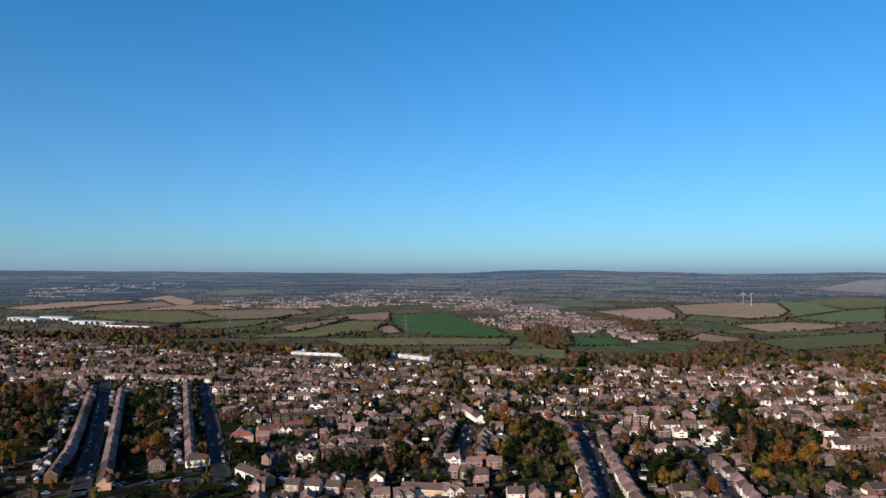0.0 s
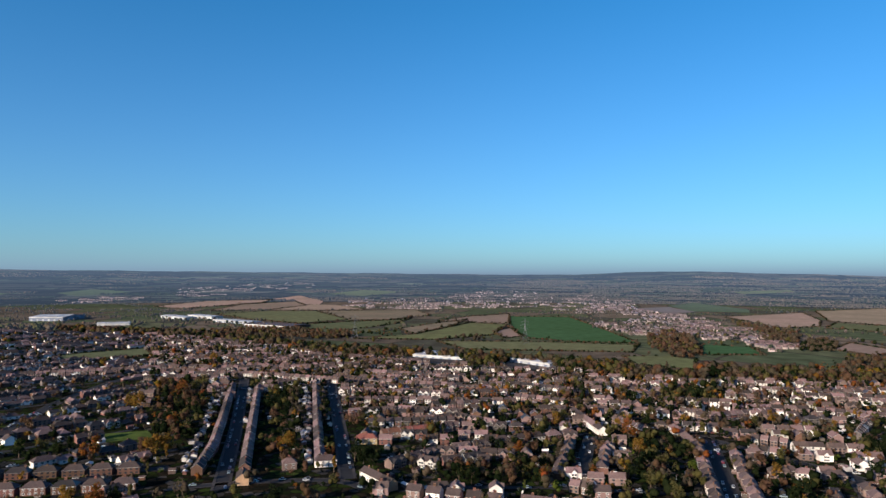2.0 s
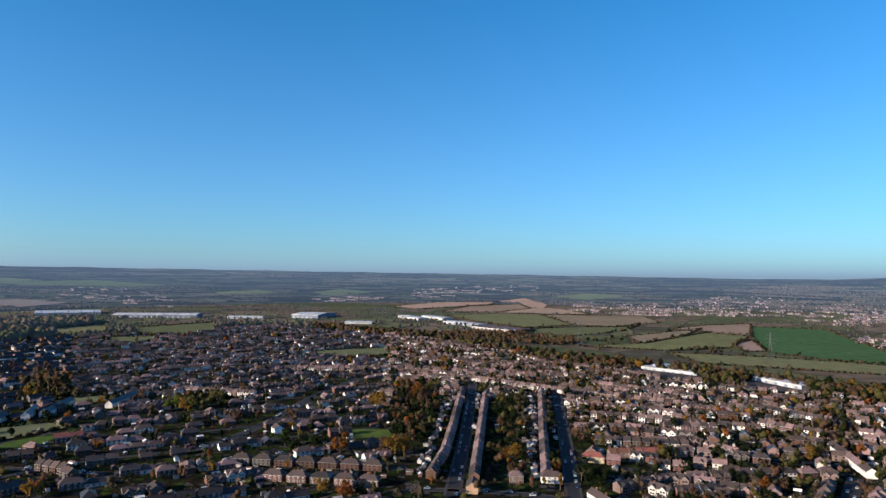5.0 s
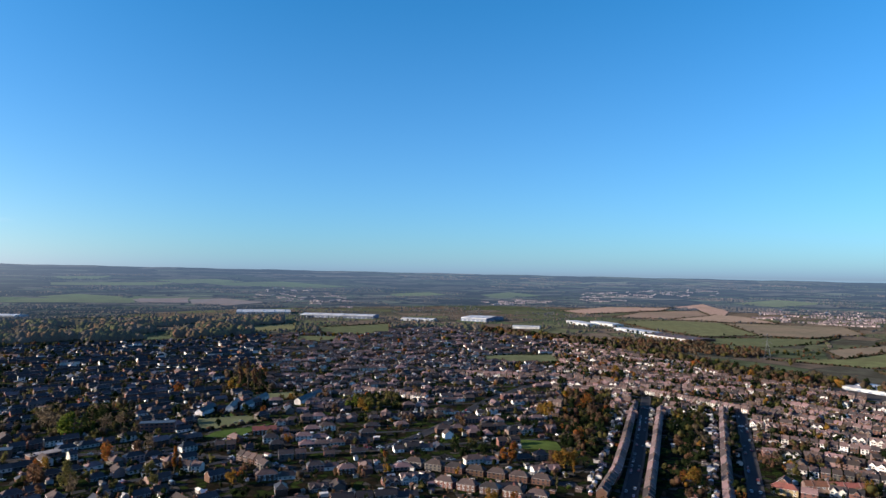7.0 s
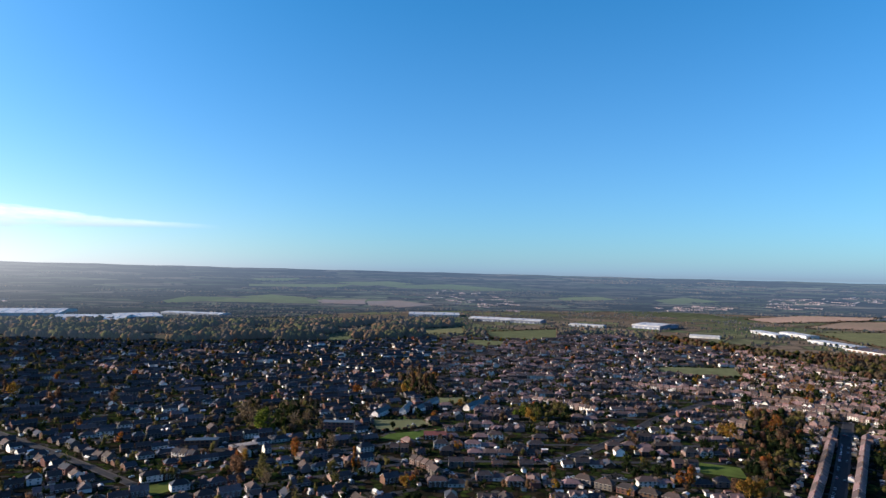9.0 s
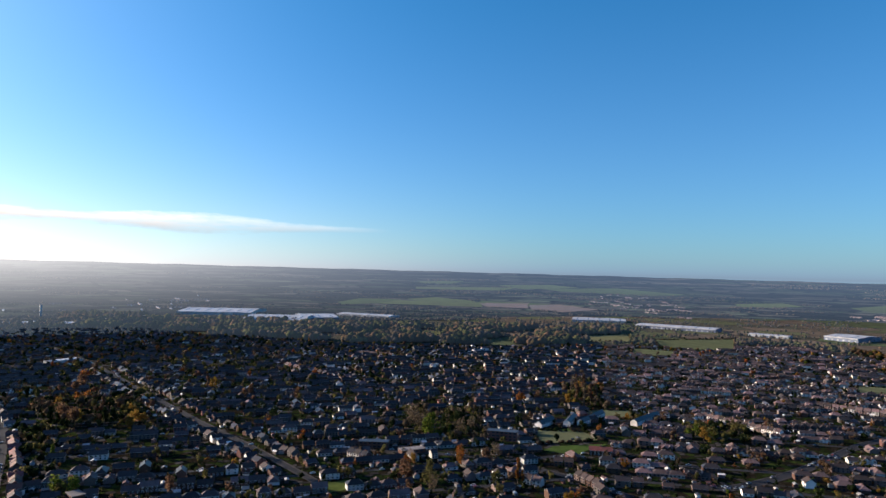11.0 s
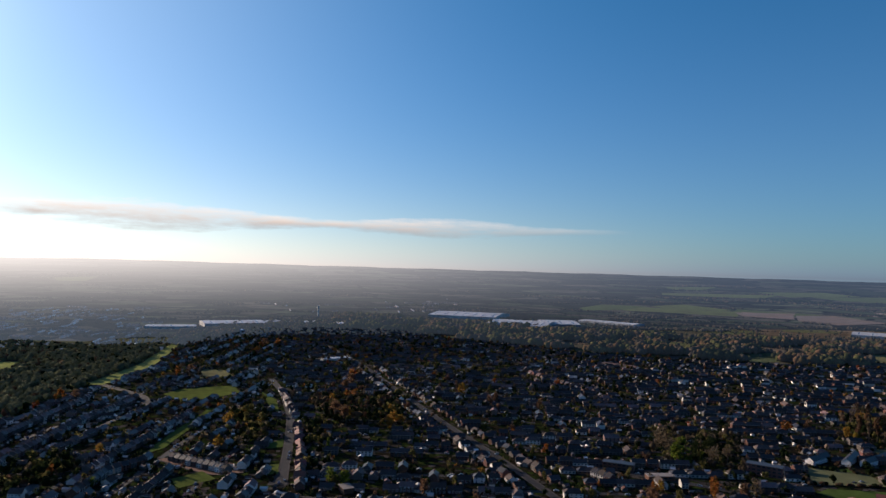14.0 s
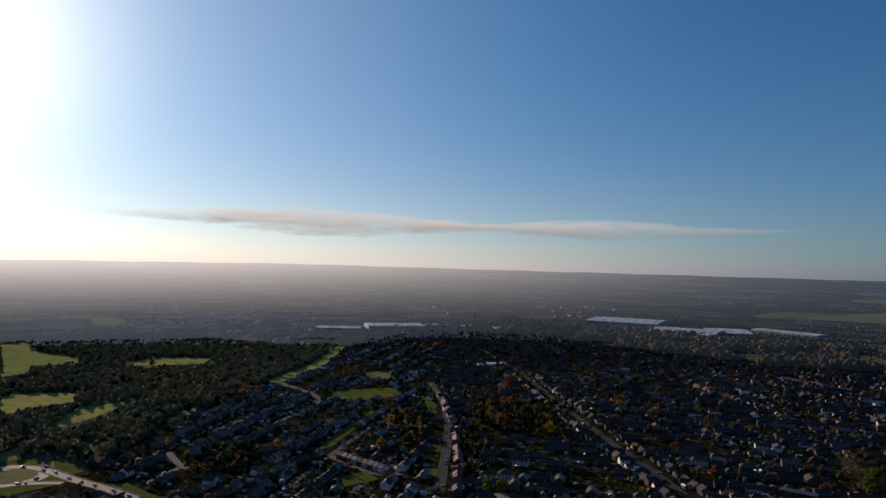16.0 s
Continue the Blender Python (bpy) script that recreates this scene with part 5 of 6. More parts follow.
def turbine(x, y, hub, blade, turn, spin):
    top = new("wind_turbine")
    tagged(top, "white three-bladed wind turbine on a far field", "wind turbine")
    s = Shape()
    s.tube((0, 0, 0), (0, 0, hub), 0.9, 0.5, BLADE, 12)
    part("tower", s, top)
    s = Shape()
    s.box(-1.0, -2.5, hub - 0.9, 1.0, 3.0, hub + 1.1, BLADE, True)
    nac = part("nacelle", s, top)
    s = Shape()
    s.tube((0, -2.5, hub), (0, -4.4, hub), 0.9, 0.3, BLADE, 10)
    part("hub", s, nac)
    for k in range(3):
        a = radians(spin + 120 * k)
        s = Shape()
        d, w = Vector((math.sin(a), 0, math.cos(a))), Vector((math.cos(a), 0, -math.sin(a)))
        o = Vector((0, -3.4, hub))
        pts = [(1.0, 0.3), (blade * 0.25, 0.6), (blade, 0.12)]
        for y0 in (-0.2, 0.2):
            for (r0, w0), (r1, w1) in zip(pts, pts[1:]):
                sh = Vector((0, y0, 0))
                s.face([o + d * r0 - w * w0 + sh, o + d * r0 + w * w0 + sh, o + d * r1 + w * w1 + sh, o + d * r1 - w * w1 + sh], BLADE)
        part("blade", s, top)
    top.matrix_world = pose(x, y, land(x, y), 0, 0, turn)


# ---- the big sheds on the plain ----
warehouse("blue", (-1759, 1212), (-1569, 1347), 80, 9)
warehouse("grey", (-1475, 1375), (-1388, 1425), 46, 6)
warehouse("blue", (-1363, 1520), (-1280, 1541), 126, 10)
warehouse("white", (-1092, 1424), (-1030, 1458), 34, 6)
warehouse("white", (-1118, 1722), (-1000, 1647), 36, 7)
warehouse("white", (-1057, 1757), (-952, 1702), 36, 7)
warehouse("grey", (-894, 1605), (-763, 1541), 40, 6)
warehouse("brick", (-759, 1502), (-614, 1448), 69, 5)
warehouse("white", (-1994, 1126), (-1902, 1274), 138, 7)
warehouse("grey", (-225, 997), (-145, 971), 22, 4)
warehouse("white", (-216, 1022), (-158, 1003), 24, 5)
warehouse("grey", (-76, 972), (-18, 922), 27, 5)
warehouse("white", (-2340, -128), (-2274, 103), 229, 10)
warehouse("white", (-1993, 59), (-1936, 231), 206, 11)
warehouse("blue", (-2040, 243), (-2043, 351), 172, 11)
warehouse("grey", (-2291, 386), (-2142, 533), 69, 7)
warehouse("white", (-1876, -372), (-1877, -244), 69, 8)
warehouse("white", (-1859, -614), (-1909, -523), 69, 7)
warehouse("white", (-1662, -805), (-1697, -689), 57, 7)
warehouse("white", (-1749, -685), (-1828, -546), 103, 10)
warehouse("white", (-1634, -640), (-1660, -550), 34, 5)
warehouse("grey", (-1188, -246), (-1218, -205), 20, 4)
warehouse("grey", (-1893, -532), (-1947, -394), 60, 6)
warehouse("white", (-2004, -391), (-2047, -267), 70, 8)
warehouse("grey", (-2109, -309), (-2182, -197), 60, 6)
pylon(-68, 1221, 46, 20)
pylon(-404, 1270, 46, 20)
turbine(1143, 2551, 46, 17, 160, 0)
turbine(1142, 2480, 46, 17, 160, 60)

# ---- rows of houses along the streets ----
house_row("terrace_old", [(-224, 386), (-245, 444), (-279, 519), (-358, 689)], 22)
house_row("terrace_old", [(-196, 394), (-254, 524), (-323, 678)], 22)
house_row("terrace_old", [(-158, 425), (-205, 543), (-281, 738)], 22)
house_row("gable_white", [(-455, 749), (-376, 766), (-224, 735)], 14.6)
house_row("gable_mixed", [(-457, 802), (-294, 845)], 14.6)
house_row("gable_mixed", [(-454, 897), (-343, 958)], 14.6)
house_row("gable_mixed", [(-268, 761), (-190, 740)], 16.3)
house_row("gable_mixed", [(-182, 735), (-109, 732)], 16.3)
house_row("gable_mixed", [(-222, 810), (-120, 785)], 16.3)
house_row("cross_white", [(-232, 676), (-124, 680)], 14)
house_row("gable_mixed", [(-212, 626), (-121, 646)], 14.6)
house_row("cross_mixed", [(-188, 572), (-142, 595), (-91, 592)], 15)
house_row("gable_dark", [(-159, 537), (-92, 558)], 14.6)
house_row("terrace_red", [(-137, 500), (-91, 534)], 20)
house_row("cross_mixed", [(-112, 423), (-86, 461), (-54, 464)], 15)
house_row("terrace_pale", [(-121, 404), (-100, 384)], 11)
house_row("detached_pale", [(-88, 375), (-34, 367)], 11.6)
house_row("terrace_pale", [(-22, 368), (5, 364)], 12)
house_row("gable_mixed", [(-89, 740), (-53, 753), (10, 725)], 15.5)
house_row("gable_mixed", [(-48, 677), (9, 658)], 15.5)
house_row("gable_mixed", [(-121, 618), (-77, 639)], 15.5)
house_row("cross_mixed", [(-120, 555), (-88, 574), (-58, 555)], 16)
house_row("hip_mixed", [(-51, 495), (-10, 521), (7, 534)], 14.6)
house_row("cross_mixed", [(-78, 469), (-54, 486)], 16)
house_row("cross_mixed", [(-94, 436), (-81, 432), (-54, 453)], 16)
house_row("terrace_pink", [(9, 619), (30, 545)], 16)
house_row("gable_mixed", [(43, 592), (64, 552)], 13.8)
house_row("hip_brick", [(-4, 419), (5, 500)], 14.6)
house_row("hip_brick", [(24, 437), (31, 501)], 14.6)
house_row("gable_white", [(4, 402), (17, 397)], 14.6)
house_row("hip_pink", [(87, 570), (95, 510), (82, 382), (76, 340)], 13.8)
house_row("hip_pink", [(117, 496), (110, 444), (103, 377), (101, 340)], 13.8)
house_row("hip_brick", [(150, 415), (133, 341)], 13.8)
house_row("hip_pink", [(173, 433), (169, 388), (160, 337)], 13.8)
house_row("hip_pink", [(125, 453), (174, 450)], 15.5)
house_row("gable_white", [(139, 541), (161, 531)], 12.9)
house_row("gable_white", [(129, 507), (146, 500)], 12.9)
house_row("gable_mixed", [(137, 623), (184, 653)], 13.8)
house_row("hip_mixed", [(189, 615), (230, 629)], 13.8)
house_row("gable_white", [(225, 660), (275, 648)], 15.5)
house_row("gable_pink", [(267, 572), (305, 589), (318, 565)], 13.8)
house_row("gable_pink", [(268, 536), (297, 528)], 15.5)
house_row("gable_pink", [(324, 636), (410, 622)], 17.2)
house_row("gable_mixed", [(221, 564), (258, 630)], 13.8)
house_row("cross_mixed", [(263, 466), (286, 476)], 15)
house_row("terrace_red", [(248, 431), (262, 436)], 15)
house_row("hip_dim", [(-365, 347), (-255, 390)], 15.9)
house_row("hip_dim", [(-318, 330), (-237, 360)], 15.9)
house_row("gable_pink", [(-641, 703), (-505, 795)], 16.3)
house_row("gable_white", [(-621, 517), (-536, 539)], 14)
house_row("gable_dark", [(-546, 174), (-546, 184)], 13.8)
house_row("gable_pink", [(-465, 223), (-451, 234)], 16.3)
house_row("gable_brick", [(-463, 268), (-434, 272)], 13.8)
house_row("gable_brick", [(-501, 267), (-494, 279)], 17.2)
house_row("gable_red", [(-505, -121), (-606, -145), (-707, -174)], 10, 90)
house_row("gable_white", [(-904, -246), (-743, -184)], 10, 90)
house_row("gable_dim", [(-1146, -150), (-937, -75), (-750, -5), (-622, 48), (-538, 79)], 15, 90)
house_row("gable_dark", [(-1140, -188), (-925, -107), (-738, -37), (-610, 16), (-526, 47)], 15, 90)
house_row("gable_dark", [(-569, 110), (-548, 125)], 15)
house_row("gable_mixed", [(-1120, 108), (-945, 188)], 13.8, 90)
house_row("terrace_pink", [(-1247, 246), (-1191, 309)], 20)
house_row("gable_dark", [(-572, -249), (-542, -189)], 13.8)
house_row("gable_mixed", [(-566, -425), (-685, -441), (-814, -456)], 15)
house_row("gable_mixed", [(-521, -373), (-671, -396), (-795, -396)], 15)
house_row("gable_mixed", [(-526, -297), (-626, -298), (-740, -302)], 15)
house_row("gable_dark", [(-471, -276), (-526, -281), (-560, -266)], 15)
place_house("gable", "cream", "brown", 14, -190, 380, 114, 2)

# ---- buildings that stand out ----
def long_block(form, wall, roof, a, b):
    (x0, y0), (x1, y1) = a, b
    place_house(form, wall, roof, math.hypot(x1 - x0, y1 - y0), (x0 + x1) / 2, (y0 + y1) / 2, math.degrees(math.atan2(y1 - y0, x1 - x0)), 2)


long_block("gable", "white", "grey", (-622, 314), (-642, 340))
long_block("gable", "white", "grey", (-621, 346), (-652, 372))
long_block("gable", "white", "grey", (-621, 362), (-660, 412))
long_block("gable", "white", "grey", (-608, 418), (-640, 470))
long_block("gable", "brick", "red", (-523, 314), (-513, 331))
long_block("hip", "cream", "red", (-152, 482), (-136, 486))
long_block("hip", "white", "brown", (-160, 420), (-147, 426))
long_block("hip", "pink", "pink", (-178, 410), (-170, 414))


def flat_block(x, y, length, depth, height, angle, storeys=1):
    """A low flat-roofed building with a pale roof and dark strip windows."""
    top = new("flat_roofed_building")
    tagged(top, "low brick building with pale flat roof and strip windows" if storeys == 1 else f"{('two', 'three')[storeys - 2]}-storey dark brick block with flat roof and window rows", "building")
    s = Shape()
    s.box(-length / 2, -depth / 2, 0, length / 2, depth / 2, height, WALLS["brick"])
    part("wall", s, top)
    s = Shape()
    s.box(-length / 2 - 0.4, -depth / 2 - 0.4, height, length / 2 + 0.4, depth / 2 + 0.4, height + 0.35, PALE_GLINT if storeys == 1 else ROOFS["grey"], True)
    part("roof", s, top)
    s = Shape()
    s.box(-1.2, -0.06, -0.6, 1.2, 0.05, 0.6, GLASS)
    m = s.mesh("window")
    for i in range(int(length / 4)):
        for k in range(storeys):
            w = part("window", m, top)
            w.location = (-length / 2 + 2 + 4 * i, -depth / 2, height * (k + 0.6) / storeys)
    top.matrix_world = pose(x, y, 0.12, 0, 0, angle)
    take(x, y)


flat_block(-565, 164, 22, 9, 3.4, 96)
flat_block(-507, -86, 12, 8, 4.0, 30)
flat_block(-587, 259, 28, 10, 8.6, 58, 3)
flat_block(-590, 136, 26, 9, 5.6, 69, 2)


def mast(x, y, height):
    top = new("lighting_mast")
    tagged(top, "tall slim grey steel lighting mast beside a road", "mast")
    s = Shape()
    s.tube((0, 0, 0), (0, 0, height), 0.24, 0.12, STEEL, 8)
    part("pole", s, top)
    s = Shape()
    s.box(-0.9, -0.3, height, 0.9, 0.3, height + 0.35, STEEL, True)
    part("lamp_head", s, top)
    top.matrix_world = pose(x, y, 0.1, 0, 0, 40)


mast(-552, 259, 19)
mast(-593, 295, 12)


def works_tower(x, y, height):
    top = new("works_tower")
    tagged(top, "tall grey concrete tower among the warehouses", "tower")
    s = Shape()
    s.box(-2.6, -2.2, 0, 2.6, 2.2, height, CLAD["grey"])
    part("shaft", s, top)
    s = Shape()
    s.box(-4, -3.4, height, 4, 3.4, height + 5, CLAD["white"], True)
    part("head", s, top)
    top.matrix_world = pose(x, y, land(x, y), 0, 0, 20)


works_tower(-2191, -482, 32)


def roundabout(x, y, inner, outer):
    """A grassed island in a ring of asphalt road, its sun glint painted in as pale grey."""
    n = 40
    ring, kerb, island = Shape(), Shape(), Shape()
    at = [(math.cos(2 * math.pi * i / n), math.sin(2 * math.pi * i / n)) for i in range(n + 1)]
    for (a, b), (c, d) in zip(at, at[1:]):
        ring.face([(x + a * inner, y + b * inner, 0.62), (x + a * outer, y + b * outer, 0.62), (x + c * outer, y + d * outer, 0.62), (x + c * inner, y + d * inner, 0.62)], PALE_GLINT)
        kerb.face([(x + a * inner, y + b * inner, 0.6), (x + c * inner, y + d * inner, 0.6), (x + c * inner, y + d * inner, 0.78), (x + a * inner, y + b * inner, 0.78)], PAVING)
        kerb.face([(x + a * inner, y + b * inner, 0.78), (x + c * inner, y + d * inner, 0.78), (x + c * (inner - 0.6), y + d * (inner - 0.6), 0.78), (x + a * (inner - 0.6), y + b * (inner - 0.6), 0.78)], PAVING)
        island.face([(x, y, 1.3), (x + a * (inner - 0.6), y + b * (inner - 0.6), 0.77), (x + c * (inner - 0.6), y + d * (inner - 0.6), 0.77)], FIELDS["pasture"])
    tagged(part("roundabout_road", ring), "asphalt ring road of a roundabout with painted-in pale glint", "road", kind="structure")
    tagged(part("roundabout_kerb", kerb), "low kerb round the grass island", "kerb", kind="structure")
    tagged(part("roundabout_island", island), "worn grass island inside the roundabout", "grass", kind="structure")


roundabout(-433, -473, 20, 30)

# lean-tos and conservatories behind the long terraces
rng = random.Random(404)
for (x0, y0), (x1, y1) in (((-158, 425), (-281, 738)), ((-189, 378), (-323, 678)), ((-224, 386), (-358, 689))):
    span = math.hypot(x1 - x0, y1 - y0)
    nx, ny = -(y1 - y0) / span, (x1 - x0) / span
    k = 6.0
    while k < span:
        off = rng.uniform(6.0, 12.0)
        outbuilding(x0 + (x1 - x0) * k / span + nx * off, y0 + (y1 - y0) * k / span + ny * off, math.degrees(math.atan2(y1 - y0, x1 - x0)) + 90, rng, False)
        k += rng.uniform(4.6, 8)

district(-36, -2, 340, 2, ["gable_mixed", "cross_pink", "hip_pink", "cross_white", "gable_pink", "gable_pink"], 1, stretch=0.95, across=0.2)
district(-2, 17, 340, 8, ["cross_mixed", "cross_mixed", "hip_mixed", "gable_brick", "gable_mixed"], 2, stretch=0.95)
district(17, 34, 690, 15, ["cross_mixed", "gable_brick", "hip_mixed", "gable_old", "cross_white"], 3, stretch=0.95, across=0.15)
district(34, 58, 380, 60, ["hip_mixed", "hip_mixed", "gable_dark", "cross_mixed"], 4, lows=0.55, stretch=1.05, across=0.12, snug=True, apart=(23, 31))
district(58, 86, 430, 90, ["gable_dark", "hip_dark", "gable_dim", "hip_mixed", "gable_brick"], 5, lows=0.6, stretch=1.2, across=0.1, thin=0.1, snug=True, apart=(23, 33))
district(86, 106, 470, 90, ["gable_dim", "gable_dark", "hip_dark", "gable_brick"], 6, lows=0.6, stretch=1.15, across=0.08, thin=0.12, snug=True, apart=(23, 36))
district(106, 141, 480, 4, ["gable_dark", "gable_mixed", "gable_dim"], 7, lows=0.6, stretch=0.98, across=0.06, snug=True, apart=(22, 31))


VILLAGES = Shape()


def village(poly, count, seed, hedged=0.5):
    """A far settlement: small pale houses along short streets, with trees among them."""
    rnd = random.Random(seed)
    xs, ys = [p[0] for p in poly], [p[1] for p in poly]
    left, tries = count, 0
    while left > 0 and tries < count * 6:
        tries += 1
        x, y = rnd.uniform(min(xs), max(xs)), rnd.uniform(min(ys), max(ys))
        if not inside(x, y, poly):
            continue
        street, n = math.radians(rnd.choice((12, 12, 100)) + rnd.uniform(-10, 10)), rnd.randint(2, 7)
        for k in range(n):
            px, py = x + math.cos(street) * 11 * k, y + math.sin(street) * 11 * k
            if on_field(px, py) or taken(px, py, 9.5):
                continue
            take(px, py)
            left -= 1
            far = math.hypot(px, py)
            size = 1.0 if far < 2600 else 1 - 0.28 * (far - 2600) / 1600
            if rnd.random() < hedged:
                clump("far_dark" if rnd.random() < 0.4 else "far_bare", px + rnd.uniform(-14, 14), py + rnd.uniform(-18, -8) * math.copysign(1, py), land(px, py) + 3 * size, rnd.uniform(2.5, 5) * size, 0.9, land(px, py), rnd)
            # both far materials carry the haze glow
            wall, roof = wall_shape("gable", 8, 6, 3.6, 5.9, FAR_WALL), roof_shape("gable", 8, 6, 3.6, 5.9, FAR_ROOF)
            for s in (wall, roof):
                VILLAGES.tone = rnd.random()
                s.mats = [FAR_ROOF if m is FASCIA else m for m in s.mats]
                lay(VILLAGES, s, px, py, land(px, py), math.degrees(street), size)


village([(-820, 2321), (-947, 2924), (-746, 3114), (-615, 3053), (-447, 3684), (-265, 3746), (-55, 3430), (118, 3020), (201, 2352), (84, 2171), (-180, 2551), (-455, 2411), (-519, 2332)], 900, 31)
village([(47, 3474), (207, 3228), (339, 2280), (393, 1752), (307, 1369), (244, 1341), (189, 1394), (125, 1462), (40, 1703), (104, 1861), (190, 1862), (113, 2390)], 560, 32)
village([(143, 1770), (370, 1651), (367, 1424), (307, 1344), (145, 1480)], 140, 33)
village([(378, 1653), (371, 1394), (362, 1142), (337, 1124), (329, 1318), (339, 1514)], 70, 34)
village([(-1795, 2786), (-1951, 3067), (-1827, 3526), (-1467, 3828), (-1416, 3616), (-1650, 2902)], 90, 35)
village([(-2960, 1705), (-3400, 2139), (-3070, 2219), (-2455, 1950), (-2095, 1623), (-2306, 1669), (-2767, 1653)], 150, 36)
village([(-2035, 2405), (-1993, 2848), (-1806, 2650), (-1847, 2259)], 80, 37)
village([(-1867, 2889), (-2017, 3324), (-1563, 3998), (-1450, 3668), (-1714, 3156)], 140, 38)
village([(-2942, -996), (-2776, -623), (-3229, -241), (-3691, 87), (-2773, -24), (-2225, -498)], 130, 39)
village([(-1261, -1427), (-1573, -1288), (-2502, -1210), (-1198, -576), (-1184, -703), (-1288, -1053)], 420, 40)
village([(-1734, -1609), (-2214, -1613), (-2401, -1358), (-1653, -985), (-1359, -1192)], 160, 41)

# ---- trees that stand out ----
tree("gold", -273, 430, 14)
tree("gold", -193, 455, 13)
tree("russet", -424, 662, 13)
tree("orange", -393, 648, 14)
tree("olive", -388, 663, 14)
tree("green", -370, 594, 12)
tree("green", -339, 571, 12)
tree("gold", -143, 410, 11, "cone")
tree("green", -95, 512, 13, "tall")
tree("green", -91, 512, 13, "tall")
tree("gold", -102, 517, 11)
tree("green", -54, 402, 11)
tree("green", -62, 404, 9)
tree("russet", -31, 407, 12)
tree("orange", -30, 470, 11)
tree("russet", -19, 478, 10)
tree("gold", -6, 569, 12)
tree("olive", 0, 578, 12)
tree("olive", -15, 562, 10)
tree("orange", 50, 537, 15)
tree("gold", 52, 490, 12)
tree("olive", 74, 605, 12)
tree("olive", 62, 392, 10)
tree("orange", 54, 709, 10)
tree("gold", 173, 606, 13)
tree("olive", 157, 598, 10)
tree("green", 125, 389, 16)
tree("green", 121, 386, 12)
tree("russet", 193, 423, 24, "tall")
tree("russet", 190, 423, 20, "tall")
tree("orange", 208, 415, 19)
tree("gold", 222, 408, 19)
tree("bare", 243, 472, 17)
tree("green", 221, 523, 12)
tree("green", 217, 532, 12)
tree("russet", 255, 400, 15)
tree("orange", 415, 663, 14)
tree("green", -130, 431, 12)
tree("green", -137, 434, 12)
tree("green", -122, 425, 9)
tree("lime", -22, 396, 7, "cone")
tree("olive", 51, 417, 11)
tree("olive", 63, 456, 12)
tree("green", 41, 429, 10)
tree("green", 50, 456, 12)
tree("green", 77, 522, 9)
tree("green", -50, 486, 9)
tree("green", 15, 389, 9)
tree("lime", 82, 456, 8)
tree("olive", 233, 395, 10)
tree("olive", 208, 374, 10)
tree("lime", 201, 384, 9)
tree("olive", 194, 365, 10)
tree("gold", 130, 449, 10)
tree("gold", 348, 564, 13)
tree("lime", -556, 454, 11)
tree("gold", -548, 457, 11)
tree("lime", -538, 461, 11)
tree("olive", -546, 493, 14)
tree("orange", -316, 414, 14)
tree("orange", -321, 409, 10)
tree("gold", -278, 422, 15)
tree("russet", -286, 423, 12)
tree("gold", -263, 415, 11, "tall")
tree("gold", -385, 562, 17)
tree("gold", -401, 571, 12)
tree("russet", -354, 590, 17)
tree("orange", -378, 613, 15)
tree("russet", -332, 568, 13)
tree("gold", -483, 873, 15)
tree("green", -364, 401, 13)
tree("green", -340, 419, 13, "tall")
tree("green", -341, 410, 11)
tree("olive", -356, 413, 11)
tree("green", -337, 552, 12)
tree("green", -327, 517, 12)
tree("green", -376, 511, 11)
tree("green", -360, 505, 11)
tree("gold", -265, 325, 11)
tree("orange", -248, 326, 12)
tree("green", -242, 333, 10)
tree("olive", -234, 336, 10, "cone")
tree("green", -281, 619, 10)
tree("green", -226, 522, 12)
tree("russet", -246, 549, 11)
tree("green", -239, 564, 12)
tree("orange", -201, 455, 9)
tree("gold", -193, 458, 12)
tree("russet", -180, 417, 10)
tree("green", -286, 667, 10)
tree("green", -211, 487, 11)
tree("lime", -611, 195, 20)
tree("bare", -645, 196, 18)
tree("bare", -656, 193, 16)
tree("lime", -613, 215, 13, "tall")
tree("green", -618, 210, 14)
tree("bare", -616, 227, 16)
tree("bare", -629, 244, 14)
tree("orange", -521, 193, 12)
tree("russet", -521, 216, 13)
tree("bare", -528, 227, 14)
tree("orange", -461, 216, 15, "tall")
tree("orange", -458, 219, 12, "tall")
tree("russet", -729, 419, 27, "tall")
tree("bare", -716, 422, 28, "tall")
tree("russet", -718, 432, 27, "tall")
tree("bare", -713, 437, 24, "tall")
tree("gold", -729, 407, 13)
tree("orange", -748, 352, 13)
tree("russet", -497, 139, 14)
tree("olive", -472, 151, 15)
tree("bare", -462, 151, 12)
tree("gold", -411, 232, 10)
tree("gold", -536, 447, 11)
tree("lime", -552, 441, 10)
tree("olive", -537, 459, 13)
tree("green", -404, 236, 10)
tree("olive", -615, 159, 8)
tree("orange", -586, 363, 9)
tree("russet", -618, 462, 11)
tree("bare", -545, 494, 14)
tree("russet", -761, 382, 13)
tree("olive", -444, 194, 9)
tree("olive", -450, 171, 8)
tree("russet", -492, 141, 12)
tree("orange", -516, 192, 10)
tree("russet", -741, -132, 18)
tree("gold", -748, -128, 13)
tree("russet", -758, -144, 16)
tree("green", -726, -101, 19, "cone")
tree("green", -724, -93, 20, "cone")
tree("green", -734, -149, 20, "cone")
tree("green", -725, -142, 16, "cone")
tree("bare", -782, -170, 20, "tall")
tree("gold", -732, -75, 14)
tree("gold", -730, -67, 11)
tree("russet", -953, -159, 17)
tree("russet", -932, -162, 15)
tree("gold", -910, -2, 16)
tree("russet", -911, -9, 20, "tall")
tree("lime", -520, -91, 13)
tree("olive", -521, -97, 10)
tree("russet", -505, -27, 12)
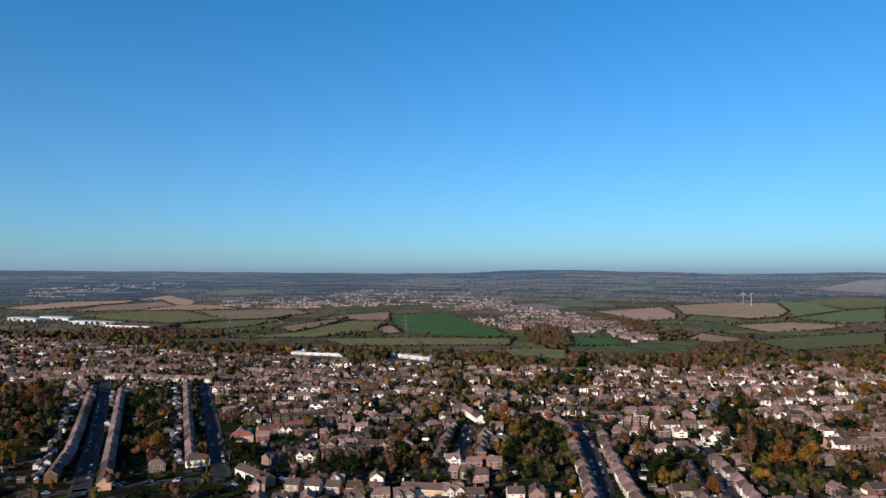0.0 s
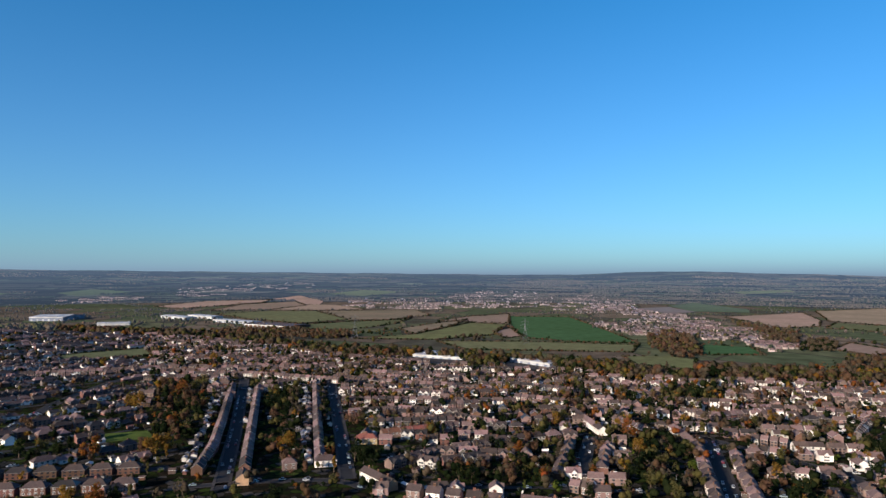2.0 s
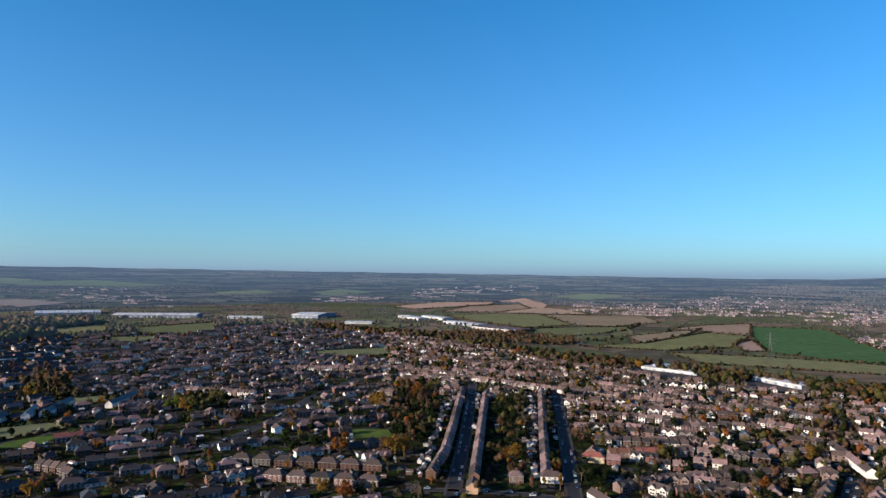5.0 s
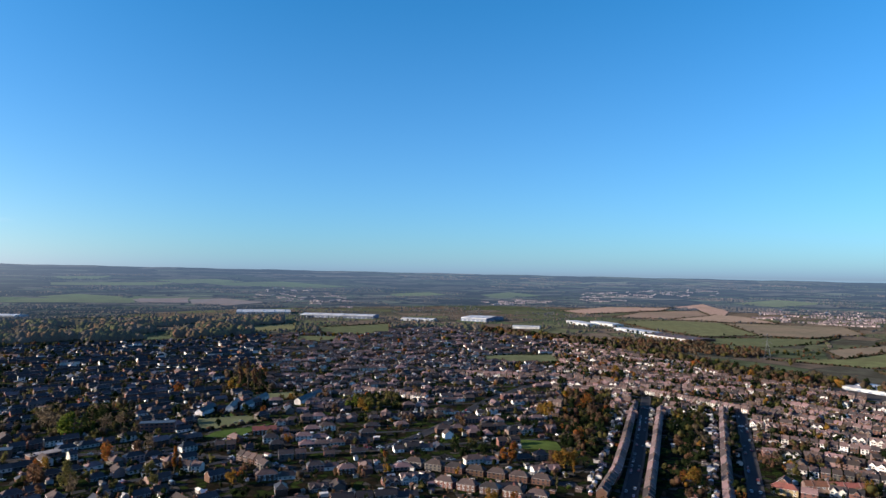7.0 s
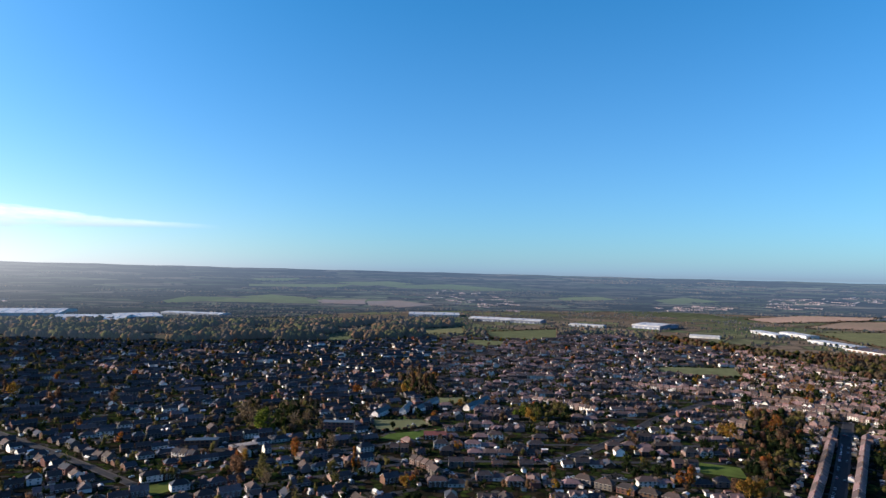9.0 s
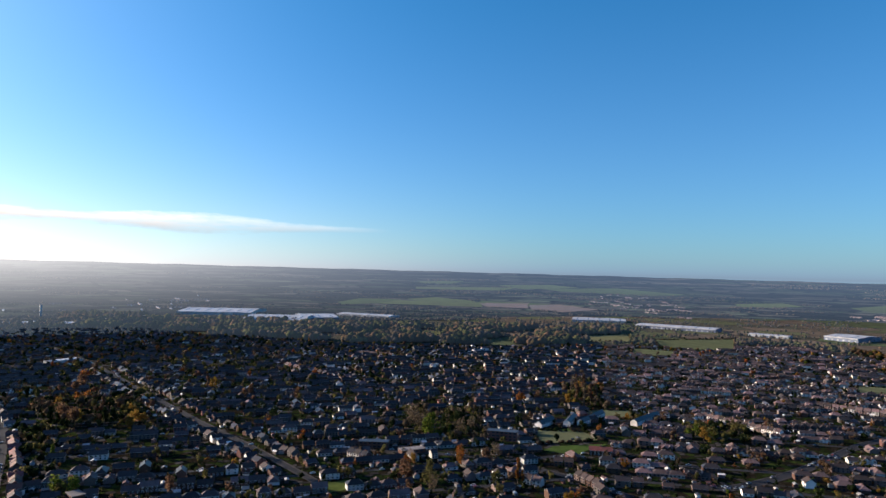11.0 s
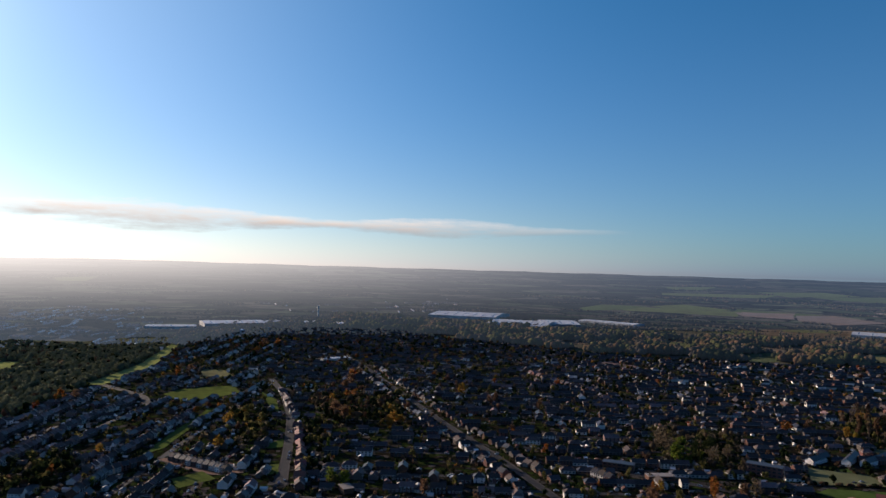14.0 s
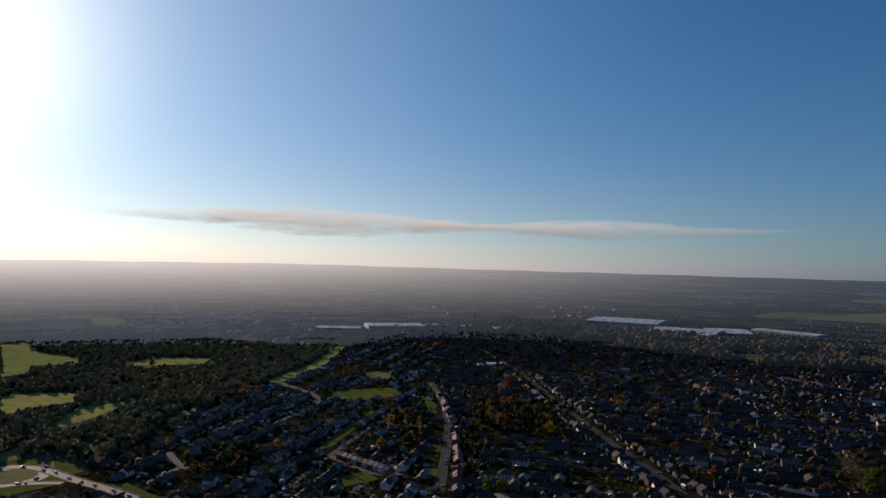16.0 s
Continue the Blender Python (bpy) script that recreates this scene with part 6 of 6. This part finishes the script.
tree("lime", -605, 200, 10)
tree("russet", -820, 93, 14)
tree("green", -761, 50, 12)
tree("green", -731, 60, 12)
tree("olive", -507, 98, 10)
tree("olive", -527, -5, 9)
tree("russet", -846, 34, 13)
tree("russet", -864, 42, 13)
tree("orange", -1388, -388, 16)
tree("russet", -1390, -416, 16)
tree("lime", -610, -121, 14, "cone")
tree("orange", -631, 78, 9)
tree("gold", -608, -221, 13)
tree("gold", -702, -246, 14)
tree("olive", -709, -229, 13)
tree("orange", -790, -483, 15)
tree("russet", -804, -471, 12)
tree("lime", -523, -102, 12)
tree("gold", -714, -77, 13)
tree("russet", -785, -148, 15)
tree("olive", -553, -415, 10)
tree("gold", -579, -316, 10)
tree("orange", -519, -321, 9)
tree("lime", -519, -371, 8)
tree("lime", -495, -274, 8)
tree("orange", -1000, -430, 14)
tree("russet", -1023, -420, 13)
tree("russet", -953, -754, 16)
tree("orange", -795, -600, 15)
tree("russet", -807, -592, 14)
tree("orange", -853, -147, 13)
tree("orange", -868, -139, 12)
tree("gold", -838, -163, 11)
tree("russet", -870, -178, 17, "tall")
tree("olive", -876, -192, 19, "tall")
tree("green", -866, -200, 18, "tall")
tree("russet", -792, -112, 18, "tall")
tree("green", -788, -104, 17, "tall")
tree("gold", -775, -82, 12)
tree("orange", -1030, -171, 13)
tree("russet", -1041, -160, 12)
tree("russet", -834, 490, 19, "tall")
tree("russet", -843, 497, 18, "tall")
tree("bare", -829, 482, 18, "tall")
tree("russet", -850, 488, 17, "tall")
tree("bare", -839, 478, 16)
tree("gold", -815, 470, 12)
tree("lime", -661, 211, 14)
tree("green", -653, 235, 14)
tree("green", -664, 242, 13)
tree("green", -645, 222, 13)
tree("bare", -700, 205, 14)
tree("bare", -690, 196, 13)
tree("bare", -676, 196, 13)
tree("orange", -542, 200, 10)
tree("orange", -524, 148, 10)
tree("gold", -532, 156, 9)
tree("orange", -487, 229, 13, "cone")
tree("olive", -500, 160, 12)
tree("gold", -629, 424, 9)
tree("olive", -622, 432, 9)
tree("olive", -634, 415, 9)

# ---- parked cars ----
PAINT = [material("car_paint", c, 0.35, 0.15, spec=0.5) for c in ((0.42, 0.42, 0.42), (0.24, 0.31, 0.33), (0.02, 0.02, 0.025), (0.04, 0.06, 0.14), (0.22, 0.03, 0.03), (0.10, 0.105, 0.11))]
PAINT_WORDS = ("white", "silver", "black", "dark blue", "red", "grey")
TYRE = material("tyre_rubber", (0.015, 0.015, 0.015), 0.9, 0.1)
CAR_PROTOS = {}


def car_shapes(paint):
    body, glass = Shape(), Shape()
    prof = [(-2.1, 0.35), (-2.15, 0.8), (-1.75, 0.95), (1.1, 0.95), (1.95, 0.82), (2.1, 0.5), (2.05, 0.3)]
    top = [(-1.6, 0.95), (-1.15, 1.45), (0.35, 1.47), (1.05, 0.95)]
    for s, (ps, w, mat) in ((body, (prof, 0.86, paint)), (glass, (top, 0.74, GLASS))):
        for (x0, z0), (x1, z1) in zip(ps, ps[1:] + (ps[:1] if s is body else [])):
            s.face([(x0, -w, z0), (x0, w, z0), (x1, w, z1), (x1, -w, z1)], paint if s is glass and z0 == 1.45 else mat)
        s.face([(x, -w, z) for x, z in ps], mat)
        s.face([(x, w, z) for x, z in ps[::-1]], mat)
    return body, glass


def tagged_car(top, k, where):
    tagged(top, f"{PAINT_WORDS[k]} hatchback car {where}", "car", "cars in the streets")
    return top


def car(x, y, angle, rnd, where="parked at the kerb"):
    k = rnd.choice((0, 0, 0, 1, 1, 2, 2, 3, 4, 5))
    m = pose(x, y, 0.2, 0, 0, angle)
    if k in CAR_PROTOS:
        return tagged_car(copy_thing(CAR_PROTOS[k], m), k, where)
    top = new("car")
    tagged_car(top, k, where)
    body, glass = car_shapes(PAINT[k])
    part("body", body, top)
    part("window", glass, top)
    for sx in (-1.3, 1.3):
        for sy in (-0.8, 0.8):
            s = Shape()
            s.tube((sx, sy - 0.1, 0.31), (sx, sy + 0.1, 0.31), 0.31, 0.31, TYRE, 10)
            part("wheel", s, top)
    top.matrix_world = m
    CAR_PROTOS[k] = top
    return top


rng = random.Random(91)
CARS = 0
for line, width in ROAD_LINES:
    for (x0, y0), (x1, y1) in zip(line, line[1:]):
        span, angle = math.hypot(x1 - x0, y1 - y0), math.degrees(math.atan2(y1 - y0, x1 - x0))
        for side in (-1, 1):
            k = rng.uniform(2, 12)
            while k < span - 3:
                x, y = x0 + (x1 - x0) * k / span, y0 + (y1 - y0) * k / span
                o = side * (width * 0.34 - 1.1)
                if CARS < 160 and math.hypot(x, y) < 760 and rng.random() < 0.42:
                    CARS += 1
                    car(x - math.sin(radians(angle)) * o, y + math.cos(radians(angle)) * o, angle + (180 if side > 0 else 0), rng)
                k += rng.uniform(5.5, 14)

# cars on the roundabout and at the kerbs beside it
for turn in (20, 62, 95, 150, 205, 250, 318):
    a = radians(turn)
    car(-433 + math.cos(a) * 24.5, -473 + math.sin(a) * 24.5, turn + 90, rng, "on the pale roundabout road").location.z = 0.65
for x, y, angle in ((-452, -446, 70), (-444, -425, 72), (-437, -394, 80), (-431, -371, 76), (-425, -352, 74), (-462, -466, 118), (-424, -447, 50)):
    car(x, y, angle, rng).location.z = 0.62

# the cars of the farther streets and drives
STREET_CARS = Shape()
for x, y, angle in CAR_SPOTS:
    for s in car_shapes(PAINT[rng.choice((0, 0, 0, 1, 1, 2, 3, 4, 5))]):
        STREET_CARS.tone = rng.random()
        lay(STREET_CARS, s, x, y, 0.2, angle)
tagged(part("street_cars", STREET_CARS), "white, silver and dark cars parked along residential streets", "cars", kind="stuff")

# ---- trees of woods, gardens and hedges ----
WOODS_POOL = (("bare", 7), ("russet", 2), ("olive", 3), ("green", 3))
# foliage with haze painted in as glow, used from the town's edge outwards
FAR_POOL = (("far_bare", 5), ("far_brown", 2), ("far_olive", 3), ("far_dark", 2))
HEDGE_POOL = (("bare", 4), ("green", 2), ("russet", 1), ("olive", 1))


def sector(turn0, turn1, r0, r1, steps=8):
    a = [turn0 + (turn1 - turn0) * k / steps for k in range(steps + 1)]
    f0 = r0 if callable(r0) else (lambda t: r0)
    f1 = r1 if callable(r1) else (lambda t: r1)
    return [(-math.sin(radians(t)) * f0(t), math.cos(radians(t)) * f0(t)) for t in a] + [(-math.sin(radians(t)) * f1(t), math.cos(radians(t)) * f1(t)) for t in a[::-1]]


wood(sector(57, 101, lambda t: town_edge(t) + 10, lambda t: town_edge(t) + 480), 10.5, (("far_bare", 5), ("far_brown", 3), ("far_olive", 6), ("far_dark", 4)), 11, (9, 18), 40, 1.4, 0.3, wide=0.95)
wood(sector(40, 57, lambda t: town_edge(t) + 10, lambda t: town_edge(t) + 120), 13, FAR_POOL, 12, (7, 12), 34, 1.4)
wood(sector(-36, 40, lambda t: town_edge(t) - 10, lambda t: town_edge(t) + 80), 9.0, (("bare", 5), ("russet", 4), ("olive", 4), ("green", 3), ("gold", 0.4), ("orange", 0.4)), 13, (7, 14), 40, 1.3)
wood(sector(100, 114, lambda t: town_edge(t) + 10, lambda t: town_edge(t) + 260), 13, FAR_POOL, 14, (8, 14), 30, 1.6)
# sun-side wood, lightened by its haze-paled sage foliage
wood(sector(113, 143, lambda t: town_edge(t) + 8, lambda t: town_edge(t) + min(780, 60 + (t - 113) * 60) + max(0, t - 128) * 22), 7.6, (("bare", 0.4), ("russet", 0.6), ("sage", 11), ("green", 1)), 15, (7, 11), 12, 0.9)
wood(sector(125, 143, 1630, 1700), 11, FAR_POOL, 16, (8, 14), 26, 1.7)

wood([(169, 1421), (229, 1542), (249, 1368), (208, 1082), (160, 1049), (148, 1205)], 11, (("bare", 4), ("russet", 4), ("olive", 1)), 21, (7, 12), 26, 1.6)
wood([(464, 2028), (558, 2029), (544, 1695), (431, 1343), (376, 1368), (410, 1616)], 14, (("bare", 6), ("russet", 2), ("olive", 1)), 22, (6, 10), 26, 1.6)
wood([(-755, 1351), (-585, 1437), (-465, 1438), (-400, 1239), (-641, 1202)], 11, (("russet", 4), ("bare", 4), ("olive", 2)), 23, (6, 10), 26, 1.6)
wood([(424, 1320), (500, 1426), (510, 1371), (432, 1190), (386, 1189)], 12, (("green", 3), ("bare", 4)), 24, (6, 10), 26, 1.6)
wood([(425, 1133), (522, 1136), (717, 1087), (648, 983), (367, 978)], 13, (("bare", 5), ("olive", 3), ("russet", 3), ("green", 1)), 25, (7, 12), 26, 1.6)

GROVE_POOLS = {
    "mixed": (("green", 8), ("olive", 4), ("russet", 3), ("bare", 2), ("gold", 0.7), ("orange", 0.6)),
    "dark": (("green", 7), ("olive", 2), ("bare", 1)),
    "warm": (("russet", 2.5), ("olive", 4), ("green", 4), ("gold", 0.5), ("orange", 0.3), ("bare", 4)),
    "bare": (("bare", 7), ("olive", 2), ("green", 2)),
    "olive": (("olive", 4), ("green", 5), ("bare", 1), ("gold", 0.5)),
}
for i, (kind, poly) in enumerate(GROVES):
    far = math.hypot(*poly[0]) > 700
    wood(poly, 9.5, GROVE_POOLS[kind], 300 + i, (5, 10), 50 if not far else 36, 0.85 if not far else 1.2)

# bushes and clipped hedges close round the houses
rng = random.Random(55)
for x, y, angle, length in GARDEN_SPOTS:
    a = radians(angle)
    for _ in range(3 if math.hypot(x, y) < 800 else 2):
        ox, oy = rng.uniform(-length * 0.6, length * 0.6), rng.choice((-1, 1)) * rng.uniform(6.5, 15)
        px, py = x + math.cos(a) * ox - math.sin(a) * oy, y + math.sin(a) * ox + math.cos(a) * oy
        if on_road(px, py, 0.5) or on_field(px, py) or taken(px, py, 3):
            continue
        h = rng.uniform(1.2, 3.0)
        wild_tree(mixed(rng, (("green", 6), ("olive", 3), ("bare", 2), ("russet", 1.5), ("gold", 0.3))), px, py, h, 9, h * 0.22, rnd=rng, wide=0.6)

# garden trees
rng = random.Random(77)
NEAR_TREES = 0
for _ in range(17000):
    t, q = rng.uniform(-35, 141), rng.random()
    r = math.sqrt(300 ** 2 + q * (1600 ** 2 - 300 ** 2))
    x, y = -math.sin(radians(t)) * r, math.cos(radians(t)) * r
    if 34 < t < 62 and rng.random() < 0.3:
        continue
    if r > town_edge(t) or on_field(x, y) or on_road(x, y, 1.5) or hides_field(x, y, 6) or taken(x, y, 4.8):
        continue
    colour = mixed(rng, (("green", 7), ("olive", 3), ("bare", 3), ("russet", 2.2), ("gold", 0.9), ("orange", 0.7), ("lime", 0.3)) if t < 62 else (("green", 10), ("olive", 5), ("bare", 3), ("russet", 1.4), ("gold", 0.3), ("orange", 0.25)))
    h = rng.choice((4, 4, 5, 5, 6, 7, 8, 10)) * (1.2 if t < 34 else 1.0)
    if r < 1.2 * 2.97 * sky_line(t) and NEAR_TREES < 95:
        NEAR_TREES += 1
        tree(colour, x, y, h * 1.1, rng.choice(("round", "round", "round", "tall", "cone")))
    else:
        take(x, y)
        wild_tree(colour, x, y, h, 44 if r < 900 else 28, h * (0.085 if r < 900 else 0.12), rnd=rng)

# taller trees among the gardens of the leafier quarter
rng = random.Random(83)
for _ in range(2400):
    t, q = rng.uniform(-35, 8), rng.random()
    r = math.sqrt(420 ** 2 + q * (1000 ** 2 - 420 ** 2))
    x, y = -math.sin(radians(t)) * r, math.cos(radians(t)) * r
    if r > town_edge(t) or on_field(x, y) or on_road(x, y, 2) or hides_field(x, y, 8) or taken(x, y, 5.0):
        continue
    take(x, y)
    h = rng.uniform(6, 11)
    wild_tree(mixed(rng, (("olive", 4), ("russet", 4), ("green", 4), ("bare", 3), ("gold", 1.2), ("orange", 1.2))), x, y, h, 42, h * 0.1, rnd=rng)

# the older quarter past the main road, where the trees stand above the roofs
for _ in range(5200):
    t, q = rng.uniform(74, 114), rng.random()
    r = math.sqrt(640 ** 2 + q * (1850 ** 2 - 640 ** 2))
    if rng.random() > np.interp(r, (640, 1000, 1300), (0.12, 0.4, 0.85)) * np.interp(t, (74, 88, 114), (0.3, 1, 1)):
        continue
    x, y = -math.sin(radians(t)) * r, math.cos(radians(t)) * r
    if r > town_edge(t) or on_field(x, y) or on_road(x, y, 2) or hides_field(x, y, 8) or taken(x, y, 5.2):
        continue
    take(x, y)
    h = rng.uniform(6, 11)
    # the farthest of these trees take the foliage with the haze glow
    wild_tree(mixed(rng, FAR_POOL if r > 1650 else (("green", 5), ("olive", 5), ("russet", 3), ("bare", 4), ("gold", 0.6), ("orange", 0.8))), x, y, h, 30, h * 0.11, rnd=rng, wide=0.55)

# the planted belt where the town thins out
for _ in range(3000):
    t, q = rng.uniform(12, 34), rng.random()
    r = town_edge(t) - 480 * q ** 1.5
    x, y = -math.sin(radians(t)) * r, math.cos(radians(t)) * r
    if on_field(x, y) or on_road(x, y, 2) or hides_field(x, y, 8) or taken(x, y, 5.5):
        continue
    take(x, y)
    h = rng.uniform(5, 10)
    wild_tree(mixed(rng, (("green", 6), ("olive", 3), ("russet", 3), ("bare", 4), ("gold", 0.5))), x, y, h, 34, h * 0.11, rnd=rng)

# hedges round the fields and trees along them
for i, (kind, poly) in enumerate(FIELD_AREAS):
    if kind in ("emerald", "grass", "pasture", "brown", "tan", "green") and math.hypot(*poly[0]) < 2800:
        hedge(list(poly) + [poly[0]], 100 + i)

# far spinneys and hedgerow lines on the plain
rng = random.Random(5)
for _ in range(650):
    t = rng.uniform(-38, 143)
    r = rng.uniform(max(1250, town_edge(t) + 150), max(far_start(t) - 60, 1300))
    x, y = -math.sin(radians(t)) * r, math.cos(radians(t)) * r
    if on_field(x, y):
        continue
    a, span = rng.uniform(0, math.pi), rng.uniform(40, 260)
    n = int(span / 14)
    c = mixed(rng, WOODS_POOL)
    for k in range(n):
        px, py = x + math.cos(a) * span * (k / n - 0.5) + rng.uniform(-5, 5), y + math.sin(a) * span * (k / n - 0.5) + rng.uniform(-5, 5)
        if math.hypot(px, py) < far_start(turn_of(px, py)) - 20 and not on_field(px, py):
            wild_tree(mixed(rng, FAR_POOL if math.hypot(px, py) > 1500 else HEDGE_POOL) if rng.random() > 0.6 or math.hypot(px, py) > 1500 else c, px, py, rng.uniform(5, 11), 9, 2.6, rnd=rng)

# hedgerows and strips of woodland drawn across the far plain
rng = random.Random(6)
for _ in range(900):
    t = rng.uniform(-40, 141) if rng.random() < 0.6 else rng.uniform(-40, 5)
    r = far_start(t) + 40 + (4650 - far_start(t)) * rng.random() ** 1.3
    span, deep, lean_in = rng.uniform(60, 420), rng.choice((0, 0, 0, 8, 25, 70)), rng.uniform(-0.25, 0.25)
    colour = rng.choice(("far_dark", "far_bare", "far_bare", "far_bare"))
    for k in range(int(span / 9 * (1 + deep / 25))):
        u = rng.uniform(-0.5, 0.5) * span
        a, q = radians(t) + u / r, r + u * lean_in + rng.uniform(-0.5, 0.5) * deep
        x, y = -math.sin(a) * q, math.cos(a) * q
        if not on_field(x, y) and not taken(x, y, 9):
            h = rng.uniform(3.0, 6.5) * (1.3 if deep else 0.8)
            clump(colour, x, y, land(x, y) + h * 0.45, h, 0.7, land(x, y), rng)

for colour, (v, f, smooth) in FOLIAGE.items():
    me = bpy.data.meshes.new("trees")
    me.from_pydata(v, [], f)
    me.polygons.foreach_set("use_smooth", smooth)
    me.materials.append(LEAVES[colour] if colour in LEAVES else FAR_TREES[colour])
    words = TREE_WORDS[colour] if colour in TREE_WORDS else "far woods and hedgerows with haze painted in as glow"
    tagged(new("trees", me), f"woods, hedges and garden trees: {words}" if colour in TREE_WORDS else words, "trees", kind="stuff")

if SIDE_ROADS.f:
    tagged(part("road", SIDE_ROADS), "narrow grey residential roads between house rows", "road", kind="structure")
if VILLAGES.f:
    tagged(part("village_houses", VILLAGES), "far villages of small pale houses with brown roofs", "houses", kind="stuff")
if OUTBUILDINGS.f:
    tagged(part("outbuildings", OUTBUILDINGS), "sheds, garages and conservatories in back gardens", "sheds", kind="stuff")
if FAR_HOUSES.f:
    tagged(part("far_houses", FAR_HOUSES), "streets of brick and white-rendered houses with tiled roofs", "houses", kind="stuff")
